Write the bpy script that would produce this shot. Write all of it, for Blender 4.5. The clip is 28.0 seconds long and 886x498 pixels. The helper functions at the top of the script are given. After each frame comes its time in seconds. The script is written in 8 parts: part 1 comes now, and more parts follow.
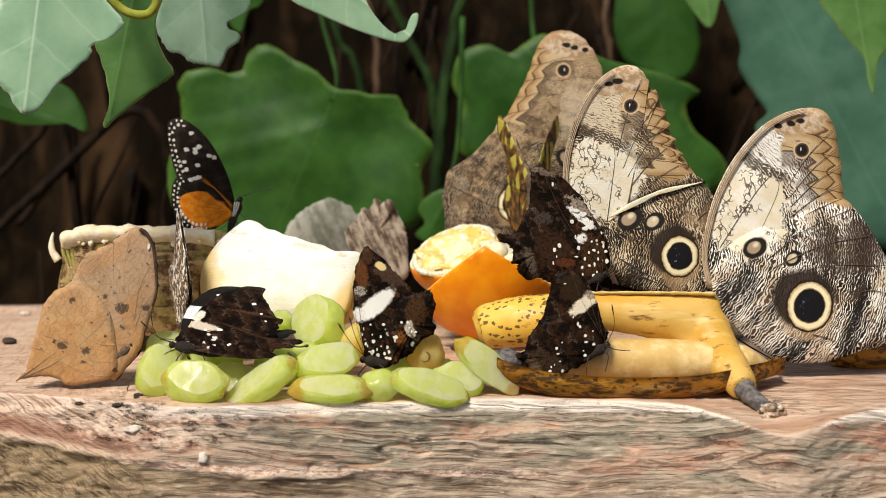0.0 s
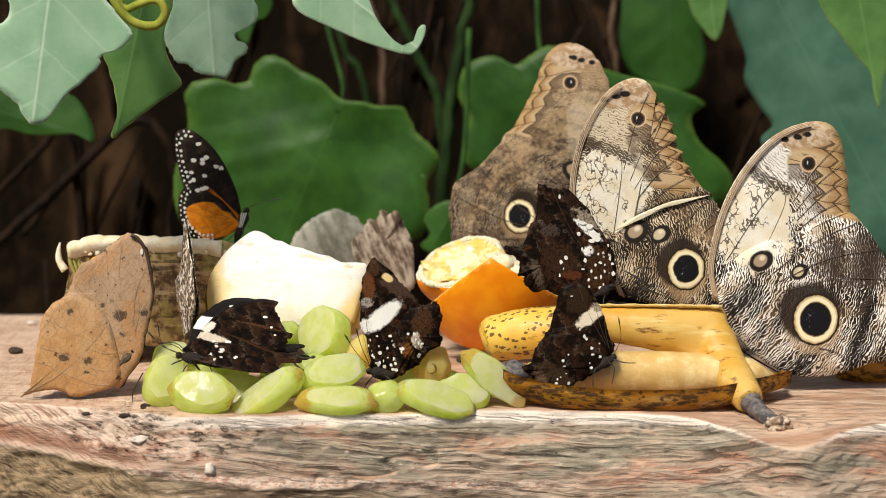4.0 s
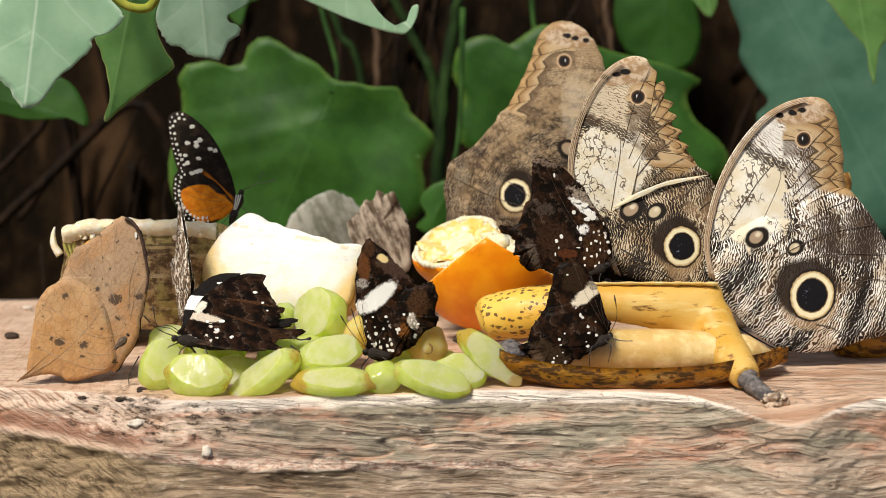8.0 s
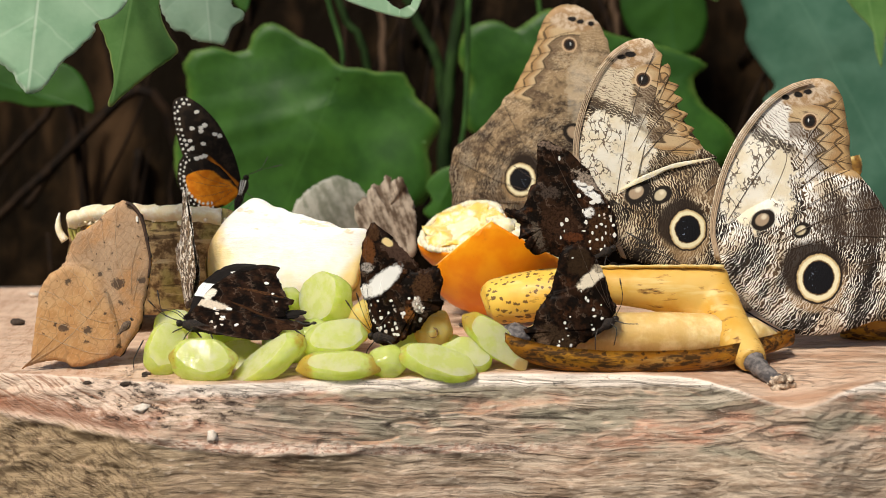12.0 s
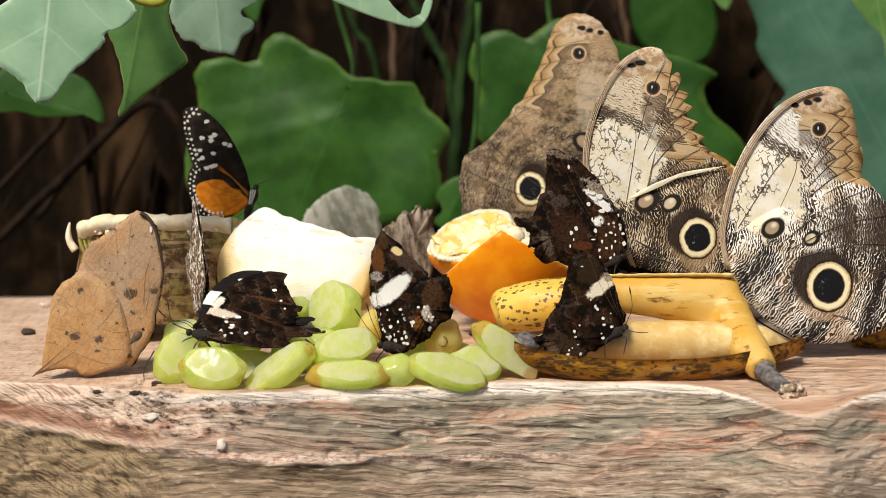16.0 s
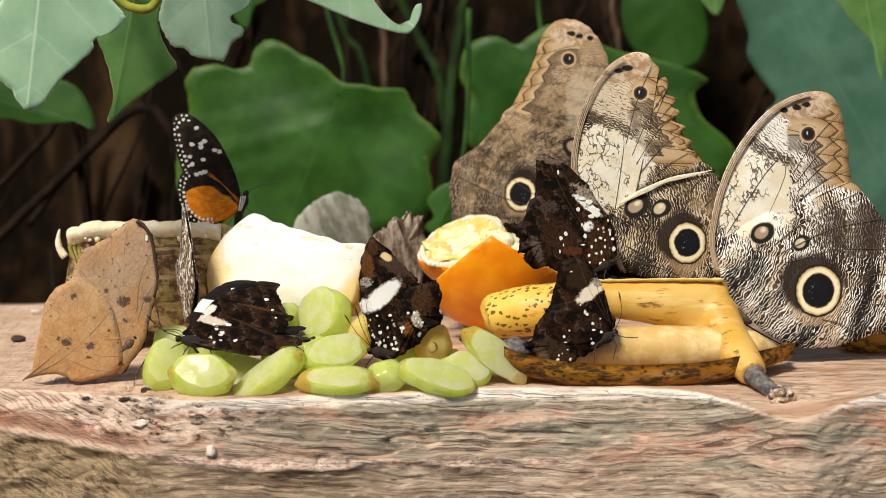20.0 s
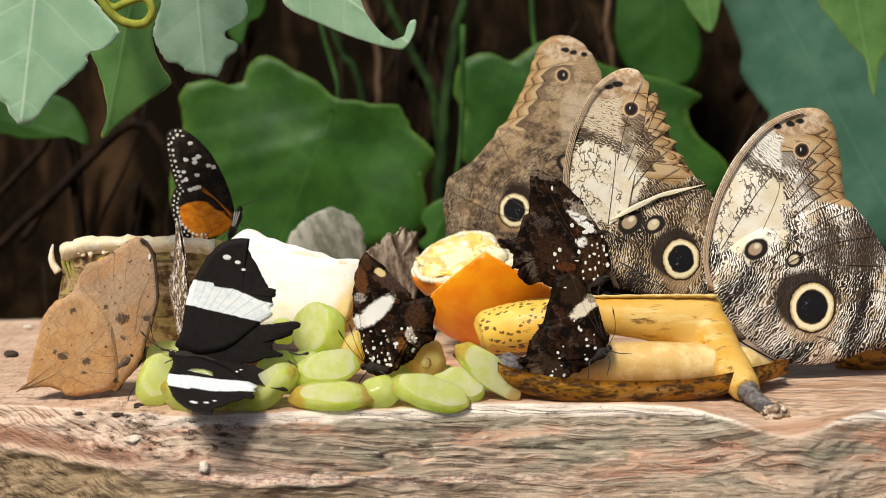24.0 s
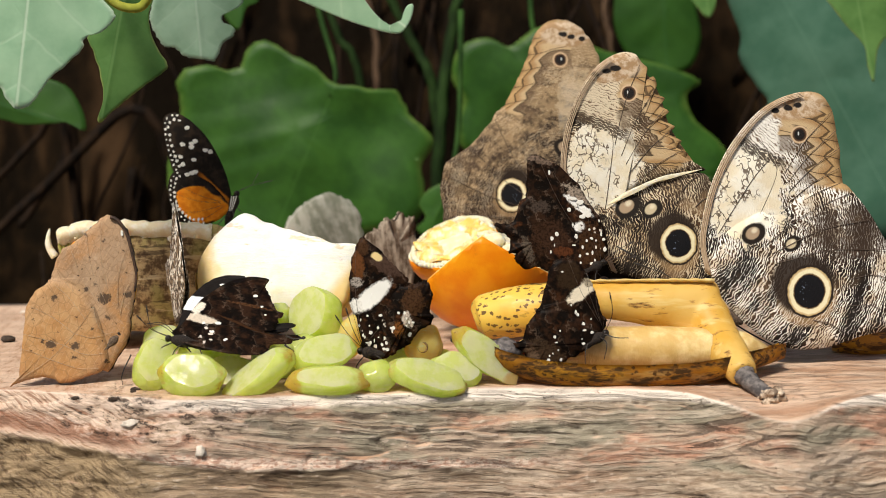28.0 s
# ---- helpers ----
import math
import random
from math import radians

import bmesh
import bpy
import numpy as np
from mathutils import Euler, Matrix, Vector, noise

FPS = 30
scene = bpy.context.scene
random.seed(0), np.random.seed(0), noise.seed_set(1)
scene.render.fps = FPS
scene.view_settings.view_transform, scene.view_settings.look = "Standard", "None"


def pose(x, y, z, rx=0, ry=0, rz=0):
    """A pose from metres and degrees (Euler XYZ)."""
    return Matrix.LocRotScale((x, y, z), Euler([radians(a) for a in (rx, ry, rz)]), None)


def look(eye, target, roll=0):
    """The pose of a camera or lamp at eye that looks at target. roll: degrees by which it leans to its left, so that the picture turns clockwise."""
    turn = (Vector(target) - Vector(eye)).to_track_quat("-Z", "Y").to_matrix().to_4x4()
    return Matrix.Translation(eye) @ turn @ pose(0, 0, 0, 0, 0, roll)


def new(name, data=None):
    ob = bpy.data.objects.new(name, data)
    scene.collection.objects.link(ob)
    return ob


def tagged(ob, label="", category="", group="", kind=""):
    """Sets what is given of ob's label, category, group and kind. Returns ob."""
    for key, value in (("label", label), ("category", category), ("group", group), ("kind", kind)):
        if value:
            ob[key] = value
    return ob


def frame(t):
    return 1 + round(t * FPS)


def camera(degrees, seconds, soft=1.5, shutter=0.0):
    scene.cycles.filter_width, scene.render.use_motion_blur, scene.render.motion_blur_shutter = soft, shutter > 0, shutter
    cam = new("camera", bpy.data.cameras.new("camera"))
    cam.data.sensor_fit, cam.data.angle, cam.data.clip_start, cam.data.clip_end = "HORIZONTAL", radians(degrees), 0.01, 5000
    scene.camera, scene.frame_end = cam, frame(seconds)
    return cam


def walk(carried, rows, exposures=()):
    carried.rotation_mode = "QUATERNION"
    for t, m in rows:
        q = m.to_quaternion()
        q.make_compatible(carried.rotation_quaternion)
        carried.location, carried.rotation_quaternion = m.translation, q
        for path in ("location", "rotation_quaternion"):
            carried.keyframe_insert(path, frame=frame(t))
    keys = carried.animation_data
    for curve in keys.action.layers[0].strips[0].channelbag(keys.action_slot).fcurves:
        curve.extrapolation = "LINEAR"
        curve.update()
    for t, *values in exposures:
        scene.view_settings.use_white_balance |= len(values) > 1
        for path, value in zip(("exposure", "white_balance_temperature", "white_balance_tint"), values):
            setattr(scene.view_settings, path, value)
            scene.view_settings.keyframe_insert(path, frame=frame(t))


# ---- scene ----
cam = camera(31.0, 28.0, soft=0.3)
# seconds, place in metres, pitch, roll, yaw in degrees
PATH = [
    (0, -0.00008, -0.50804, 0.09551, 84.589, 0.000, 0.000),
    (0.5, -0.00101, -0.50838, 0.09655, 84.446, 0.132, 0.106),
    (1, -0.00114, -0.50863, 0.09676, 84.479, 0.284, 0.033),
    (1.5, -0.00114, -0.50864, 0.09674, 84.570, 0.380, -0.098),
    (2, -0.00100, -0.50853, 0.09692, 84.577, 0.427, -0.241),
    (2.5, -0.00120, -0.50842, 0.09673, 84.602, 0.428, -0.375),
    (3, -0.00155, -0.50850, 0.09694, 84.885, 0.442, -0.394),
    (3.5, -0.00186, -0.50861, 0.09643, 85.047, 0.314, -0.171),
    (4, -0.00159, -0.50870, 0.09623, 84.943, 0.242, 0.086),
    (4.5, -0.00153, -0.50859, 0.09593, 84.816, 0.204, 0.380),
    (6.5, -0.00040, -0.50780, 0.09579, 84.473, -0.111, 0.261),
    (7, -0.00040, -0.50792, 0.09540, 84.402, -0.205, 0.060),
    (7.5, -0.00038, -0.50764, 0.09557, 84.225, -0.333, -0.029),
    (8, -0.00040, -0.50766, 0.09568, 84.274, -0.389, 0.039),
    (8.5, -0.00043, -0.50781, 0.09557, 84.409, -0.412, 0.234),
    (9, -0.00012, -0.50740, 0.09509, 84.411, -0.484, 0.369),
    (9.5, 0.00032, -0.50720, 0.09465, 84.385, -0.579, 0.447),
    (10, 0.00081, -0.50750, 0.09428, 84.269, -0.597, 0.294),
    (10.5, 0.00081, -0.50696, 0.09410, 84.117, -0.656, 0.324),
    (11, 0.00060, -0.50695, 0.09379, 84.081, -0.633, 0.444),
    (11.5, 0.00097, -0.50677, 0.09344, 84.021, -0.616, 0.380),
    (12, 0.00099, -0.50664, 0.09355, 83.908, -0.656, 0.373),
    (12.5, 0.00060, -0.50693, 0.09380, 84.257, -0.654, 0.514),
    (14.5, 0.00155, -0.50686, 0.09346, 84.234, -0.671, 0.221),
    (15, 0.00161, -0.50695, 0.09355, 84.271, -0.717, 0.571),
    (15.5, 0.00179, -0.50655, 0.09297, 84.320, -0.787, 0.678),
    (16, 0.00203, -0.50662, 0.09285, 84.302, -0.803, 0.818),
    (16.5, 0.00238, -0.50667, 0.09245, 84.369, -0.874, 0.950),
    (17, 0.00278, -0.50676, 0.09275, 84.319, -0.933, 0.932),
    (17.5, 0.00269, -0.50681, 0.09282, 84.312, -0.985, 0.858),
    (18, 0.00286, -0.50674, 0.09272, 84.195, -0.949, 0.879),
    (18.5, 0.00300, -0.50680, 0.09248, 84.304, -0.874, 0.865),
    (19, 0.00361, -0.50665, 0.09265, 84.291, -0.836, 0.802),
    (19.5, 0.00365, -0.50662, 0.09249, 84.406, -0.913, 0.744),
    (20, 0.00376, -0.50657, 0.09248, 84.537, -0.935, 0.626),
    (20.5, 0.00372, -0.50646, 0.09235, 84.567, -0.929, 0.553),
    (22.5, 0.00351, -0.50635, 0.09188, 84.859, -0.827, 0.462),
    (23, 0.00381, -0.50639, 0.09182, 84.982, -0.867, 0.380),
    (23.5, 0.00342, -0.50619, 0.09219, 85.096, -0.833, 0.381),
    (24, 0.00360, -0.50637, 0.09207, 85.137, -0.811, 0.379),
    (24.5, 0.00367, -0.50650, 0.09193, 84.990, -0.682, 0.422),
    (25, 0.00403, -0.50616, 0.09170, 84.904, -0.763, 0.481),
    (25.5, 0.00401, -0.50633, 0.09153, 84.822, -0.764, 0.430),
    (26, 0.00400, -0.50635, 0.09153, 84.924, -0.822, 0.369),
    (26.5, 0.00408, -0.50615, 0.09150, 84.929, -0.750, 0.248),
    (27, 0.00415, -0.50577, 0.09144, 84.834, -0.764, 0.320),
    (27.5, 0.00431, -0.50557, 0.09110, 84.714, -0.808, 0.416),
    (28, 0.00467, -0.50565, 0.09088, 84.695, -0.820, 0.390),
]
cam.data.dof.use_dof = True
cam.data.dof.focus_distance, cam.data.dof.aperture_fstop = 0.55, 13.5
walk(cam, [(r[0], pose(r[1], r[2], r[3], r[4], 0, r[6]) @ pose(0, 0, 0, 0, 0, r[5])) for r in PATH])

# ---- light: bright, hazy daylight through a greenhouse roof ----
SUN_HIGH, SUN_TURN = 47.0, 208.0
world = bpy.data.worlds.new("sky")
scene.world = world
world.use_nodes = True
sky = world.node_tree.nodes.new("ShaderNodeTexSky")
sky.sky_type, sky.sun_disc = "NISHITA", False
sky.sun_elevation, sky.sun_rotation = radians(SUN_HIGH), radians(SUN_TURN)
sky.air_density, sky.dust_density = 1.0, 3.0
world.node_tree.links.new(sky.outputs[0], world.node_tree.nodes["Background"].inputs[0])
world.node_tree.nodes["Background"].inputs[1].default_value = 0.07
sun = new("sun", bpy.data.lights.new("sun", "SUN"))
sun.data.energy, sun.data.angle, sun.data.color = 3.95, radians(12), (1.0, 0.94, 0.82)
az, el = radians(SUN_TURN), radians(SUN_HIGH)
sun.matrix_world = look((math.sin(az) * math.cos(el), math.cos(az) * math.cos(el), math.sin(el)), (0, 0, 0))
scene.view_settings.exposure = 0.0


# ---- node graphs, written as sums and products ----
class Val:
    """A socket of a graph; arithmetic on it adds math nodes."""

    def __init__(self, g, s):
        self.g, self.s = g, s

    def __add__(self, o):
        return self.g.math("ADD", self, o)

    def __radd__(self, o):
        return self.g.math("ADD", o, self)

    def __sub__(self, o):
        return self.g.math("SUBTRACT", self, o)

    def __rsub__(self, o):
        return self.g.math("SUBTRACT", o, self)

    def __mul__(self, o):
        return self.g.math("MULTIPLY", self, o)

    def __rmul__(self, o):
        return self.g.math("MULTIPLY", o, self)

    def __truediv__(self, o):
        return self.g.math("DIVIDE", self, o)

    def __abs__(self):
        return self.g.math("ABSOLUTE", self, 0)


class Graph:
    def __init__(self, name):
        self.mat = bpy.data.materials.new(name)
        self.mat.use_nodes = True
        self.nt = self.mat.node_tree
        self.nt.nodes.clear()

    def add(self, kind):
        return self.nt.nodes.new("ShaderNode" + kind)

    def put(self, socket, v):
        if isinstance(v, Val):
            self.nt.links.new(v.s, socket)
        elif isinstance(v, tuple):
            socket.default_value = (*v, 1.0) if len(v) == 3 and socket.type == "RGBA" else v
        else:
            socket.default_value = v

    def math(self, op, a, b=0.0):
        n = self.add("Math")
        n.operation = op
        self.put(n.inputs[0], a)
        self.put(n.inputs[1], b)
        return Val(self, n.outputs[0])

    def place(self, kind="Object", mm=1000.0):
        """The three coordinates, in millimetres."""
        n, sep, k = self.add("TexCoord"), self.add("SeparateXYZ"), self.add("VectorMath")
        k.operation = "SCALE"
        k.inputs[3].default_value = mm
        self.nt.links.new(n.outputs[kind], k.inputs[0])
        self.nt.links.new(k.outputs[0], sep.inputs[0])
        return [Val(self, o) for o in sep.outputs]

    def vec(self, x, y=0.0, z=0.0):
        n = self.add("CombineXYZ")
        for i, v in enumerate((x, y, z)):
            self.put(n.inputs[i], v)
        return Val(self, n.outputs[0])

    def noise(self, v, scale, detail=3.0, rough=0.55, bend=0.0):
        n = self.add("TexNoise")
        self.put(n.inputs["Vector"], v)
        for key, x in (("Scale", scale), ("Detail", detail), ("Roughness", rough), ("Distortion", bend)):
            self.put(n.inputs[key], x)
        return Val(self, n.outputs["Fac"])

    def cells(self, v, scale, edge=False, jitter=1.0):
        n = self.add("TexVoronoi")
        n.feature = "DISTANCE_TO_EDGE" if edge else "F1"
        self.put(n.inputs["Vector"], v)
        self.put(n.inputs["Scale"], scale)
        self.put(n.inputs["Randomness"], jitter)
        return Val(self, n.outputs["Distance"])

    def cell_random(self, v, scale):
        n = self.add("TexVoronoi")
        self.put(n.inputs["Vector"], v)
        self.put(n.inputs["Scale"], scale)
        sep = self.add("SeparateColor")
        self.nt.links.new(n.outputs["Color"], sep.inputs[0])
        return Val(self, sep.outputs[0])

    def step(self, x, a, b):
        """0 below a, 1 above b (or the other way round where a > b), smooth between."""
        n = self.add("MapRange")
        n.interpolation_type = "SMOOTHSTEP"
        flip = a > b
        self.put(n.inputs["Value"], x)
        for key, v in (("From Min", min(a, b)), ("From Max", max(a, b)), ("To Min", float(flip)), ("To Max", float(not flip))):
            self.put(n.inputs[key], v)
        return Val(self, n.outputs[0])

    def mix(self, a, b, f):
        n = self.add("Mix")
        n.data_type, n.clamp_factor = "RGBA", True
        self.put(n.inputs[0], f)
        self.put(n.inputs[6], a)
        self.put(n.inputs[7], b)
        return Val(self, n.outputs[2])

    def dist(self, x, z, cx, cz, sx=1.0, sz=1.0):
        a, b = (x - cx) / sx, (z - cz) / sz
        return self.math("SQRT", a * a + b * b)

    def disc(self, col, d, r, c, soft=0.15):
        return self.mix(col, c, self.step(d, r + soft, r - soft))

    def rim(self):
        """How near to a sheet's rim: 1 on it, 0 at its middle."""
        n, sep = self.add("UVMap"), self.add("SeparateXYZ")
        n.uv_map = "rim"
        self.nt.links.new(n.outputs[0], sep.inputs[0])
        return Val(self, sep.outputs[0])

    def upward(self):
        """The z of the surface's normal."""
        n, sep = self.add("NewGeometry"), self.add("SeparateXYZ")
        self.nt.links.new(n.outputs["Normal"], sep.inputs[0])
        return Val(self, sep.outputs[2])

    def ridge(self):
        """Above one half on ridges, below it in hollows."""
        return Val(self, self.add("NewGeometry").outputs["Pointiness"])

    def chance(self):
        return Val(self, self.add("ObjectInfo").outputs["Random"])

    def done(self, col, rough=0.5, height=None, bump=0.3, depth=0.001, metal=0.0, skin=0.0, skin_r=(0.6, 0.4, 0.2), skin_s=0.003,
             clear=0.0, spec=0.5, leafy=0.0, leafy_col=None, coat=0.0):
        p, out = self.add("BsdfPrincipled"), self.add("OutputMaterial")
        for key, v in (("Base Color", col), ("Roughness", rough), ("Metallic", metal), ("Specular IOR Level", spec), ("Coat Weight", coat)):
            self.put(p.inputs[key], v)
        if skin:
            self.put(p.inputs["Subsurface Weight"], skin)
            self.put(p.inputs["Subsurface Radius"], skin_r)
            self.put(p.inputs["Subsurface Scale"], skin_s)
        if clear:
            self.put(p.inputs["Transmission Weight"], clear)
        if height is not None:
            b = self.add("Bump")
            self.put(b.inputs["Strength"], bump)
            self.put(b.inputs["Distance"], depth)
            self.put(b.inputs["Height"], height)
            self.nt.links.new(b.outputs[0], p.inputs["Normal"])
        if leafy:
            t, m = self.add("BsdfTranslucent"), self.add("MixShader")
            self.put(t.inputs[0], leafy_col if leafy_col is not None else col)
            self.put(m.inputs[0], leafy)
            self.nt.links.new(p.outputs[0], m.inputs[1])
            self.nt.links.new(t.outputs[0], m.inputs[2])
            self.nt.links.new(m.outputs[0], out.inputs[0])
        else:
            self.nt.links.new(p.outputs[0], out.inputs[0])
        return self.mat


# ---- materials ----
def wood_mat():
    g = Graph("weathered_wood")
    x, y, z = g.place()
    big = g.noise(g.vec(x * 0.018, y * 0.02, z * 0.06), 1.0, 4, 0.6)
    sway = g.noise(g.vec(x * 0.02, y * 0.03, z * 0.03), 1.0, 3) * 10.0 + g.noise(g.vec(x * 0.07, y * 0.1, z * 0.1), 1.0, 2) * 0.9
    run = z + y * 0.4 + sway + x * 0.03
    grain = g.noise(g.vec(x * 0.022, y * 0.06, run * 0.36), 1.0, 5, 0.62)
    fibre = g.noise(g.vec(x * 0.035, y * 0.3, run * 0.9), 1.0, 4, 0.62)
    hair = g.noise(g.vec(x * 0.13, y * 1.2, run * 3.0), 1.0, 4, 0.7)
    grit = g.noise(g.vec(x * 0.5, y * 0.5, z * 1.0), 1.0, 4, 0.7)
    tint = g.noise(g.vec(x * 0.03 + 7.0, y * 0.05, run * 0.10), 1.0, 4, 0.6)
    # bleached tan, pink and lichen grey
    col = g.mix((0.50, 0.37, 0.27), (0.52, 0.275, 0.18), g.step(tint, 0.48, 0.62))
    col = g.mix(col, (0.265, 0.255, 0.185), g.step(big + g.step(x, -60.0, 120.0) * 0.06, 0.48, 0.56) * 0.7)
    col = g.mix(col, (0.22, 0.15, 0.105), g.step(grain, 0.41, 0.33) * 0.5)
    # growth rings: thin dark grooves with pale ridges between
    field = g.noise(g.vec(x * 0.006, y * 0.03, run * 0.15), 1.0, 2, 0.4)
    ring = g.math("PINGPONG", field * 6.5 + (fibre - 0.5) * 0.30, 0.5) * 2.0
    most = g.step(g.noise(g.vec(x * 0.03, 3.0, z * 0.10), 1.0, 3), 0.38, 0.58) * g.step(x + sway * 6.0, -90.0, -20.0)
    groove = g.step(ring + (hair - 0.5) * 0.8, 0.32, 0.12) * most
    crest = g.step(ring + (hair - 0.5) * 0.7, 0.60, 0.90) * most
    col = g.mix(col, (0.07, 0.045, 0.032), groove * 0.75)
    col = g.mix(col, (0.68, 0.56, 0.45), crest * 0.4)
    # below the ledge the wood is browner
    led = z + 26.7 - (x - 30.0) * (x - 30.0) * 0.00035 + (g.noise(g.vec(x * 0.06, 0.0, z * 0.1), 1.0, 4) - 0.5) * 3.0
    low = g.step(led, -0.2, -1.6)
    crumbly = g.step(led + (grit - 0.5) * 4.0, 3.6, 2.0) * g.step(led, -0.8, 0.0) * g.step(x, 50.0, 10.0)
    col = g.mix(col, g.mix((0.50, 0.27, 0.19), (0.84, 0.65, 0.53), g.step(grit, 0.40, 0.56)), crumbly * 0.85)
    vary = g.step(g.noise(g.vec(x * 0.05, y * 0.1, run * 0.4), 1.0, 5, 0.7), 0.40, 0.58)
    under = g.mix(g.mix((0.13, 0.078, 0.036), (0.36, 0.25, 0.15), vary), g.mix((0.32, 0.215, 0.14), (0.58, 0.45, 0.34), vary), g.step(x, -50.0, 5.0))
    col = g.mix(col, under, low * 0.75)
    # ridges pale pink from wear and painted highlight, hollows darkened as shade would
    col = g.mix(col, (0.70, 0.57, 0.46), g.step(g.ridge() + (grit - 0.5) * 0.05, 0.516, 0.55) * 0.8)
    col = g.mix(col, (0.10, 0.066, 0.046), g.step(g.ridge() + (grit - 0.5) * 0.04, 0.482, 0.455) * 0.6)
    # flat top worn smooth, paler, pinker; its edge bleached, with a painted highlight
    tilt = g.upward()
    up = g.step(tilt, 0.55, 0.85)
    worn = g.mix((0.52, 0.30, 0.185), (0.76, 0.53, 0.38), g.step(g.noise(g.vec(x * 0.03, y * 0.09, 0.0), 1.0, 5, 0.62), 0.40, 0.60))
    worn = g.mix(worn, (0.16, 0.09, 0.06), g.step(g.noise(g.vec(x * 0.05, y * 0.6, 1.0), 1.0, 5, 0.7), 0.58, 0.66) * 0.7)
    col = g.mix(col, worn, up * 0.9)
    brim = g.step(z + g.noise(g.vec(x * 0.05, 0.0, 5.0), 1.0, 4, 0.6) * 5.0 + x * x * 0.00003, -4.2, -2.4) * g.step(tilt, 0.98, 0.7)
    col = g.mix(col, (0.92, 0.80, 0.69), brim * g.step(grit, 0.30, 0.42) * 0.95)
    # reddish torn fibres fanning out at the left, a rusty band under them, and tan heartwood low down
    left = g.step(x + g.noise(g.vec(x * 0.06, 0.0, z * 0.06), 1.0, 3) * 40.0, -62.0, -92.0) * (1.0 - up * 0.6)
    fan = g.noise(g.vec(x * 0.03 - z * 0.03, y * 0.1, z * 0.8 + x * 0.40 + g.noise(g.vec(x * 0.02, 0.0, z * 0.04), 1.0, 3) * 9.0), 1.0, 5, 0.66)
    torn = g.mix((0.42, 0.215, 0.13), (0.80, 0.60, 0.46), g.step(fan, 0.38, 0.52))
    rust = g.step(abs(z + 14.0 + (x + 120.0) * 0.10 + (fan - 0.5) * 6.0), 4.5, 1.5)
    torn = g.mix(torn, (0.27, 0.095, 0.04), rust * 0.8)
    pick = g.noise(g.vec(x * 0.25, y * 0.1, z * 0.35 + x * 0.2), 1.0, 5, 0.72)
    tan_ = g.mix((0.13, 0.08, 0.038), (0.39, 0.275, 0.155), g.step(pick, 0.38, 0.56))
    torn = g.mix(torn, tan_, g.step(z + (x + 120.0) * 0.10 + (fan - 0.5) * 5.0, -17.0, -20.0))
    col = g.mix(col, torn, left * 0.92)
    rot = g.step(g.noise(g.vec(x * 0.10, y * 0.2, run * 0.45), 1.0, 5, 0.72), 0.66, 0.70) * (1.0 - up * 0.7)
    col = g.mix(col, (0.045, 0.028, 0.02), rot * 0.9)
    col = g.mix(col, (0.12, 0.075, 0.05), g.step(hair, 0.40, 0.34) * 0.25)
    col = g.mix(col, (0.84, 0.73, 0.61), g.step(hair, 0.59, 0.66) * 0.25)
    col = g.mix(col, (0.06, 0.038, 0.027), g.step(grit, 0.65, 0.69) * 0.7)
    broken = g.step(g.dist(x, z, -96.0, -9.0, 42.0, 8.0) + (pick - 0.5) * 1.2, 1.1, 0.6)
    hole = g.noise(g.vec(x * 0.16, y * 0.1, z * 0.42 + x * 0.05), 1.0, 5, 0.72)
    col = g.mix(col, (0.82, 0.64, 0.53), broken * g.step(hole, 0.50, 0.42) * 0.6)
    col = g.mix(col, (0.055, 0.032, 0.022), broken * g.step(hole, 0.555, 0.60) * 0.92)
    rot = rot + broken * g.step(hole, 0.53, 0.60)
    h = grain * 0.8 + fibre * 0.5 + hair * 0.15 + fan * left * 1.2 + grit * 0.25 - groove * 0.8 + crest * 0.3 - rot * 0.5
    return g.done(col, 0.75, h, 0.8, 0.0018)


def earth_mat():
    g = Graph("shaded_soil")
    x, y, z = g.place()
    a = g.noise(g.vec(x * 0.04, y * 0.04, z * 0.02), 1.0, 6, 0.65)
    b = g.noise(g.vec(x * 0.02, y * 0.02, z * 0.006), 1.0, 3)
    # near-black browns: the bank's shade is put into the soil colour
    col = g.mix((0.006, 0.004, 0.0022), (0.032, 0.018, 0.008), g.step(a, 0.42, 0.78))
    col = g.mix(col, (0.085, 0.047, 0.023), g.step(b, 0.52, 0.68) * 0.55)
    return g.done(col, 0.95, a, 0.6, 0.01, spec=0.05)


def twig_mat(name, dark, pale):
    g = Graph(name)
    x, y, z = g.place()
    a = g.noise(g.vec(x * 0.15, y * 0.15, z * 0.06), 1.0, 4)
    col = g.mix(dark, pale, g.step(a, 0.35, 0.7))
    return g.done(col, 0.8, a, 0.4, 0.001, spec=0.12)


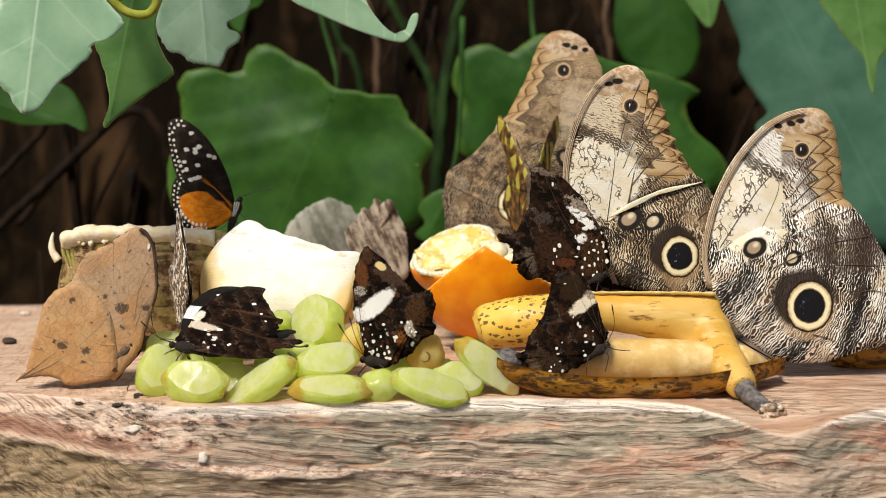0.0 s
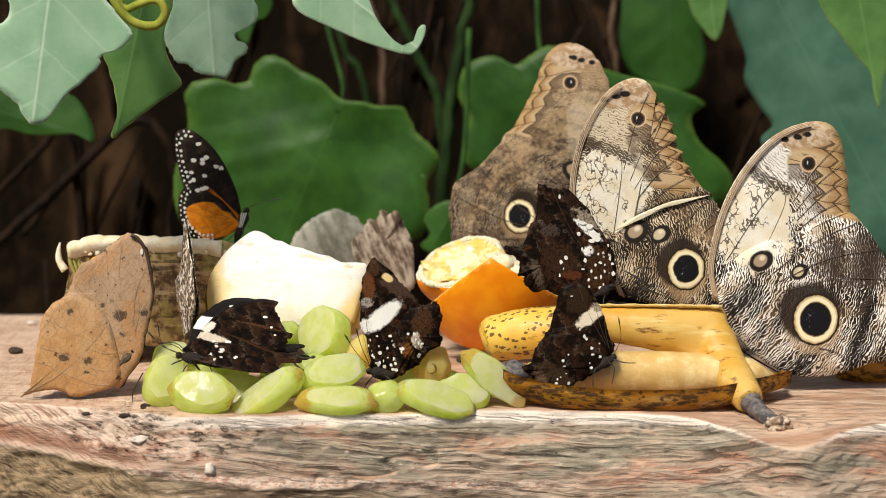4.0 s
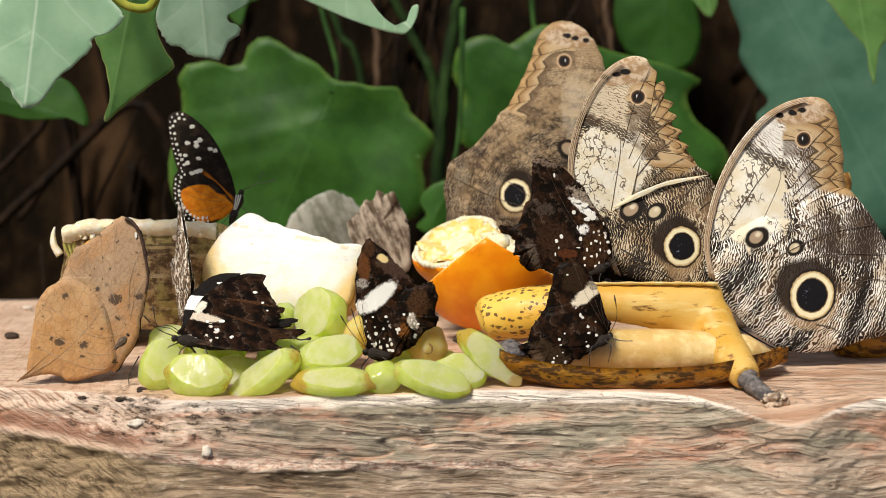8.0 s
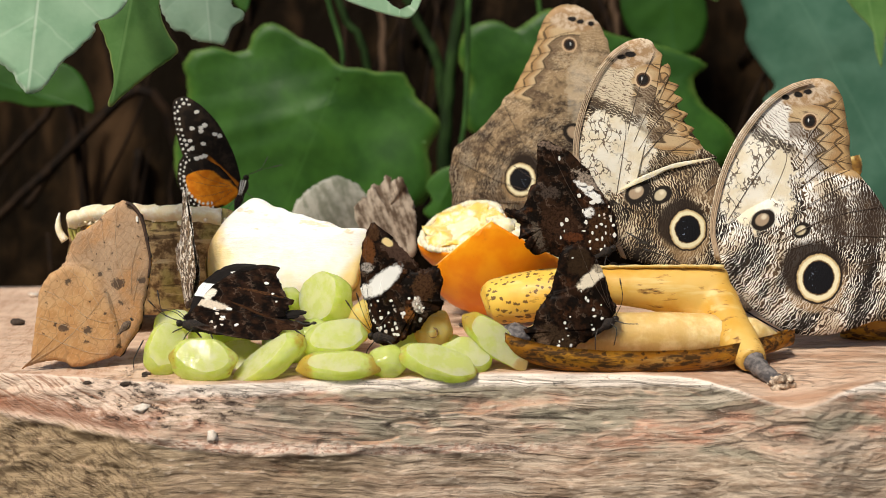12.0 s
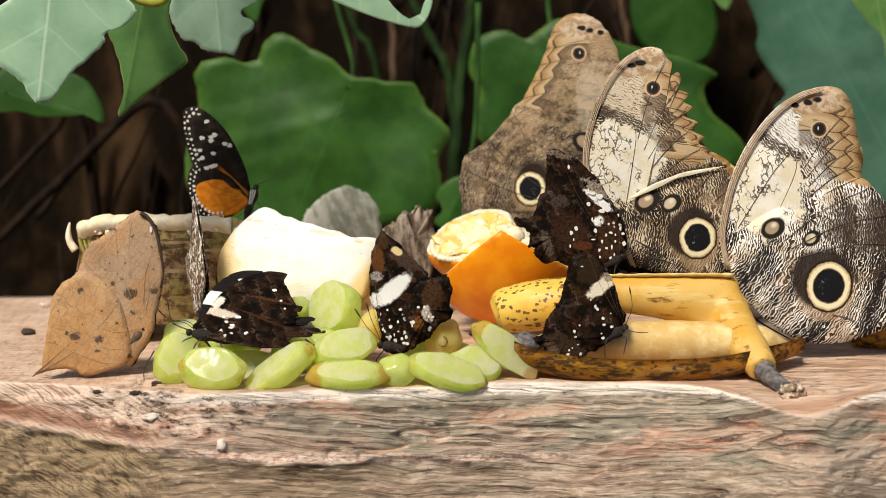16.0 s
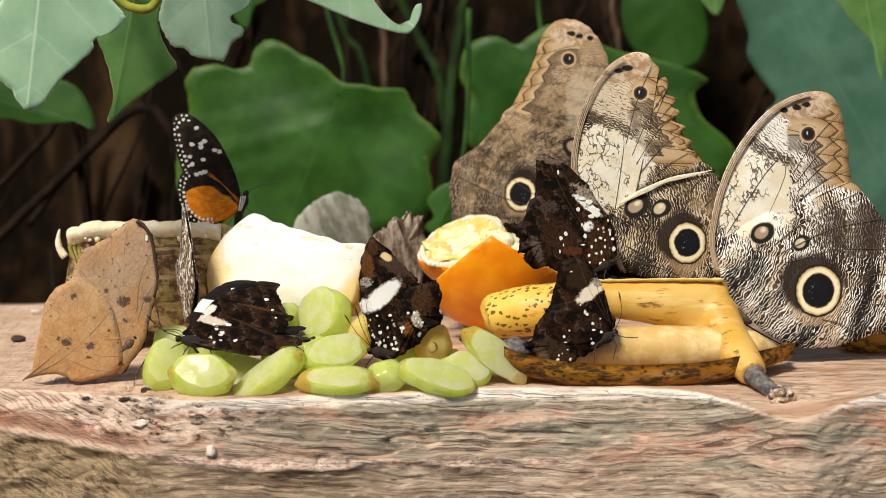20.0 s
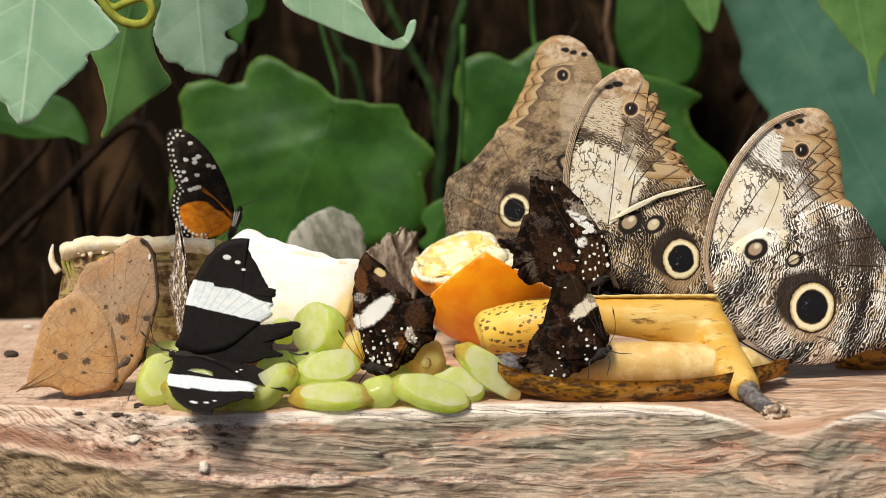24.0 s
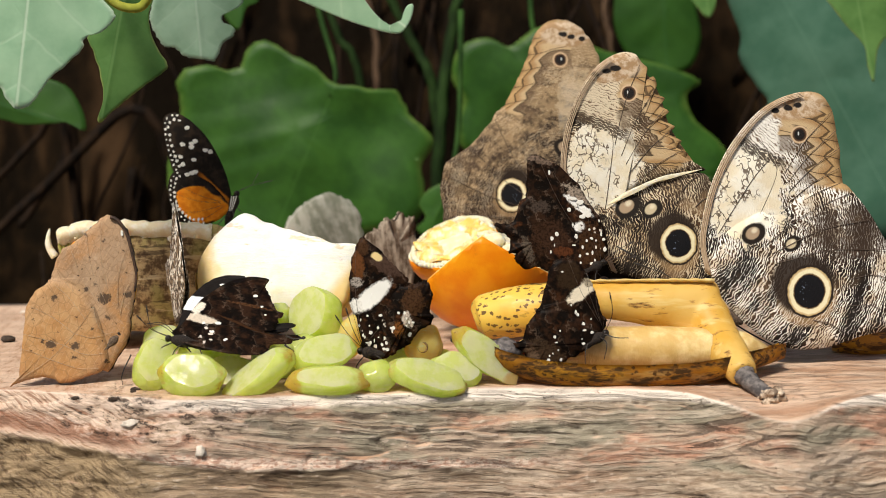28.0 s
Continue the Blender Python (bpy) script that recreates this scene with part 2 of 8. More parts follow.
def leaf_mat(name, deep, pale, vein, gloss=0.45, edge=None, let=0.25, ribs=0.14):
    """Leaf: uv runs across (u) and along (v) the midrib, in millimetres; the second map holds the nearness to the rim."""
    g = Graph(name)
    uv = g.add("UVMap")
    uv.uv_map = "leaf"
    sep = g.add("SeparateXYZ")
    g.nt.links.new(uv.outputs[0], sep.inputs[0])
    u, v = Val(g, sep.outputs[0]) * 1000.0, Val(g, sep.outputs[1]) * 1000.0
    rim = g.add("UVMap")
    rim.uv_map = "rim"
    sep2 = g.add("SeparateXYZ")
    g.nt.links.new(rim.outputs[0], sep2.inputs[0])
    r = Val(g, sep2.outputs[0])
    p = g.vec(u, v, g.chance() * 50.0)
    blot = g.noise(p, 0.05, 4, 0.6)
    fine = g.noise(p, 0.5, 3, 0.6)
    au = abs(u)
    side = g.math("PINGPONG", v - au * 0.75 + g.noise(p, 0.06, 2) * 5.0, 8.5)
    mid = g.step(au, 0.7, 0.15)
    rib = g.step(side, 0.9, 0.15) * ribs
    net = g.cells(g.vec(u, v, 0.0), 0.42, True)
    col = g.mix(deep, pale, g.step(blot, 0.3, 0.72))
    col = g.mix(col, pale, g.step(fine, 0.55, 0.8) * 0.35)
    col = g.mix(col, vein, g.math("MAXIMUM", mid, rib) * 0.6)
    col = g.mix(col, deep, g.step(net, 0.06, 0.0) * 0.03)
    if edge:
        col = g.mix(col, edge, g.step(r + g.noise(p, 0.12, 3) * 0.14, 1.0, 1.09) * 0.8)
    h = blot * 1.2 + fine * 0.15 - g.math("MAXIMUM", mid, rib) * 0.5 + g.step(net, 0.0, 0.12) * 0.012
    return g.done(col, gloss, h, 0.12, 0.002, leafy=let, spec=0.3)


def plain_mat(name, a, b, rough=0.6, scale=0.6, bump=0.3, skin=0.0):
    g = Graph(name)
    x, y, z = g.place()
    n = g.noise(g.vec(x, y, z), scale, 4, 0.6)
    return g.done(g.mix(a, b, g.step(n, 0.35, 0.68)), rough, n, bump, 0.0006, skin=skin)


def grape_mat(name, skin_col, deep):
    """Translucent grape skin, pale streaks along it, some ends browned."""
    g = Graph(name)
    x, y, z = g.place()
    k = g.chance()
    n = g.noise(g.vec(x, y, z + k * 30.0), 0.16, 3)
    streak = g.noise(g.vec(x * 0.10, y * 0.7, z * 0.7 + k * 9.0), 1.0, 4)
    col = g.mix(skin_col, deep, g.step(n, 0.35, 0.7))
    col = g.mix(col, (0.84, 0.86, 0.50), g.step(streak, 0.54, 0.68) * 0.5)
    brown = g.step(abs(x) * 0.07 + n * 0.8 + streak * 0.4 + k * 0.35, 1.38, 1.72)
    col = g.mix(col, (0.66, 0.36, 0.07), brown * 0.75)
    col = g.mix(col, (0.30, 0.13, 0.03), g.step(g.noise(g.vec(x, y, z), 0.7, 4, 0.7), 0.60, 0.68) * g.step(brown, 0.3, 0.8))
    return g.done(col, 0.13, n + streak * 0.3, 0.15, 0.001, skin=1.0, skin_r=(1.0, 1.0, 0.35), skin_s=0.006, spec=0.6, leafy=0.5)


def grape_flesh_mat():
    """Wet cut flesh: clear yellow-green, with white threads that run out from the middle."""
    g = Graph("grape_flesh")
    x, y, z = g.place()
    k = g.chance()
    n = g.noise(g.vec(x, y, z + k * 20.0), 0.22, 3)
    turn = g.math("ARCTAN2", z + y * 0.3, x)
    ray = g.noise(g.vec(turn * 3.0, g.dist(x, z, 0.0, 0.0) * 0.08, k * 9.0), 1.0, 4, 0.7)
    col = g.mix((0.80, 0.86, 0.32), (0.89, 0.92, 0.54), g.step(n, 0.38, 0.62))
    col = g.mix(col, (0.86, 0.87, 0.58), g.step(ray, 0.54, 0.70) * 0.35)
    col = g.mix(col, (0.70, 0.42, 0.10), g.step(abs(x) * 0.07 + n * 0.5 + k * 0.35, 1.10, 1.3) * 0.8)
    return g.done(col, 0.12, n + ray * 0.5, 0.3, 0.001, skin=1.0, skin_r=(1.0, 1.0, 0.4), skin_s=0.006, spec=0.6, leafy=0.5)


def pulp_mat(name, a, b, scale=0.25, rough=0.35, skin=0.6):
    g = Graph(name)
    x, y, z = g.place()
    n = g.noise(g.vec(x, y, z), scale, 4, 0.6)
    f = g.noise(g.vec(x * 2.0, y * 0.4, z * 0.7), 0.8, 3)
    col = g.mix(a, b, g.step(n, 0.4, 0.72))
    col = g.mix(col, b, g.step(f, 0.6, 0.8) * 0.3)
    return g.done(col, rough, n + f * 0.4, 0.35, 0.0012, skin=skin, skin_r=(0.9, 0.7, 0.35), skin_s=0.005)


def banana_mat(name, base, warm, dots, freckle, blotch=0.70):
    """Banana skin: freckles (how many), and brown bruises drawn out along the fruit where the noise passes blotch."""
    g = Graph(name)
    x, y, z = g.place()
    p = g.vec(x, y, z)
    n = g.noise(p, 0.06, 4, 0.6)
    col = g.mix(base, warm, g.step(n, 0.38, 0.65))
    col = g.mix(col, (0.78, 0.66, 0.30), g.step(g.noise(g.vec(x * 0.04, y * 0.3, z * 0.3), 1.0, 3), 0.55, 0.7) * 0.4)
    q = g.vec(x * 0.6 + g.noise(p, 0.5, 3) * 2.5, y, z + g.noise(p, 0.6, 3) * 2.5)
    d = g.cells(q, dots) + (g.noise(p, 1.2, 3) - 0.5) * 0.3
    pick = g.step(g.cell_random(q, dots), 0.72 - freckle * 0.35, 0.78 - freckle * 0.35)
    col = g.mix(col, (0.10, 0.045, 0.016), g.step(d, 0.40, 0.30) * pick * 0.9)
    smear = g.noise(g.vec(x * 0.09, y * 0.35, z * 0.42), 1.0, 5, 0.68)
    col = g.mix(col, (0.30, 0.13, 0.03), g.step(smear, blotch - 0.07, blotch) * 0.7)
    col = g.mix(col, (0.06, 0.03, 0.014), g.step(smear, blotch, blotch + 0.05) * 0.85)
    return g.done(col, 0.5, n + smear * 0.3, 0.25, 0.001, skin=0.12, skin_s=0.002, spec=0.35)


def peel_mat():
    g = Graph("orange_peel")
    x, y, z = g.place()
    p = g.vec(x, y, z)
    pores = g.cells(p, 1.1)
    n = g.noise(p, 0.09, 3)
    col = g.mix((0.84, 0.235, 0.002), (0.92, 0.34, 0.006), g.step(n, 0.35, 0.65))
    col = g.mix(col, (0.70, 0.20, 0.008), g.step(g.noise(p, 0.25, 4, 0.7), 0.60, 0.76) * 0.6)
    return g.done(col, 0.38, g.step(pores, 0.1, 0.45), 0.10, 0.0008, spec=0.4)


# --- wing scales ---
INK = (0.012, 0.009, 0.008)


def owl_mat(name, root, eye, second, third, apex, axis, shade=0.0, cream=1.0, deep=27.0, low=26.0, pale_lines=(0.90, 0.86, 0.77), band=None, warm=0.3, bright=0.0):
    """Underside of an owl butterfly. root: where the wing springs; eye, second, third: (x, z, radius) in mm; apex: the ochre tip's
    middle, the pale field's middle and radii, the small eye and the dashes; axis: 1 or -1, the side on which the outer margin lies;
    band: two points between which dark dashes run across the fore wing."""
    g = Graph(name)
    x, _, z = g.place()
    p = g.vec(x, z, 0.0)
    ex, ez, er = eye
    rad = g.dist(x, z, root[0], root[1])
    arc = g.math("ARCTAN2", z - root[1], (x - root[0]) * axis) * 24.0
    blot = g.noise(p, 0.11, 3, 0.6)
    fine = g.noise(p, 0.6, 4, 0.65)
    # fine wavy lines across the veins, black on white
    sway = g.noise(p, 0.085, 2) * 5.0 + g.noise(p, 0.42, 2, 0.6) * 3.0
    tri = g.math("PINGPONG", rad * 1.05 + sway, 0.5) * 2.0
    torn = g.noise(p, 0.75, 3, 0.65)
    thick = g.noise(g.vec(rad * 0.10, arc * 0.05, 2.0), 1.0, 3, 0.6)
    rip = tri + (torn - 0.5) * 1.4 + (thick - 0.53) * 2.6
    light = g.mix(tuple(c * k for c, k in zip(pale_lines, (0.70, 0.62, 0.52))), pale_lines, g.step(blot + (fine - 0.5) * 0.4, 0.40, 0.54))
    dark = g.mix((0.012, 0.008, 0.006), (0.095, 0.052, 0.026), g.step(thick + (fine - 0.5) * 0.3, 0.44, 0.60))
    col = g.mix(light, dark, g.step(rip, 0.62 - bright, 0.46 - bright))
    # a dusky outer field above the eye, in dashes between the veins
    dusk = g.step(g.dist(x, z, ex + axis * 14.0, ez + 20.0, 17.0, 10.0) + (fine - 0.5) * 0.9 + (torn - 0.5) * 1.2, 1.15, 0.75)
    col = g.mix(col, (0.050, 0.030, 0.019), dusk * 0.85 * g.step(rip, 1.15, 0.8))
    col = g.mix(col, (0.34, 0.215, 0.115), g.step(g.noise(p, 0.07, 2), 0.55, 0.66) * warm)
    # pale field of the fore wing: clean cream, with squiggles near the front edge
    px, pz, pr, pq = apex[2], apex[3], apex[4], apex[5]
    wide = g.dist(x, z, px, pz, pr, pq) + (g.noise(p, 0.22, 4, 0.65) - 0.5) * 1.7 + (rip - 0.5) * 0.12
    mark = g.noise(g.vec(x, z * 0.8, 3.0), 0.30, 2, 0.5)
    where = g.noise(p, 0.09, 2) + (px - x) * axis * 0.012
    pale = g.mix((0.84, 0.74, 0.55), (0.92, 0.87, 0.75), g.step(blot, 0.38, 0.58))
    pale = g.mix(pale, (0.10, 0.062, 0.038), g.step(abs(mark - 0.50), 0.030, 0.014) * g.step(where, 0.46, 0.52) * 0.9)
    pale = g.mix(pale, (0.045, 0.028, 0.018), g.step(g.noise(p, 0.55, 4, 0.65), 0.58, 0.62) * g.step(where, 0.48, 0.58) * 0.9)
    col = g.mix(col, pale, g.step(wide, 1.10, 0.98) * cream)
    if band:
        bx, bz, cx, cz = band
        ln = math.hypot(cx - bx, cz - bz)
        du, dv = (cx - bx) / ln, (cz - bz) / ln
        u, v = (x - bx) * du + (z - bz) * dv, (z - bz) * du - (x - bx) * dv
        above = g.step(v + (fine - 0.5) * 4.0, 0.5, 2.5) * g.step(u, ln + 2.0, ln - 5.0)
        col = g.mix(col, g.mix((0.16, 0.10, 0.065), tuple(c * 0.96 for c in pale_lines), g.step(tri + (torn - 0.5) * 1.3 + (blot - 0.5) * 1.5, 0.06, 0.38)), above * 0.9)
        dash = g.step(abs(v) + (g.noise(p, 0.22, 3, 0.6) - 0.5) * 9.0, 2.2, 1.2) * g.step(u, -3.0, 0.0) * g.step(u, ln + 3.0, ln - 2.0)
        col = g.mix(col, (0.040, 0.025, 0.017), dash * g.step(tri + (torn - 0.5), 0.92, 0.70) * 0.92)
    # shade: mottled browns mixed in, their dark tones standing in for shade
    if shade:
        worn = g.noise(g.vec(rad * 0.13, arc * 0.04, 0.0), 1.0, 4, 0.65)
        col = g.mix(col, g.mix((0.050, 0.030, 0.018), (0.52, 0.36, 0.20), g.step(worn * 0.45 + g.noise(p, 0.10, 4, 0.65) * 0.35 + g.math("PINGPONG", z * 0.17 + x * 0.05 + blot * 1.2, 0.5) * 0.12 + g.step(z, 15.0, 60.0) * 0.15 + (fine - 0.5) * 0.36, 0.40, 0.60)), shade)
    # ochre cells along the margin of the tip, with two scalloped dark lines
    tip = g.step(g.dist(x, z, apex[0], apex[1], 16.0, 21.0) + (g.noise(p, 0.2, 3) - 0.5) * 0.3, 1.08, 0.98) * g.step(z + x * 0.22 * axis - low, -1.0, 1.0)
    arch = g.math("PINGPONG", z + x * 0.22 * axis + (g.noise(p, 0.10, 2) - 0.5) * 2.0, 2.9)
    row = (1.0 - g.rim()) * deep + arch * 0.95 + (g.noise(p, 0.4, 3) - 0.5) * 1.2
    och = g.mix((0.28, 0.165, 0.070), (0.50, 0.32, 0.145), g.step(row + (fine - 0.5) * 2.0, 0.4, 3.6))
    och = g.mix(och, (0.42, 0.25, 0.11), g.step(row, 4.6, 4.9))
    och = g.mix(och, (0.58, 0.42, 0.24), g.step(row, 5.4, 8.6))
    och = g.mix(och, (0.06, 0.034, 0.017), g.step(abs(row - 4.6), 0.55, 0.20) * 0.85)
    och = g.mix(och, (0.05, 0.03, 0.017), g.step(abs(row - 9.7), 0.70, 0.25) * 0.9)
    och = g.mix(och, (0.05, 0.03, 0.018), g.step(arch, 0.22, 0.08) * 0.8)
    och = g.mix(och, (0.24, 0.14, 0.065), g.step(g.noise(p, 0.9, 4, 0.7), 0.58, 0.68) * 0.35)
    col = g.mix(col, och, tip * g.step(row, 10.4, 9.9))
    col = g.mix(col, (0.13, 0.08, 0.046), tip * g.step(row, 9.9, 10.3) * g.step(row + (fine - 0.5) * 4.0, 15.0, 11.5) * 0.7)
    crown = g.step(g.dist(x, z, apex[8] + axis * 2.0, apex[9] - 1.0, 12.0, 5.5) + (g.noise(p, 0.3, 3) - 0.5) * 0.6, 1.05, 0.75)
    col = g.mix(col, g.mix((0.40, 0.25, 0.13), (0.64, 0.50, 0.36), g.step(g.noise(p, 0.3, 4, 0.65), 0.42, 0.6)), crown)
    # eyes: a dark surround that is broadest towards the root, a yellow ring, a black pupil dusted with blue
    wob = (g.noise(p, 0.35, 2) - 0.5) * 1.2
    d = g.dist(x, z, ex, ez, 0.94, 1.04) + wob
    halo = g.dist(x, z, ex - axis * er * 0.30, ez + er * 0.32) + (blot - 0.5) * 4.0 + (fine - 0.5) * 2.0
    col = g.mix(col, (0.46, 0.30, 0.15), g.step(g.dist(x, z, ex - axis * er * 0.1, ez - er * 0.25) + (fine - 0.5) * 5.0, er * 1.40, er * 1.10) * 0.55)
    col = g.mix(col, (0.024, 0.014, 0.009), g.step(halo, er * 1.50, er * 1.12) * 0.97)
    col = g.disc(col, d, er * 1.10, (0.020, 0.012, 0.008), 0.2)
    col = g.disc(col, d, er * 1.00, (0.60, 0.43, 0.20), 0.25)
    col = g.disc(col, d, er * 0.93, (0.90, 0.82, 0.55), 0.4)
    col = g.disc(col, d, er * 0.73, (0.22, 0.13, 0.05), 0.25)
    col = g.disc(col, d, er * 0.69, (0.004, 0.004, 0.006), 0.2)
    spark = g.step(g.cells(g.vec(x, z * 0.6, 0.0), 1.5), 0.26, 0.12) * g.step(g.dist(x, z, ex - axis * er * 0.22, ez, er * 0.26, er * 0.55) + (fine - 0.5) * 0.8, 1.0, 0.5)
    col = g.mix(col, (0.30, 0.36, 0.50), spark * 0.8)
    for (sx, sz, sr), inner in ((second, (0.40, 0.29, 0.19)), (third, (0.60, 0.50, 0.33))):
        u, v = (x - sx) * 0.82 + (z - sz) * 0.57 * axis, (z - sz) * 0.82 - (x - sx) * 0.57 * axis
        d = g.dist(u, v, 0.0, 0.0, 1.2, 0.9) + wob * 0.6
        col = g.mix(col, (0.014, 0.009, 0.006), g.step(d + (blot - 0.5) * 2.0, sr * 1.4, sr * 1.15))
        k = g.dist(u, v, -0.15 * sr, 0.1 * sr, 1.1, 0.85) + wob * 0.4
        col = g.disc(col, k, sr * 0.78, inner, 0.35)
        col = g.mix(col, (0.78, 0.69, 0.52), g.step(g.dist(u, v, 0.2 * sr, 0.25 * sr, 1.0, 0.8), sr * 0.55, sr * 0.15) * 0.85)
    # the small eye below the tip, and dark dashes at the tip
    tx, tz = apex[6], apex[7]
    d = g.dist(x, z, tx, tz) + wob * 0.4
    col = g.disc(col, d, 3.0, (0.66, 0.47, 0.29), 0.3)
    col = g.disc(col, d, 2.4, (0.10, 0.05, 0.025), 0.2)
    col = g.disc(col, d, 1.9, INK, 0.3)
    col = g.disc(col, g.dist(x, z, tx - 0.4 * axis, tz + 0.3, 0.4, 1.0), 0.6, (0.66, 0.66, 0.66), 0.3)
    for k in range(3):
        col = g.disc(col, g.dist(x, z, apex[8] - axis * (k * k * 0.5 + k * 2.6 - 3.4), apex[9] - k * 0.9 - 1.2, 1.4 - k * 0.2, 0.75) + wob * 1.2, 1.25, INK, 0.3)
    h = rip * 0.4 + blot * 0.5 + g.noise(p, 1.5, 2) * 0.4
    return g.done(col, 0.72, h, 0.30, 0.0005, spec=0.25, leafy=0.06)


def dusk_mat(name, patches, speck, rust=0.3, frost=0.1):
    """Underside of a dark, mottled butterfly: near-black with ragged patches (x, z, two radii, turn, colour, raggedness), white dots and rust."""
    g = Graph(name)
    x, _, z = g.place()
    p = g.vec(x, z, 0.0)
    q = g.vec(x + g.noise(p, 0.5, 3) * 2.5, z * 0.85 + g.noise(p, 0.6, 3) * 2.0, 0.0)
    blot = g.noise(p, 0.2, 4, 0.65)
    mott = g.noise(p, 0.6, 5, 0.72)
    col = g.mix((0.0055, 0.0035, 0.0025), (0.028, 0.013, 0.007), g.step(blot, 0.44, 0.62))
    col = g.mix(col, (0.17, 0.055, 0.016), g.step(g.noise(p, 0.15, 3, 0.6), 0.55, 0.65) * rust * (0.3 + g.step(mott, 0.44, 0.58) * 0.7))
    fold = g.math("PINGPONG", x * 0.5 + z * 0.3 + blot * 9.0, 1.6)
    col = g.mix(col, (0.26, 0.18, 0.13), g.step(fold, 0.30, 0.05) * 0.22 * g.step(blot, 0.4, 0.55))
    col = g.mix(col, (0.40, 0.32, 0.26), g.step(mott, 0.60, 0.66) * frost)
    rag = g.noise(p, 0.55, 5, 0.72) - 0.5
    grain = g.step(g.noise(p, 1.2, 5, 0.75), 0.46, 0.60)
    for px, pz, ra, rb, ang, tone, wild in patches:
        ca, sa = math.cos(radians(ang)), math.sin(radians(ang))
        d = g.dist((x - px) * ca + (z - pz) * sa, (z - pz) * ca - (x - px) * sa, 0.0, 0.0, ra, rb) + rag * wild * 2.0
        col = g.mix(col, g.mix(tone, tuple(c * 0.30 for c in tone), grain * max(0.0, min(1.0, (wild - 0.5) * 1.1))), g.step(d, 1.16, 0.80))
    sx, sz, sr = speck
    near = g.step(g.dist(x, z, sx, sz) + (blot - 0.5) * 9.0, sr + 1.5, sr)
    dots = g.step(g.cells(q, 0.52), 0.33, 0.26) * g.step(g.cell_random(q, 0.52), 0.42, 0.46)
    col = g.mix(col, (0.66, 0.58, 0.51), dots * near)
    few = g.step(g.cells(q, 0.17), 0.13, 0.09) * g.step(g.cell_random(q, 0.17), 0.70, 0.74)
    col = g.mix(col, (0.82, 0.80, 0.76), few)
    return g.done(col, 0.45, blot * 1.5 + mott * 0.4, 0.3, 0.0008, spec=0.05)


def black_top_mat():
    """Upper side: velvet black with a broad white band and two white dots."""
    g = Graph("black_and_white_wing")
    x, _, z = g.place()
    p = g.vec(x, z, 0.0)
    n = g.noise(p, 0.5, 3)
    col = g.mix((0.008, 0.007, 0.007), (0.022, 0.018, 0.016), n)
    rag = (g.noise(p, 0.5, 4, 0.7) - 0.5) * 1.2
    w = g.step(z + x * 0.09 + rag, 16.2, 16.6) * g.step(z + rag + g.step(x, 8.2, 8.8) * 1.2 + g.step(x, 14.0, 27.0) * 2.6, 24.9, 24.4)
    w = w * g.step(x, 29.5, 29.0)
    ray = g.step(g.math("PINGPONG", g.math("ARCTAN2", z, x) * 9.0, 0.5), 0.06, 0.01)
    white = g.mix((0.74, 0.80, 0.82), (0.86, 0.88, 0.86), g.step(n, 0.4, 0.6))
    col = g.mix(col, g.mix(white, (0.36, 0.40, 0.42), ray * 0.6), w)
    for dx, dz, r in ((11.5, 33.5, 1.0), (15.2, 32.4, 0.7), (17.4, 30.3, 0.5)):
        col = g.disc(col, g.dist(x, z, dx, dz, 1.3, 0.8), r, (0.85, 0.86, 0.86), 0.2)
    return g.done(col, 0.6, n, 0.3, 0.0005, spec=0.06)


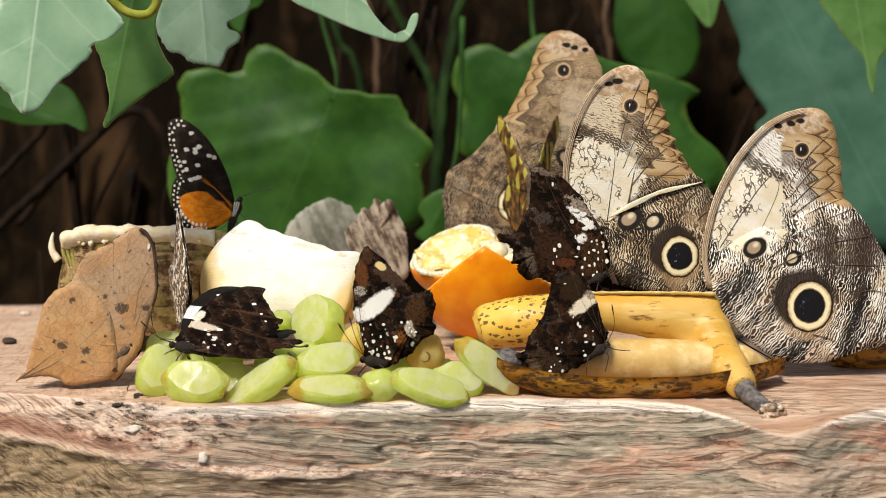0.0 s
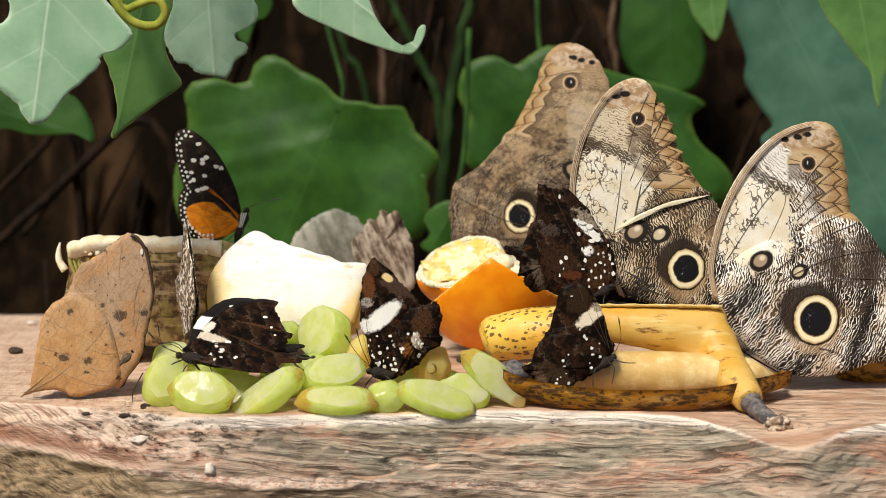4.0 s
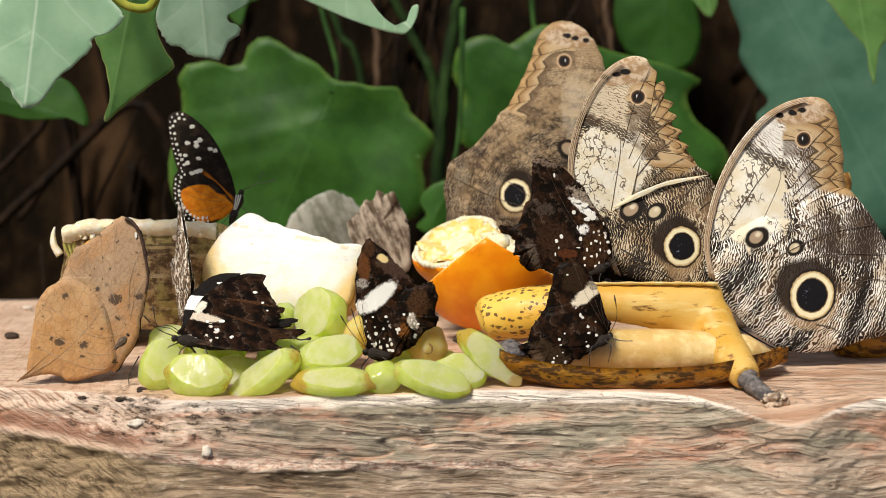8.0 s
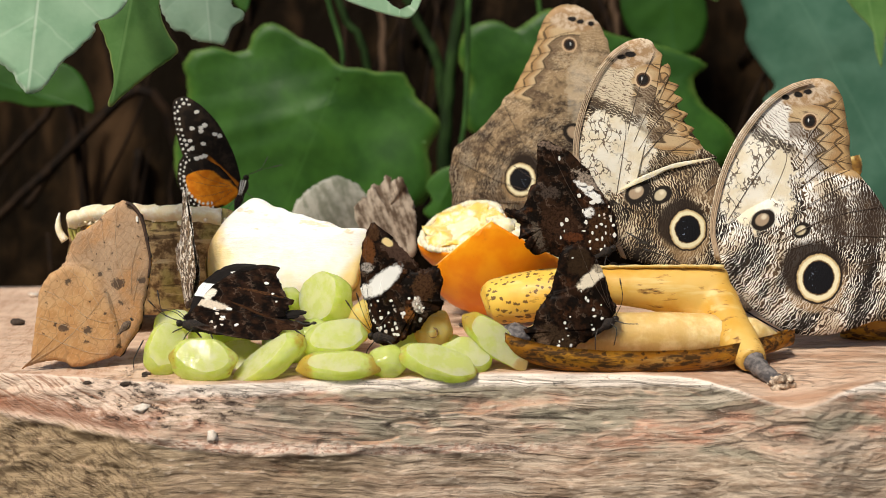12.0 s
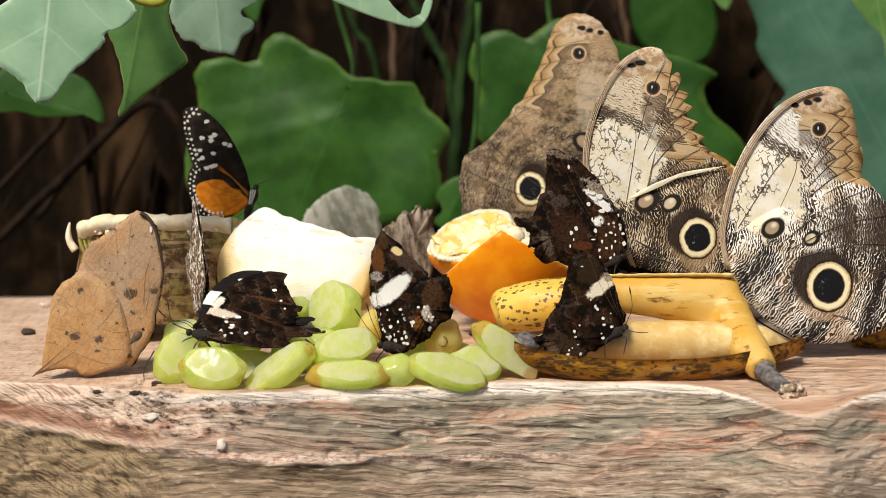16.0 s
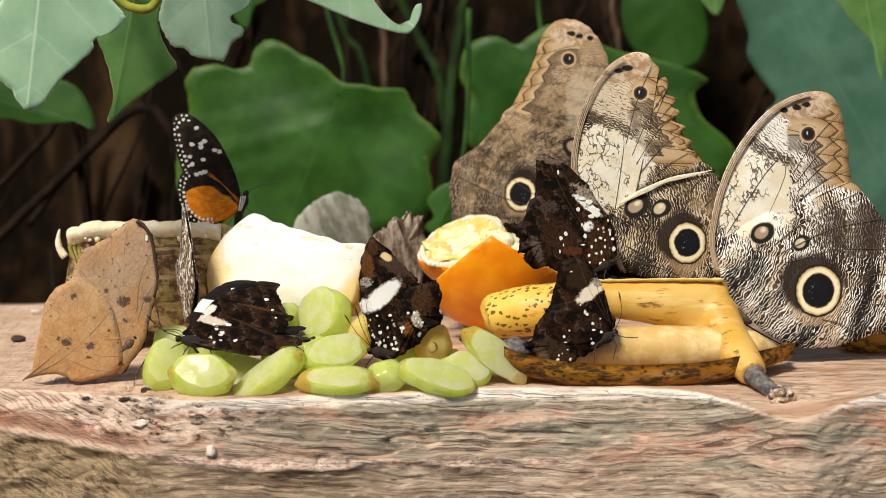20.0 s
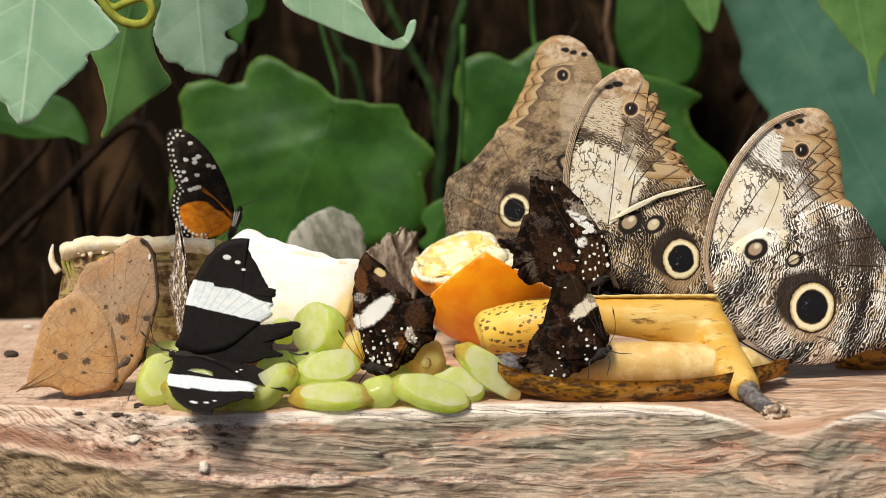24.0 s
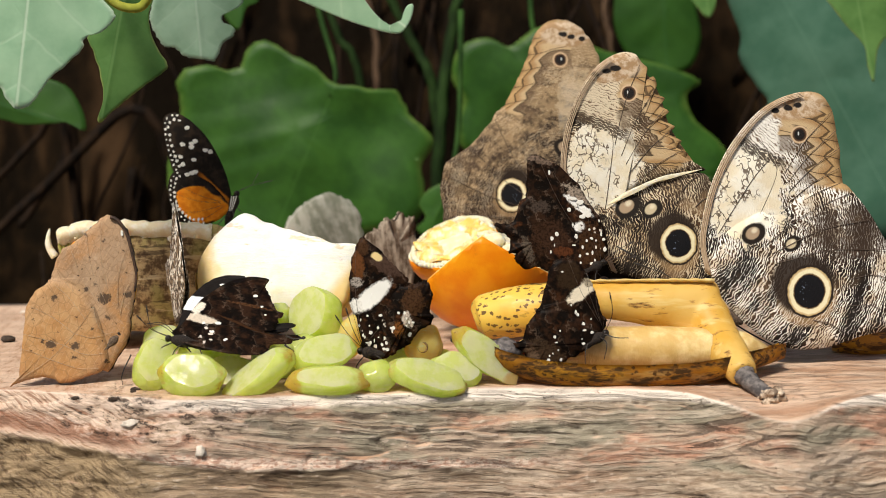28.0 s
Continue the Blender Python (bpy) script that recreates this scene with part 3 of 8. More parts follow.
def leafwing_mat():
    """Underside that passes for a dead leaf."""
    g = Graph("dead_leaf_wing")
    x, _, z = g.place()
    p = g.vec(x, z, 0.0)
    n = g.noise(p, 0.07, 4, 0.6)
    f = g.noise(p, 0.9, 4, 0.7)
    col = g.mix((0.42, 0.265, 0.155), (0.53, 0.27, 0.11), g.step(n + g.step(x * 0.6 + z, 16.0, -6.0) * 0.07, 0.42, 0.58))
    col = g.mix(col, (0.52, 0.35, 0.22), g.step(g.noise(p, 0.05, 2) + g.step(z - x * 0.2, 8.0, 26.0) * 0.16, 0.5, 0.66) * 0.8)
    col = g.mix(col, (0.30, 0.165, 0.08), g.step(g.noise(p, 0.25, 4, 0.65), 0.54, 0.66) * 0.5)
    col = g.mix(col, (0.66, 0.48, 0.33), g.step(g.noise(p, 0.32, 4, 0.65), 0.56, 0.70) * 0.35)
    col = g.mix(col, (0.20, 0.11, 0.055), g.step(f, 0.55, 0.72) * 0.5)
    col = g.mix(col, (0.54, 0.38, 0.26), g.step(g.noise(p, 1.4, 4, 0.7), 0.56, 0.66) * 0.5)
    warm = g.step(g.dist(x, z, -29.0, 3.0, 17.0, 19.0) + (n - 0.5) * 0.8, 1.05, 0.75)
    col = g.mix(col, g.mix((0.56, 0.29, 0.105), (0.66, 0.38, 0.16), g.step(g.noise(p, 0.2, 3), 0.4, 0.6)), warm * 0.65)
    lines = g.math("PINGPONG", x * 0.55 - z * 0.35 + g.noise(p, 0.12, 2) * 2.0, 0.5)
    col = g.mix(col, (0.72, 0.47, 0.26), g.step(lines, 0.10, 0.03) * g.step(f, 0.40, 0.55) * 0.45)
    web = g.cells(g.vec(x + n * 4.0, z, 0.0), 0.33, True)
    col = g.mix(col, (0.24, 0.13, 0.06), g.step(web, 0.05, 0.015) * 0.35)
    q = g.vec(x + g.noise(p, 0.7, 3) * 2.4, z + g.noise(p, 0.8, 3) * 2.4, 0.0)
    dot = g.step(g.cells(q, 0.19) + (f - 0.5) * 0.25, 0.16, 0.09) * g.step(g.cell_random(q, 0.19), 0.55, 0.6)
    col = g.mix(col, (0.045, 0.028, 0.02), dot * 0.85)
    tiny = g.step(g.cells(q, 0.5), 0.19, 0.1) * g.step(g.cell_random(q, 0.5), 0.60, 0.64)
    col = g.mix(col, (0.06, 0.035, 0.022), tiny * 0.85)
    for cx, cz, r in ((-11.6, 13.2, 2.7), (-3.6, 14.1, 1.9), (-22.3, -1.9, 2.0), (-30.1, -0.9, 2.2), (-28.1, 14.4, 1.6), (-22.9, -5.7, 1.3), (-17.3, 16.7, 1.5), (-10.8, 6.8, 1.3), (-14.0, 18.1, 1.2), (-16.3, 3.4, 0.9), (-16.3, 34.8, 1.0), (-13.0, 23.5, 0.7), (-10.3, 32.5, 0.9)):
        d = g.dist(x, z, cx, cz, 1.2, 1.0) + (g.noise(p, 0.9, 4, 0.7) - 0.5) * 4.0
        col = g.mix(col, (0.05, 0.036, 0.03), g.step(d, r * 0.8, r * 0.8 - 0.8) * 0.85)
    return g.done(col, 0.7, n + f * 0.5, 0.45, 0.0008, spec=0.25, leafy=0.12)


def amber_top_mat():
    """Upper side of the leaf butterfly: black tip with a white dot, an amber bar, dark root."""
    g = Graph("amber_upper_wing")
    x, _, z = g.place()
    p = g.vec(x, z, 0.0)
    n = g.noise(p, 0.4, 4, 0.65)
    line = z + x * 0.77 - 1.0 + (n - 0.5) * 2.0
    col = g.mix((0.014, 0.008, 0.006), (0.05, 0.022, 0.012), g.step(n, 0.42, 0.62))
    amber = g.mix((0.72, 0.30, 0.025), (0.80, 0.42, 0.06), g.step(n, 0.4, 0.6))
    col = g.mix(col, amber, g.step(line, 20.0, 19.3) * g.step(line, 9.8, 10.6))
    col = g.disc(col, g.dist(x, z, -4.1, 34.6, 0.8, 1.2), 1.0, (0.86, 0.85, 0.82), 0.2)
    return g.done(col, 0.6, n, 0.3, 0.0005, spec=0.25)


def hecale_mat(name, hind):
    """Black wing with an orange field on the hind wing, and an orange streak at the fore wing's root."""
    g = Graph(name)
    x, _, z = g.place()
    p = g.vec(x, z, 0.0)
    n = g.noise(p, 0.3, 3)
    col = g.mix((0.010, 0.007, 0.005), (0.034, 0.022, 0.014), g.step(n, 0.4, 0.7))
    orange = g.mix((0.62, 0.165, 0.006), (0.80, 0.28, 0.016), g.step(n, 0.35, 0.65))
    if hind:
        inner = g.step(g.rim() + (g.noise(p, 0.4, 3) - 0.5) * 0.25 + g.step(z - x * 0.25, 9.5, 12.5) * 0.5 - g.step(x, -10.0, 0.0) * 0.30 - g.step(z, 0.0, -6.0) * g.step(x, -19.0, -13.0) * 0.22, 0.72, 0.64)
        col = g.mix(col, orange, inner)
        col = g.mix(col, (0.80, 0.55, 0.18), g.step(g.cells(p, 0.5), 0.14, 0.08) * inner * g.step(z, -3.0, -6.0) * 0.7)
    else:
        streak = abs((z - 0.5) * 0.72 + (x + 0.5) * 0.70) + (g.noise(p, 0.5, 2) - 0.5)
        col = g.mix(col, (0.50, 0.16, 0.012), g.step(streak, 1.7, 0.9) * g.step(x, -13.0, -9.0))
    return g.done(col, 0.65, n, 0.3, 0.0005, spec=0.12)


def malachite_mat(name, dark, brown, pale):
    g = Graph(name)
    x, _, z = g.place()
    p = g.vec(x, z, 0.0)
    n = g.noise(p, 0.35, 3)
    cell = g.cells(g.vec(x * 1.0, z * 0.6, 0.0), 0.17, True)
    col = g.mix(dark, brown, g.step(n, 0.4, 0.65))
    col = g.mix(col, pale, g.step(cell + (n - 0.5) * 0.08, 0.12, 0.19))
    return g.done(col, 0.6, n, 0.2, 0.0004, leafy=0.2)


def bark_wing_mat(name, dark, pale, turn, PERIOD=9.0):
    g = Graph(name)
    x, _, z = g.place()
    p = g.vec(x, z, 0.0)
    u, v = x * math.cos(turn) + z * math.sin(turn), z * math.cos(turn) - x * math.sin(turn)
    n = g.noise(p, 0.16, 4, 0.65)
    band = g.noise(g.vec(u * 0.9 / PERIOD, v * 0.16 / PERIOD, 0.0), 1.0, 4, 0.65)
    col = g.mix(dark, pale, g.step(band * 0.6 + n * 0.4, 0.42, 0.58))
    col = g.mix(col, (0.40, 0.35, 0.28), g.step(n, 0.55, 0.75) * 0.4)
    return g.done(col, 0.75, n, 0.3, 0.0006, spec=0.2)


def streak_mat():
    """Dark wing with torn white streaks along it."""
    g = Graph("streaked_wing")
    x, _, z = g.place()
    n = g.noise(g.vec(x * 0.35, z * 0.16, 0.0), 1.0, 4, 0.7)
    m = g.noise(g.vec(x * 0.8, z * 0.6, 4.0), 1.0, 4, 0.7)
    col = g.mix((0.03, 0.019, 0.012), (0.30, 0.20, 0.12), g.step(m, 0.40, 0.58))
    col = g.mix(col, (0.86, 0.80, 0.70), g.step(n + (m - 0.5) * 0.9, 0.52, 0.56) * 0.95)
    return g.done(col, 0.7, m, 0.5, 0.0008, spec=0.2)


def rind_mat():
    """Pineapple rind cut thin: dark brown eyes, tan and olive between, a dark line under the flesh."""
    g = Graph("brown_rind")
    x, y, z = g.place()
    p = g.vec(x, y, z)
    n = g.noise(p, 0.28, 5, 0.68)
    lay = g.noise(g.vec(x * 0.05, y * 0.05, z * 0.5), 1.0, 4, 0.65)
    col = g.mix((0.11, 0.062, 0.026), (0.44, 0.30, 0.145), g.step(n, 0.40, 0.60))
    col = g.mix(col, (0.30, 0.27, 0.07), g.step(g.noise(p, 0.07, 3), 0.5, 0.62) * 0.6)
    col = g.mix(col, (0.62, 0.48, 0.28), g.step(lay, 0.57, 0.66) * 0.7)
    col = g.mix(col, (0.035, 0.018, 0.008), g.step(lay, 0.41, 0.36) * 0.7)
    return g.done(col, 0.7, n + lay, 0.7, 0.0012, spec=0.2)


WOOD, EARTH = wood_mat(), earth_mat()
TWIG = twig_mat("dry_stem", (0.05, 0.030, 0.018), (0.16, 0.10, 0.062))
# dry stem in near-black, shade on the bank put into its colour
TWIG_DARK = twig_mat("shaded_dead_stem", (0.006, 0.0035, 0.002), (0.026, 0.014, 0.007))
GREENSTEM = twig_mat("green_stem", (0.018, 0.05, 0.011), (0.04, 0.10, 0.02))
# GREENSTEM again in darker greens, shade put into the colour
STEM_SHADE = twig_mat("shaded_green_stem", (0.010, 0.022, 0.006), (0.024, 0.055, 0.012))
TENDRIL = twig_mat("yellow_tendril", (0.22, 0.25, 0.03), (0.42, 0.42, 0.07))
# pale edge colour on the silvery leaf: its lit rim painted in
LEAF_GREY = leaf_mat("silvery_leaf", (0.29, 0.50, 0.31), (0.42, 0.63, 0.42), (0.68, 0.82, 0.64), 0.45, (0.74, 0.88, 0.70), ribs=0.35)
LEAF_DUST = leaf_mat("dull_leaf", (0.16, 0.28, 0.18), (0.27, 0.40, 0.29), (0.36, 0.48, 0.37), 0.6, (0.42, 0.54, 0.42), ribs=0.3)
LEAF_MID = leaf_mat("green_leaf", (0.075, 0.19, 0.045), (0.14, 0.29, 0.08), (0.18, 0.34, 0.11), 0.5, (0.36, 0.42, 0.13))
LEAF_DEEP = leaf_mat("deep_green_leaf", (0.017, 0.070, 0.007), (0.044, 0.135, 0.016), (0.056, 0.150, 0.024), 0.5, (0.12, 0.21, 0.035), 0.2)
# for leaves in shade, with the shade put into the greens themselves
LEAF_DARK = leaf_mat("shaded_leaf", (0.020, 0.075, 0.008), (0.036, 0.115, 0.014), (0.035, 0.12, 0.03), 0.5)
LEAF_BLUE = leaf_mat("blue_green_leaf", (0.055, 0.15, 0.095), (0.10, 0.22, 0.15), (0.12, 0.25, 0.17), 0.4)
GRAPE = grape_mat("grape_skin", (0.82, 0.90, 0.36), (0.68, 0.80, 0.17))
GRAPE_CUT = grape_flesh_mat()
GRAPE_AMBER = grape_mat("amber_grape_skin", (0.92, 0.76, 0.30), (0.86, 0.62, 0.18))
SCAR = plain_mat("grape_scar", (0.30, 0.16, 0.05), (0.16, 0.08, 0.03))
def melon_mat():
    """Nearly white flesh, yellower in places, with a few brown bruises."""
    g = Graph("cream_flesh")
    x, y, z = g.place()
    p = g.vec(x, y, z)
    n = g.noise(p, 0.05, 4, 0.6)
    f = g.noise(g.vec(x * 0.5, y, z * 1.6), 0.5, 4, 0.65)
    col = g.mix((0.93, 0.85, 0.60), (0.95, 0.93, 0.85), g.step(n + z * 0.006, 0.40, 0.60))
    col = g.mix(col, (0.90, 0.76, 0.42), g.step(f, 0.60, 0.75) * 0.4)
    col = g.mix(col, (0.80, 0.52, 0.12), g.step(abs(x + 1.0) - z * 0.5 + (n - 0.5) * 14.0, 20.0, 27.0) * 0.8)
    col = g.mix(col, (0.86, 0.60, 0.20), g.step(x + (n - 0.5) * 16.0, -21.0, -27.0) * 0.85)
    col = g.mix(col, (0.86, 0.58, 0.14), g.step(x - z * 0.7 + (n - 0.5) * 10.0, 11.0, 17.0) * 0.8)
    col = g.mix(col, (0.72, 0.48, 0.24), g.step(abs(z - 27.0 + x * 0.2 + (f - 0.5) * 7.0), 1.1, 0.2) * g.step(g.noise(p, 0.10, 3), 0.50, 0.58) * 0.6)
    col = g.mix(col, (0.55, 0.30, 0.10), g.step(g.noise(g.vec(x * 0.12, y * 0.3, z * 0.5), 1.0, 4, 0.7), 0.66, 0.74) * 0.55)
    return g.done(col, 0.5, n + f * 0.5, 0.4, 0.0012, skin=0.3, skin_r=(0.9, 0.7, 0.35), skin_s=0.005)


MELON = melon_mat()
MELON_RIND = plain_mat("yellow_rind", (0.72, 0.48, 0.09), (0.80, 0.62, 0.20), 0.45, 0.2)
PINE_FLESH = pulp_mat("fibrous_flesh", (0.82, 0.68, 0.44), (0.94, 0.87, 0.72), 0.3, 0.5, 0.3)
PINE_RIND = rind_mat()
PINE_GREEN = plain_mat("yellow_green_rind", (0.30, 0.28, 0.05), (0.52, 0.46, 0.14), 0.5, 0.6)
PEEL, PITH = peel_mat(), pulp_mat("pith", (0.88, 0.74, 0.44), (0.90, 0.84, 0.66), 0.3, 0.6, 0.4)
ORANGE_PULP = pulp_mat("orange_pulp", (0.94, 0.56, 0.13), (0.95, 0.84, 0.56), 0.2, 0.3, 0.6)
BANANA = banana_mat("banana_skin", (0.62, 0.34, 0.045), (0.68, 0.43, 0.11), 0.35, -2.0, 0.63)
BANANA_FRECKLED = banana_mat("freckled_banana_skin", (0.80, 0.53, 0.09), (0.74, 0.43, 0.06), 0.6, 1.4, 0.68)
BANANA_RIPE = banana_mat("ripe_banana_skin", (0.70, 0.36, 0.030), (0.50, 0.21, 0.016), 0.5, 1.3, 0.53)
BANANA_FLESH = pulp_mat("banana_flesh", (0.64, 0.42, 0.14), (0.82, 0.64, 0.31), 0.16, 0.5, 0.3)
STEM = plain_mat("withered_stem", (0.045, 0.040, 0.042), (0.19, 0.165, 0.155), 0.7, 0.5, 0.9)
CHITIN = plain_mat("dark_chitin", (0.012, 0.009, 0.007), (0.03, 0.022, 0.016), 0.45, 1.5)
FUR = plain_mat("brown_fur", (0.07, 0.045, 0.03), (0.20, 0.14, 0.095), 0.9, 1.8, 0.8)
FUR_DARK = plain_mat("dark_fur", (0.009, 0.006, 0.005), (0.030, 0.019, 0.013), 0.9, 1.8, 0.8)
WHITE_SCALE = plain_mat("white_scales", (0.74, 0.72, 0.66), (0.84, 0.82, 0.76), 0.7, 2.0, 0.1)
VEIN = plain_mat("wing_vein", (0.055, 0.036, 0.026), (0.10, 0.066, 0.045), 0.6, 1.0)
VEIN_TAN = plain_mat("tan_wing_vein", (0.46, 0.33, 0.21), (0.56, 0.43, 0.29), 0.6, 1.0)
COSTA = plain_mat("wing_edge", (0.36, 0.25, 0.16), (0.50, 0.37, 0.25), 0.6, 0.6)
TORN = plain_mat("torn_fibres", (0.16, 0.10, 0.06), (0.74, 0.60, 0.46), 0.8, 0.5, 0.8)
CRUMB = plain_mat("crumb", (0.03, 0.02, 0.014), (0.07, 0.045, 0.03), 0.9, 1.0)
LICHEN = plain_mat("pale_chip", (0.62, 0.54, 0.46), (0.74, 0.66, 0.57), 0.8, 1.0)


# ---- building blocks ----
def thing(name, at, label, category, turn=(0, 0, 0), group="", kind=""):
    """An Empty at a thing's base, that carries its parts."""
    ob = new(name)
    ob.empty_display_size = 0.01
    ob.matrix_basis = pose(*at, *turn)
    return tagged(ob, label, category, group, kind)


def part(name, bm, mats, parent, label="", smooth=True, flat=()):
    me = bpy.data.meshes.new(name)
    for f in bm.faces:
        f.smooth = smooth and f.material_index not in flat
    bm.to_mesh(me)
    bm.free()
    for m in mats if isinstance(mats, (list, tuple)) else [mats]:
        me.materials.append(m)
    ob = new(name, me)
    ob.parent = parent
    return tagged(ob, label)


def loop_smooth(pts, k):
    """A closed Catmull-Rom curve through pts with k steps from point to point, turned counter-clockwise; mm to metres."""
    q = [Vector((a / 1000, b / 1000)) for a, b in pts]
    if sum(a.x * b.y - b.x * a.y for a, b in zip(q, q[1:] + q[:1])) < 0:
        q.reverse()
    out, n = [], len(q)
    for i in range(n):
        a, b, c, d = q[i - 1], q[i], q[(i + 1) % n], q[(i + 2) % n]
        for j in range(k):
            t = j / k
            out.append(0.5 * ((2 * b) + (c - a) * t + (2 * a - 5 * b + 4 * c - d) * t * t + (3 * b - a - 3 * c + d) * t ** 3))
    return out


def sheet(bm, loop, rings, off, thick, two=False, uv=None):
    """A thin, closed sheet in the xz plane inside loop; off(x, z, r) is how far it stands out towards -y."""
    mid = sum(loop, Vector((0, 0))) / len(loop)
    grids = []
    for side in (0, 1):
        rows = []
        for k in range(rings):
            r = 1 - k / rings
            rows.append([bm.verts.new((p.x, -off(p.x, p.y, r) + side * thick, p.y)) for p in (mid + (q - mid) * r for q in loop)])
        c = bm.verts.new((mid.x, -off(mid.x, mid.y, 0) + side * thick, mid.y))
        grids.append((rows, c))
    n = len(loop)
    made = []
    for side, (rows, c) in enumerate(grids):
        for k in range(rings):
            for i in range(n):
                j = (i + 1) % n
                if k < rings - 1:
                    vs = [rows[k][i], rows[k][j], rows[k + 1][j], rows[k + 1][i]]
                else:
                    vs = [rows[k][i], rows[k][j], c]
                f = bm.faces.new(vs if side == 0 else vs[::-1])
                f.material_index = 1 if side and two else 0
                made.append(f)
    for i in range(n):
        j = (i + 1) % n
        bm.faces.new([grids[0][0][0][j], grids[0][0][0][i], grids[1][0][0][i], grids[1][0][0][j]])
    for ax, az, bx, bz in (uv or (0, 0, 0, 1),):
        d = Vector((bx - ax, bz - az)).normalized()
        lay, rim = bm.loops.layers.uv.new("leaf"), bm.loops.layers.uv.new("rim")
        rad = {}
        for side, (rows, c) in enumerate(grids):
            for k, row in enumerate(rows):
                for v in row:
                    rad[v] = 1 - k / rings
            rad[c] = 0.0
        for f in bm.faces:
            for lo in f.loops:
                w = Vector((lo.vert.co.x - ax, lo.vert.co.z - az))
                lo[lay].uv = (w.x * d.y - w.y * d.x, w.dot(d))
                lo[rim].uv = (rad[lo.vert], 0)
    return mid


def tube(bm, pts, radii, sides=8, mat=0, squash=1.0, cap=True):
    """A tapered tube through pts (Vectors), with a radius for each."""
    pts = [Vector(p) for p in pts]
    rings, up = [], Vector((0.13, 0.31, 0.94)).normalized()
    for i, p in enumerate(pts):
        t = (pts[min(i + 1, len(pts) - 1)] - pts[max(i - 1, 0)]).normalized()
        u = t.cross(up)
        u = (u if u.length > 1e-3 else t.cross(Vector((1, 0, 0)))).normalized()
        w = t.cross(u)
        rings.append([bm.verts.new(p + (u * math.cos(a) * squash + w * math.sin(a)) * radii[i]) for a in (2 * math.pi * k / sides for k in range(sides))])
    for a, b in zip(rings, rings[1:]):
        for k in range(sides):
            f = bm.faces.new([a[k], a[(k + 1) % sides], b[(k + 1) % sides], b[k]])
            f.material_index = mat
    if cap:
        bm.faces.new(rings[0][::-1]).material_index = mat
        bm.faces.new(rings[-1]).material_index = mat
    return rings


def bend(pts, k=4):
    """An open Catmull-Rom curve through 3D points."""
    q = [Vector(p) for p in pts]
    q = [q[0] * 2 - q[1]] + q + [q[-1] * 2 - q[-2]]
    out = []
    for i in range(1, len(q) - 2):
        a, b, c, d = q[i - 1:i + 3]
        for j in range(k):
            t = j / k
            out.append(0.5 * ((2 * b) + (c - a) * t + (2 * a - 5 * b + 4 * c - d) * t * t + (3 * b - a - 3 * c + d) * t ** 3))
    return out + [q[-2]]


def lerps(values, n):
    return list(np.interp(np.linspace(0, 1, n), np.linspace(0, 1, len(values)), values))


def blob(bm, c, r, seed, rough=0.15, sub=3, mat=0, freq=1.0):
    """A lumpy ellipsoid with radii r round c."""
    res = bmesh.ops.create_icosphere(bm, subdivisions=sub, radius=1.0)
    for v in res["verts"]:
        k = 1 + rough * noise.noise(v.co * 1.7 * freq + Vector((seed * 3.1, seed, 0)))
        v.co = Vector((v.co.x * r[0] * k, v.co.y * r[1] * k, v.co.z * r[2] * k)) + Vector(c)
    if mat:
        for f in {f for v in res["verts"] for f in v.link_faces}:
            f.material_index = mat
    return res["verts"]


def cut(bm, at, normal, mat=0):
    """Cuts away what lies on the normal's side of a plane, and closes the cut with a face of that material."""
    g = bmesh.ops.bisect_plane(bm, geom=list(bm.verts) + list(bm.edges) + list(bm.faces), plane_co=at, plane_no=normal, clear_outer=True)
    edges = [e for e in g["geom_cut"] if isinstance(e, bmesh.types.BMEdge)]
    res = bmesh.ops.contextual_create(bm, geom=edges)
    for f in res["faces"]:
        f.material_index = mat
    bmesh.ops.recalc_face_normals(bm, faces=bm.faces[:])
    return res["faces"]


# ---- ground and bank of earth behind ----
def make_ground():
    bm = bmesh.new()
    xs = sorted([-40, -15, -6, -3, -1.5] + [i * 0.02 for i in range(-50, 51)] + [1.5, 3, 6, 15, 40])
    prof = [(-40, 0), (-12, 0), (-4, 0), (-1.5, 0), (-0.5, 0), (0.0, 0), (0.30, 0)] + [(0.40 + 0.006 * i, 0.03 * i) for i in range(24)] + [(0.65, 0.72), (0.9, 0.80), (2, 0.9), (6, 1.0), (40, 1.2)]
    rows = []
    for y, z in prof:
        row = []
        for x in xs:
            k = 1.0 if 0.38 < y < 0.7 else 0.0
            n = noise.fractal(Vector((x * 9, y * 9, z * 5)), 0.7, 2.2, 4)
            row.append(bm.verts.new((x, y + k * 0.03 * n, z - 0.125 + (0.006 * n if abs(x) < 1 else 0))))
        rows.append(row)
    for a, b in zip(rows, rows[1:]):
        for i in range(len(xs) - 1):
            bm.faces.new([a[i], a[i + 1], b[i + 1], b[i]])
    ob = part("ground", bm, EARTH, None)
    tagged(ob, "dark brown earth rising to a shady bank", "ground", kind="structure")


make_ground()


def edge_y(x):
    """The front edge of the slab."""
    e = 0.002 + 0.0022 * math.sin(x * 31 + 0.4) + 0.0012 * math.sin(x * 83)
    e += 0.012 * max(0.0, min(1.0, (-0.09 - x) / 0.06))
    e -= 0.021 * math.exp(-((x - 0.106) / 0.020) ** 2) + 0.008 * max(0.0, min(1.0, (x - 0.10) / 0.05)) + 0.007 * math.exp(-((x + 0.07) / 0.03) ** 2)
    return e


def edge_z(x):
    """How far the top sinks at the front, where the edge is broken away."""
    return -0.0060 * math.exp(-((x - 0.106) / 0.020) ** 2)


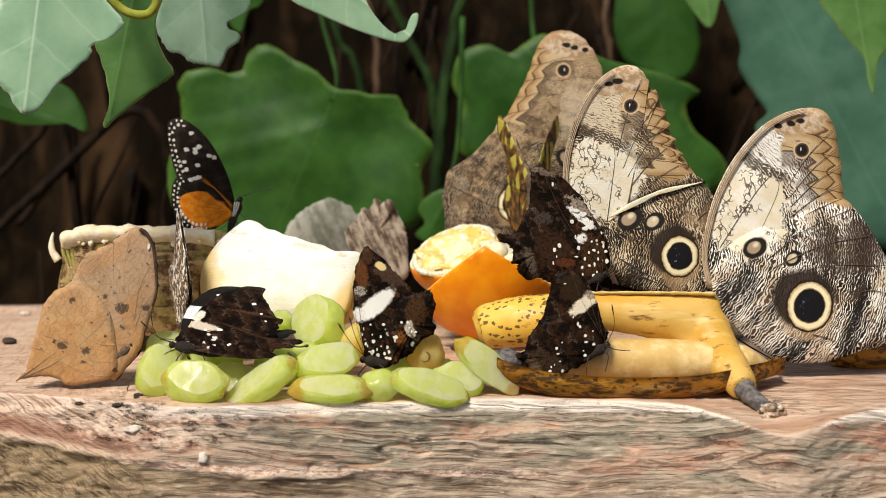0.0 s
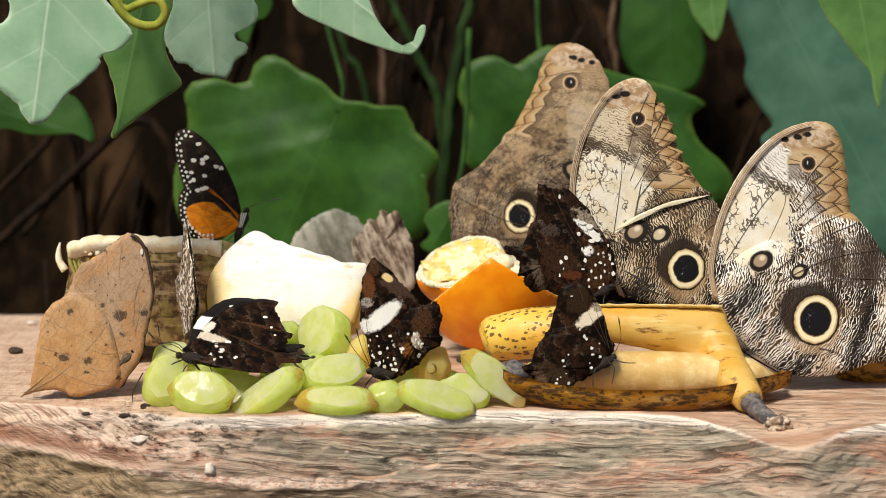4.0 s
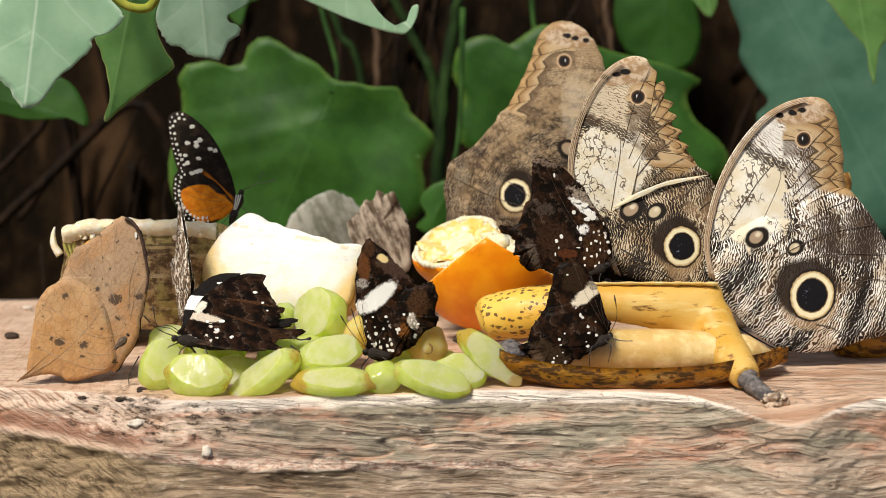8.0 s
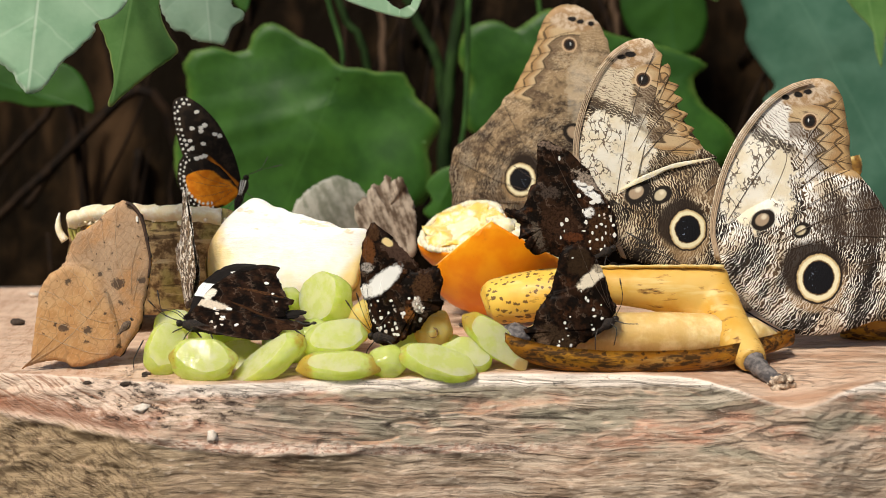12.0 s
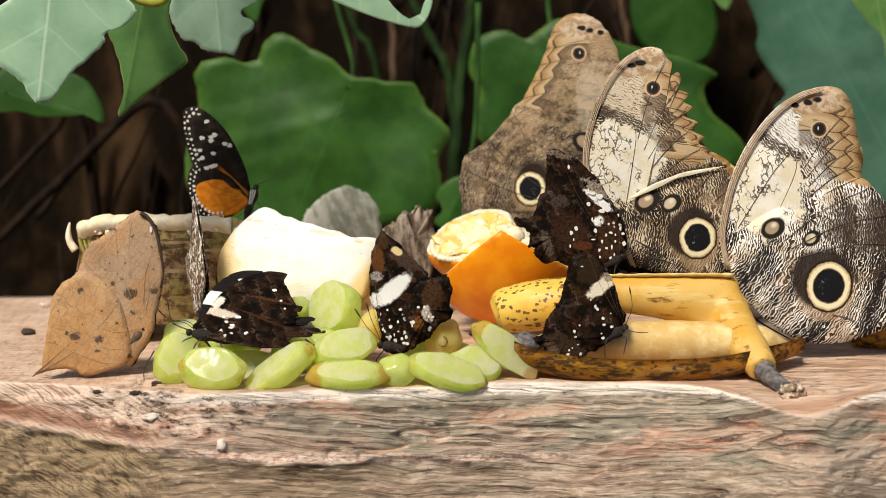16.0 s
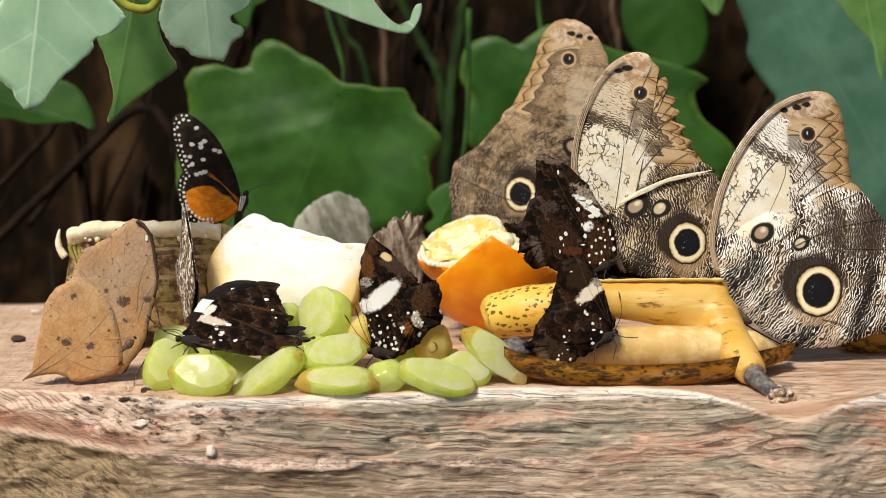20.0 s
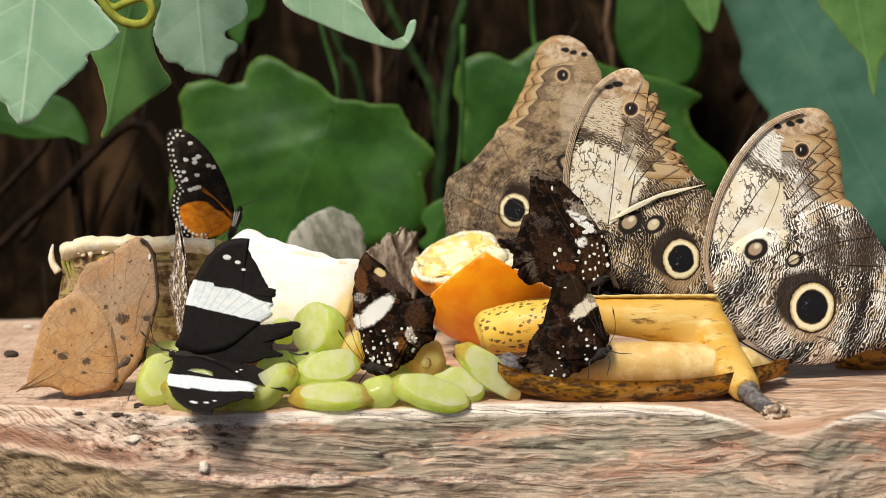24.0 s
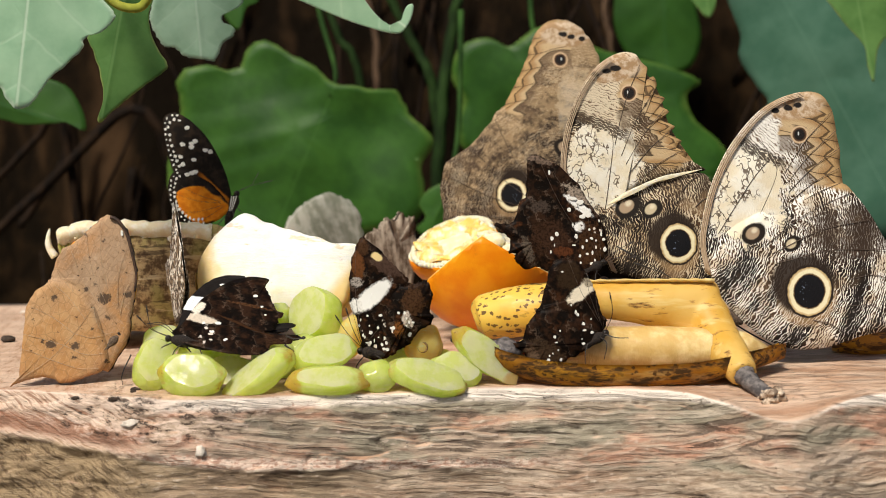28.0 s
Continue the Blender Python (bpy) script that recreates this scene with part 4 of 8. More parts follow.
def front_y(x, d):
    """The split front of the slab, d below its edge, without the grain."""
    bul = -0.007 * math.sin(min(1, d / 0.05) * math.pi * 0.55)
    lip = 0.0245 - 0.35 * (x - 0.03) ** 2 + 0.0040 * noise.noise(Vector((x * 28, 0, 0))) + 0.0009 * noise.noise(Vector((x * 90, 3, 0)))
    lip = max(lip, 0.012)
    hol = (0.0014 + 0.0012 * max(0.0, min(1.0, (0.01 - x) / 0.05))) * max(0.15, min(1.0, (0.05 - x) / 0.06)) * max(0.0, min(1.0, (d - lip) / 0.0026)) * (0.55 + 0.45 * noise.noise(Vector((x * 20, 7, 1))))
    brow = -0.0006 * max(0.15, min(1.0, (0.05 - x) / 0.06)) * math.exp(-((d - lip + 0.0008) / 0.0010) ** 2)
    return edge_y(x) + bul + hol + brow


def make_slab():
    bm = bmesh.new()
    xs = sorted(set([-0.62, -0.55, -0.48, -0.42, -0.36, -0.31, -0.27, -0.23] + [round(-0.2 + i * 0.0008, 5) for i in range(501)] + [0.23, 0.27, 0.31, 0.36, 0.42, 0.48, 0.55, 0.62]))
    top = [1.0, 0.94, 0.86, 0.75, 0.64, 0.54, 0.45, 0.37, 0.30, 0.24, 0.19, 0.15, 0.115, 0.085, 0.06, 0.04, 0.024, 0.012, 0.004]
    face = [0.0006, 0.0015] + [0.0025 + 0.0005 * i for i in range(93)] + [0.052, 0.058, 0.066, 0.076, 0.09, 0.106, 0.122]
    rows = []
    for t in top:
        row = []
        for x in xs:
            e = edge_y(x)
            y = e + t * (0.235 - e)
            near = math.exp(-(t * 0.22 / 0.02) ** 2)
            n = noise.fractal(Vector((x * 22, y * 70, 3)), 0.8, 2.1, 4)
            dip = edge_z(x) * math.exp(-(t * 0.23 / 0.03) ** 2)
            row.append(bm.verts.new((x, y, -0.0009 + 0.0009 * n - 0.0012 * near + dip)))
        rows.append(row)
    for d in face:
        row = []
        for x in xs:
            wob = 0.007 * noise.noise(Vector((x * 7, 1, d * 14))) + 0.0016 * noise.noise(Vector((x * 40, 4, d * 60))) + x * 0.035
            s = d + wob
            rib = 0.4 + 0.6 * max(0.0, min(1.0, (x + 0.06) / 0.08))
            g = rib * (0.85 * noise.noise(Vector((x * 7, 0.3, s * 210))) + 0.14 * noise.noise(Vector((x * 24, 7.3, s * 800)))) + 0.9 * noise.noise(Vector((x * 13, 2.3, s * 75)))
            crack = abs(noise.noise(Vector((x * 4 + 4, 5.3, s * 75))) + 0.12 * noise.noise(Vector((x * 90, 1, s * 200))))
            g -= 0.8 * max(0.0, 0.04 - crack) / 0.04 * max(0.0, min(1.0, 0.5 + 2 * noise.noise(Vector((x * 14, 8, d * 40)))))
            g += 0.5 * noise.fractal(Vector((x * 150, 1.3, d * 260)), 0.8, 2.1, 3)
            west = max(0.0, min(1.0, (-0.062 - x) / 0.05))
            g += west * 1.1 * noise.noise(Vector((x * 30 + d * 40, 3, d * 150 + x * 75)))
            pit = noise.noise(Vector((x * 85, 5, d * 230))) + 0.5 * noise.noise(Vector((x * 190, 6, d * 420)))
            g -= 4.0 * max(0.0, pit - 0.10) * max(0.0, 1 - abs(x + 0.098) / 0.045) * max(0.0, 1 - abs(d - 0.006) / 0.008)
            amp = 0.0016 * min(1, d / 0.004)
            row.append(bm.verts.new((x, front_y(x, d) - amp * g, -0.0022 - d + 0.0005 * g + edge_z(x))))
        rows.append(row)
    rows.append([bm.verts.new((x, 0.22, -0.124)) for x in xs])
    for a, b in zip(rows, rows[1:]):
        for i in range(len(xs) - 1):
            bm.faces.new([a[i + 1], a[i], b[i], b[i + 1]])
    a, b = rows[-1], rows[0]
    for i in range(len(xs) - 1):
        bm.faces.new([a[i + 1], a[i], b[i], b[i + 1]])
    for i in (0, -1):
        col = [r[i] for r in rows]
        bm.faces.new(col if i else col[::-1])
    bmesh.ops.recalc_face_normals(bm, faces=bm.faces[:])
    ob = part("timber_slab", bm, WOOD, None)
    tagged(ob, "thick weathered timber slab with a rough grey-pink split front", "slab", kind="structure")


make_slab()


# ---- leaves ----
def leaf(at, outline, axis, mat, label, cup=3.0, wave=2.0, seed=0, tilt=(0, 0, 0), stalk=None, k=5, thick=0.0003, stalk_mat=None, jag=0.0, hook=None):
    """A leaf blade; outline and axis (base u, v, tip u, v) in mm from its place."""
    ob = thing("leaf", at, label, "leaf", tilt, group="leaves behind the fruit")
    bm = bmesh.new()
    loop = loop_smooth(outline, k)
    if jag:
        rnd = random.Random(seed)
        m = sum(loop, Vector((0, 0))) / len(loop)
        loop = [p + (p - m).normalized() * rnd.uniform(-jag, jag) / 1000 for p in loop]
    ax = [a / 1000 for a in axis]
    d = Vector((ax[2] - ax[0], ax[3] - ax[1]))
    ln = d.length
    d.normalize()

    def off(x, z, r):
        w = Vector((x - ax[0], z - ax[1]))
        u, v = w.x * d.y - w.y * d.x, w.dot(d)
        q = min(1.0, abs(u) / (0.35 * ln))
        ripple = wave / 1000 * (noise.noise(Vector((x * 28, z * 28, seed * 7.7))) + 0.3 * math.sin((v - abs(u) * 0.75) / 0.0085 * math.pi) * 0.25)
        return -cup / 1000 * (q ** 1.4) + ripple + 0.0012 * math.exp(-(u / 0.0012) ** 2) * 0.3

    sheet(bm, loop, 9, off, thick, uv=ax)
    part("blade", bm, mat, ob)
    if hook:
        bm = bmesh.new()
        sheet(bm, loop_smooth(hook, 4), 5, off, thick, uv=ax)
        part("curled_tip", bm, mat, ob, "tip of the leaf curling upwards")
    if stalk:
        bm = bmesh.new()
        pts = bend([Vector((a / 1000, c / 1000, b / 1000)) for a, b, c in stalk], 5)
        tube(bm, pts, lerps([0.0011, 0.0016], len(pts)), 8)
        part("stalk", bm, stalk_mat or GREENSTEM, ob)
    return ob


leaf((-0.1262, 0.0100, 0.1160), [(-16.1, 10.8), (-21.1, 26.9), (-4.7, 32.3), (7.8, 23.3), (16.2, 12.6), (20.1, 7.6), (23.1, 3.6), (20.9, 0.4), (17.8, -1.8), (14.9, -2.5), (12.6, -4.0), (12.2, -6.9), (7.0, -11.7), (1.4, -16.3), (-2.3, -21.4), (-5.7, -25.0), (-9.4, -25.9), (-11.9, -23.5), (-15.0, -18.4), (-20.4, -14.5), (-27.5, -9.0), (-25.4, 1.8)], (-1.1, 30.5, -9.4, -25.9), LEAF_GREY, "pale silvery green leaf with a pointed tip hanging over the fruit", 1.5, 1.2, 1, k=6, jag=0.28, stalk=[(-2, 30, 3), (-6, 45, 8), (-10, 70, 15)])
leaf((-0.1096, 0.0600, 0.1120), [(-13.9, 4.0), (-12.7, 13.8), (-6.5, 23.7), (5.5, 29.6), (11.3, 21.7), (8.1, 9.9), (10.0, 0.0), (13.9, -6.9), (12.2, -9.9), (6.8, -13.5), (-0.3, -18.9), (-6.4, -23.9), (-9.9, -27.1), (-11.1, -25.9), (-9.0, -19.9), (-8.9, -13.9), (-11.1, -4.0)], (2.5, 27.6, -9.9, -27.1), LEAF_MID, "green lobed leaf with a yellowing tip", 2.0, 1.5, 2, k=6, jag=0.22, stalk=[(2, 26, 1), (6, 45, 4), (10, 80, 10)])
leaf((-0.0931, 0.1100, 0.1200), [(-17.2, 6.4), (-14.9, 15.0), (-11.5, 23.6), (-0.7, 30.0), (12.2, 25.7), (18.6, 15.0), (18.5, 9.7), (14.2, 6.4), (10.7, 4.7), (10.4, 2.1), (14.1, 0.4), (14.5, -2.6), (10.8, -5.4), (9.2, -8.2), (7.0, -12.5), (0.9, -11.6), (-4.5, -10.8), (-8.1, -7.5), (-12.0, -6.9), (-15.6, -2.2), (-17.3, 2.6)], (-0.7, 27.8, 2.0, -12.1), LEAF_DUST, "dull grey-green leaf with a ragged blunt edge", 1.5, 1.4, 3, k=6, jag=0.35, stalk=[(0, 28, 1), (4, 50, 3), (4, 80, 8)])
leaf((-0.0334, 0.1100, 0.1285), [(-24.9, 4.3), (-27.0, 10.7), (-15.0, 19.2), (-2.1, 17.1), (2.2, 8.6), (4.8, 2.1), (9.1, -3.9), (13.4, -7.9), (17.3, -9.9), (17.9, -11.8), (13.0, -11.2), (4.3, -8.6), (-4.4, -5.4), (-14.1, -1.1)], (-15.0, 17.1, 19.9, -8.6), LEAF_GREY, "fresh green leaf curling up at its pointed tip", 2.0, 1.0, 4, k=4, hook=[(14.7, -8.6), (17.3, -9.2), (19.3, -6.4), (20.3, -3.4), (21.7, -1.1), (23.8, -0.9), (23.4, -4.7), (21.4, -9.0), (18.6, -11.8), (15.1, -11.4)], stalk=[(-12, 22, 1), (-14, 40, 3), (-14, 70, 8)])
leaf((-0.0697, 0.3000, 0.0766), [(14.4, 24.1), (5.9, 31.8), (-5.4, 38.2), (-16.7, 44.7), (-23.7, 45.3), (-29.5, 39.7), (-32.4, 32.6), (-39.5, 31.2), (-48.0, 34.0), (-59.4, 31.8), (-63.8, 25.5), (-62.5, 15.6), (-63.2, 5.7), (-68.6, -11.4), (-70.3, -25.7), (-66.2, -40.0), (-54.9, -51.5), (-35.0, -60.2), (-12.0, -57.3), (16.8, -54.4), (42.6, -50.1), (55.5, -45.8), (60.4, -37.2), (59.3, -25.7), (58.4, -17.1), (65.0, -8.0), (61.3, 0.0), (54.2, 5.7), (49.9, 14.2), (45.7, 19.9), (34.3, 20.4), (25.8, 22.7)], (15.8, 22.7, -17.7, -54.4), LEAF_DEEP, "broad deep green lobed leaf with a notched yellowish edge", 2.5, 4.5, 5, k=3, jag=0.5, tilt=(0, 0, 0), stalk=[(13, 17, 1), (16, 30, 4), (8, 60, 10), (4, 95, 14)])
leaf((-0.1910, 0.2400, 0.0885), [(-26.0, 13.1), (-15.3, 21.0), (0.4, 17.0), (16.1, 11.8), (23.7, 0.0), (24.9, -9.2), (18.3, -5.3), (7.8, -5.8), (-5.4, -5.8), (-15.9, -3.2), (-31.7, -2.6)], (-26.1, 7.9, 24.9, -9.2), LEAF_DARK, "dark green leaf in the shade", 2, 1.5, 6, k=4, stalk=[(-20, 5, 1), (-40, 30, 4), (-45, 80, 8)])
leaf((0.0714, 0.3500, 0.0784), [(-45.5, 45.1), (-36.5, 40.6), (-29.0, 45.1), (-18.5, 51.0), (-3.4, 46.6), (11.7, 39.1), (26.9, 34.6), (45.0, 30.1), (66.3, 21.1), (58.8, 13.6), (63.6, 0.0), (75.9, -10.6), (82.1, -21.2), (77.7, -31.8), (55.0, -39.4), (24.7, -45.5), (-5.7, -42.5), (-36.2, -30.3), (-51.4, -18.2), (-62.0, -12.1), (-64.2, 0.0), (-60.6, 12.1), (-66.6, 24.1), (-63.6, 39.1), (-54.6, 44.5)], (-27.5, 43.6, 48.9, -36.4), LEAF_DEEP, "broad green lobed leaf half hidden by owl butterflies", 4, 3, 7, k=3, stalk=[(-20, 30, 1), (-24, 60, 4), (-24, 95, 10)])
leaf((0.2018, 0.3400, 0.0935), [(-51.6, 47.3), (-56.3, 65.0), (-34.4, 82.5), (9.8, 88.4), (51.7, 70.8), (64.8, 29.6), (66.4, -23.9), (58.8, -72.0), (31.9, -78.0), (13.5, -65.9), (-2.0, -44.8), (-20.2, -32.8), (-35.6, -14.9), (-29.8, -6.0), (-35.9, 3.0), (-45.1, 17.8), (-44.7, 29.6)], (-40.3, 79.6, 43.9, -75.0), LEAF_BLUE, "very large smooth blue-green leaf", 6, 3, 8, k=4, stalk=[(-25, 48, 1), (-40, 80, 8), (-45, 110, 16)])
leaf((0.1905, 0.2200, 0.1243), [(-20.8, 15.2), (-23.6, 27.8), (-3.5, 37.8), (22.2, 27.8), (25.5, 0.0), (18.2, -12.7), (11.7, -7.6), (6.7, -12.7), (5.2, -22.9), (4.5, -28.0), (1.8, -20.3), (0.3, -11.4), (-7.6, -2.5), (-14.2, 6.3)], (-8.5, 35.3, 4.5, -28.0), LEAF_MID, "light green leaf with a withered brown tip", 2, 1.5, 9, k=4, stalk=[(-5, 35, 1), (-5, 60, 6), (0, 90, 12)])
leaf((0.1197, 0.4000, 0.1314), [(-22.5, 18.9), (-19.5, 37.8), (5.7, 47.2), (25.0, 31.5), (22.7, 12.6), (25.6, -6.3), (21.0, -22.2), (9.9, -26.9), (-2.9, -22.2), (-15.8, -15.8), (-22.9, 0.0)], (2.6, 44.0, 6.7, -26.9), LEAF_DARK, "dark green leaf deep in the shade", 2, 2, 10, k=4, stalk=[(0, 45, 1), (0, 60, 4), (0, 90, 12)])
leaf((0.1304, 0.3000, 0.1401), [(-8.6, 4.2), (-10.1, 15.4), (-1.8, 23.8), (8.2, 15.4), (7.6, 1.4), (4.9, -8.4), (1.6, -9.3), (-2.8, -4.2)], (-1.2, 22.4, 3.3, -9.3), LEAF_MID, "small bright green leaf", 1, 1, 11, k=4, stalk=[(0, 24, 1), (0, 50, 4), (0, 90, 8)])
leaf((-0.0041, 0.3000, 0.0365), [(-8.6, 2.9), (-2.9, 10.0), (5.7, 12.9), (12.9, 8.6), (17.2, -2.9), (8.6, -11.5), (-2.9, -14.4), (-10.0, -10.1), (-5.2, -4.3)], (8.6, 12.9, -5.7, -14.4), LEAF_DEEP, "green leaf low behind the orange", 2, 1.5, 12, k=4, stalk=[(6, 10, 1), (12, 40, 6), (14, 100, 12)])
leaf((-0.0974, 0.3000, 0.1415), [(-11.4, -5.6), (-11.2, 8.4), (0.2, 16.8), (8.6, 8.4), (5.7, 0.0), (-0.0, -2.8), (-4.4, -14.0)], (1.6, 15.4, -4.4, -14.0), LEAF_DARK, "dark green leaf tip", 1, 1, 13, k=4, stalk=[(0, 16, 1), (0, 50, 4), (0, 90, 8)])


def stems():
    """Upright stalks and dead stems before the bank."""
    rnd = random.Random(5)
    spec = [
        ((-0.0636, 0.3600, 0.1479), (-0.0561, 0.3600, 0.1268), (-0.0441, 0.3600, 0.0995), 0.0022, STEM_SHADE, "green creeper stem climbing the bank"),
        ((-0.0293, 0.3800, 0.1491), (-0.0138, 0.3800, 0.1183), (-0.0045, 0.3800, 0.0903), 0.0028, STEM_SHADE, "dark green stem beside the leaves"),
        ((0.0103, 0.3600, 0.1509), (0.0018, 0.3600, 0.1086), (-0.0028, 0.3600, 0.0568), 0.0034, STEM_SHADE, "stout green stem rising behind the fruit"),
        ((-0.0443, 0.4000, 0.1535), (-0.0380, 0.4000, 0.1314), (-0.0372, 0.4000, 0.0934), 0.0022, TWIG, "thin dry brown stem"),
        ((0.0944, 0.4200, 0.1548), (0.0936, 0.4200, 0.1387), (0.0965, 0.4200, 0.1128), 0.0020, TWIG, "thin dry stem in the shade"),
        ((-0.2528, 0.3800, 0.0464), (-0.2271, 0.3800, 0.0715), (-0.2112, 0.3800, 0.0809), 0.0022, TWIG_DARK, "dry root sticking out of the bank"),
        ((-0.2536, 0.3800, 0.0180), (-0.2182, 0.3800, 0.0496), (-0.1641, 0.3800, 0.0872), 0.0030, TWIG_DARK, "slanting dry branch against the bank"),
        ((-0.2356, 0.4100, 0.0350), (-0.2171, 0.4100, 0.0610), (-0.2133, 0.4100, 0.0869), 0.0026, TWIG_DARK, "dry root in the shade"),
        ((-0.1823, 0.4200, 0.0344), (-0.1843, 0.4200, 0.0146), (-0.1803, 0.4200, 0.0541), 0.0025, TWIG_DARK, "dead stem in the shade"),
    ]
    for a, b, c, r, m, text in spec:
        ob = thing("stem", a, text, "stem", group="stems before the bank")
        bm = bmesh.new()
        b, c = Vector(b) - Vector(a), Vector(c) - Vector(a)
        foot = Vector((c.x + c.x - b.x, c.y + 0.03, -0.125 - a[2]))
        pts = bend([Vector((0, 0.0, 0)) - (b * 0.5), Vector((0, 0, 0)), b, c, c.lerp(foot, 0.5), foot], 6)
        pts = [p + Vector((rnd.uniform(-1, 1), rnd.uniform(-1, 1), 0)) * r * 0.25 for p in pts]
        tube(bm, pts, lerps([r * 0.8, r, r * 1.3], len(pts)), 8)
        part("stalk", bm, m, ob)
    # a tangle of dead stems over the bank
    bm = bmesh.new()
    for i in range(150):
        x, z = rnd.uniform(-0.42, 0.42), rnd.uniform(-0.1, 0.42)
        lean = rnd.gauss(0, 0.35)
        ln, r = rnd.uniform(0.05, 0.22), rnd.uniform(0.0008, 0.003)
        y = 0.40 + (z + 0.12) * 0.2 + rnd.uniform(-0.03, 0.01)
        pts = bend([Vector((x + math.sin(lean) * ln * t + rnd.gauss(0, 0.004), y - 0.01 * math.sin(t * 3), z + math.cos(lean) * ln * (t - 0.5))) for t in (0, 0.33, 0.66, 1)], 3)
        tube(bm, pts, lerps([r, r * 0.5], len(pts)), 6)
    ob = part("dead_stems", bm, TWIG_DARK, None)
    tagged(ob, "tangle of dead brown stems and roots on the bank", "dead stems", kind="stuff")


stems()


def tendril():
    ob = thing("tendril", (-0.1050, 0.0350, 0.1287), "yellow-green coiled tendril hanging beside the leaf", "tendril")
    bm = bmesh.new()
    pts = bend([Vector(p) / 1000 for p in ((-16, 4, 40), (-12, 1, 12), (-8, -1, 2.0), (-2, 0, -4.2), (5, 1, -5.2), (8.5, 0, -1.0), (6, -1, 3.2), (0, 0, 2.0), (-5, 1, 0.5), (-7, 1, 6), (-3, 2, 30), (-2, 3, 50))], 6)
    tube(bm, pts, lerps([0.0012, 0.0016, 0.0014, 0.0009], len(pts)), 9)
    part("coil", bm, TENDRIL, ob)


tendril()


# ---- fruit ----
def grape(at, size, turn, label, cut_at=None, cut_n=None, mat=None, scar=False, sub=4):
    """A grape, or a piece of one: size is half length, half width, half height in mm; cut away on cut_n's side."""
    ob = thing("grape", at, label, "grape", turn, group="grapes on the slab")
    bm = bmesh.new()
    blob(bm, (0, 0, 0), [s / 1000 for s in size], at[0] * 100, 0.13, sub, freq=1.1)
    if cut_n:
        cut(bm, Vector(cut_at) / 1000, Vector(cut_n), 1)
        rim = [e for e in bm.edges if len({f.material_index for f in e.link_faces}) == 2]
        bmesh.ops.bevel(bm, geom=rim, offset=0.0011, segments=3, profile=0.6, affect="EDGES", clamp_overlap=True)
    part("flesh", bm, [mat or GRAPE, GRAPE_CUT], ob)
    if scar:
        bm = bmesh.new()
        n = 14
        pts = [Vector((math.cos(a) * 1.5, 0, math.sin(a) * 1.6)) / 1000 for a in (2 * math.pi * i / n for i in range(n + 1))]
        tube(bm, [p + Vector((0, -size[1] * 0.97 / 1000, 0)) for p in pts], [0.00035] * (n + 1), 6)
        part("scar", bm, SCAR, ob, "brown ring where the stalk sat")
    return ob


HALF = "half of a cut green grape with wet flesh"
grape((-0.0432, 0.0360, 0.0187), (9.9, 9.0, 9.6), (0, 18, 0), "large pale green grape half standing on the heap", (-1.5, -3.5, 0), (-0.70, -0.70, 0.1))
grape((-0.0386, 0.0120, 0.0089), (10.8, 6.5, 6.3), (0, -12, 8), "plump pale green grape half lying on others", (0, -2.5, 2.5), (0.15, -0.8, 0.6))
grape((-0.0366, 0.0015, 0.0018), (13.5, 6.5, 5.0), (0, 1, 0), "long cut grape half at the slab's edge", (0, -2.8, 3.4), (0, -0.75, 0.65))
grape((-0.0592, 0.0030, 0.0039), (13.5, 6.0, 5.8), (0, -27, 12), "slanting translucent grape half", (0, 0, 2.6), (-0.25, -0.35, 1))
grape((-0.0801, 0.0015, 0.0041), (11.0, 6.5, 7.3), (0, 4, -8), "translucent green grape half with pale veins", (0, -3.8, 2), (0.1, -0.9, 0.45))
grape((-0.0942, 0.0120, 0.0058), (6.8, 6.5, 9.3), (0, 20, 0), "bruised green grape with a brown end", (0, -3.6, 1), (0.2, -0.9, 0.4))
grape((-0.0688, 0.0200, 0.0008), (11.0, 6.5, 6.2), (0, 6, 0), HALF, (0, -2.4, 2), (0, -1, 0.6))
grape((-0.0207, 0.0050, 0.0024), (6.8, 6.0, 5.4), (0, 0, 0), "small green grape piece wedged between others")
grape((-0.0048, 0.0035, 0.0023), (13.3, 6.0, 5.8), (0, 14, 0), "grape wedge with a brown bruised corner", (0, -1, 2.6), (0.12, -0.7, 0.8))
grape((0.0041, 0.0100, 0.0027), (9.3, 6.5, 6.3), (0, 4, 0), "round green grape half", (0, -3, 2.4), (0.1, -0.8, 0.6))
grape((0.0145, 0.0100, 0.0080), (13.4, 4.5, 5.3), (0, 38, -10), "thin pale slice of grape leaning on the banana", (0, -1.2, 1), (0.2, -1, 0.45))
grape((-0.0061, 0.0270, 0.0093), (6.6, 7.0, 7.8), (0, -8, 0), "amber grape with a round stalk scar", None, None, GRAPE_AMBER, True)
grape((-0.0562, 0.0450, 0.0172), (4.6, 6.0, 4.6), (0, 0, 0), "green grape behind the heap")
grape((-0.0308, 0.0300, 0.0115), (4.4, 6.0, 8.0), (0, 16, 0), "brownish limp grape skin", None, None, GRAPE_AMBER)
grape((-0.0943, 0.0300, 0.0115), (7.0, 6.5, 5.2), (0, -6, 0), "pale grape half lying behind", (0, -2, 2), (0, -0.7, 0.8))
grape((-0.0464, 0.0300, 0.0060), (8.0, 6.0, 7.0), (0, 0, 0), HALF)
grape((-0.0163, 0.0300, 0.0032), (8.0, 6.0, 6.0), (0, 0, 0), HALF)
grape((-0.0790, 0.0360, 0.0060), (11.0, 8.0, 7.0), (0, 0, 0), HALF)
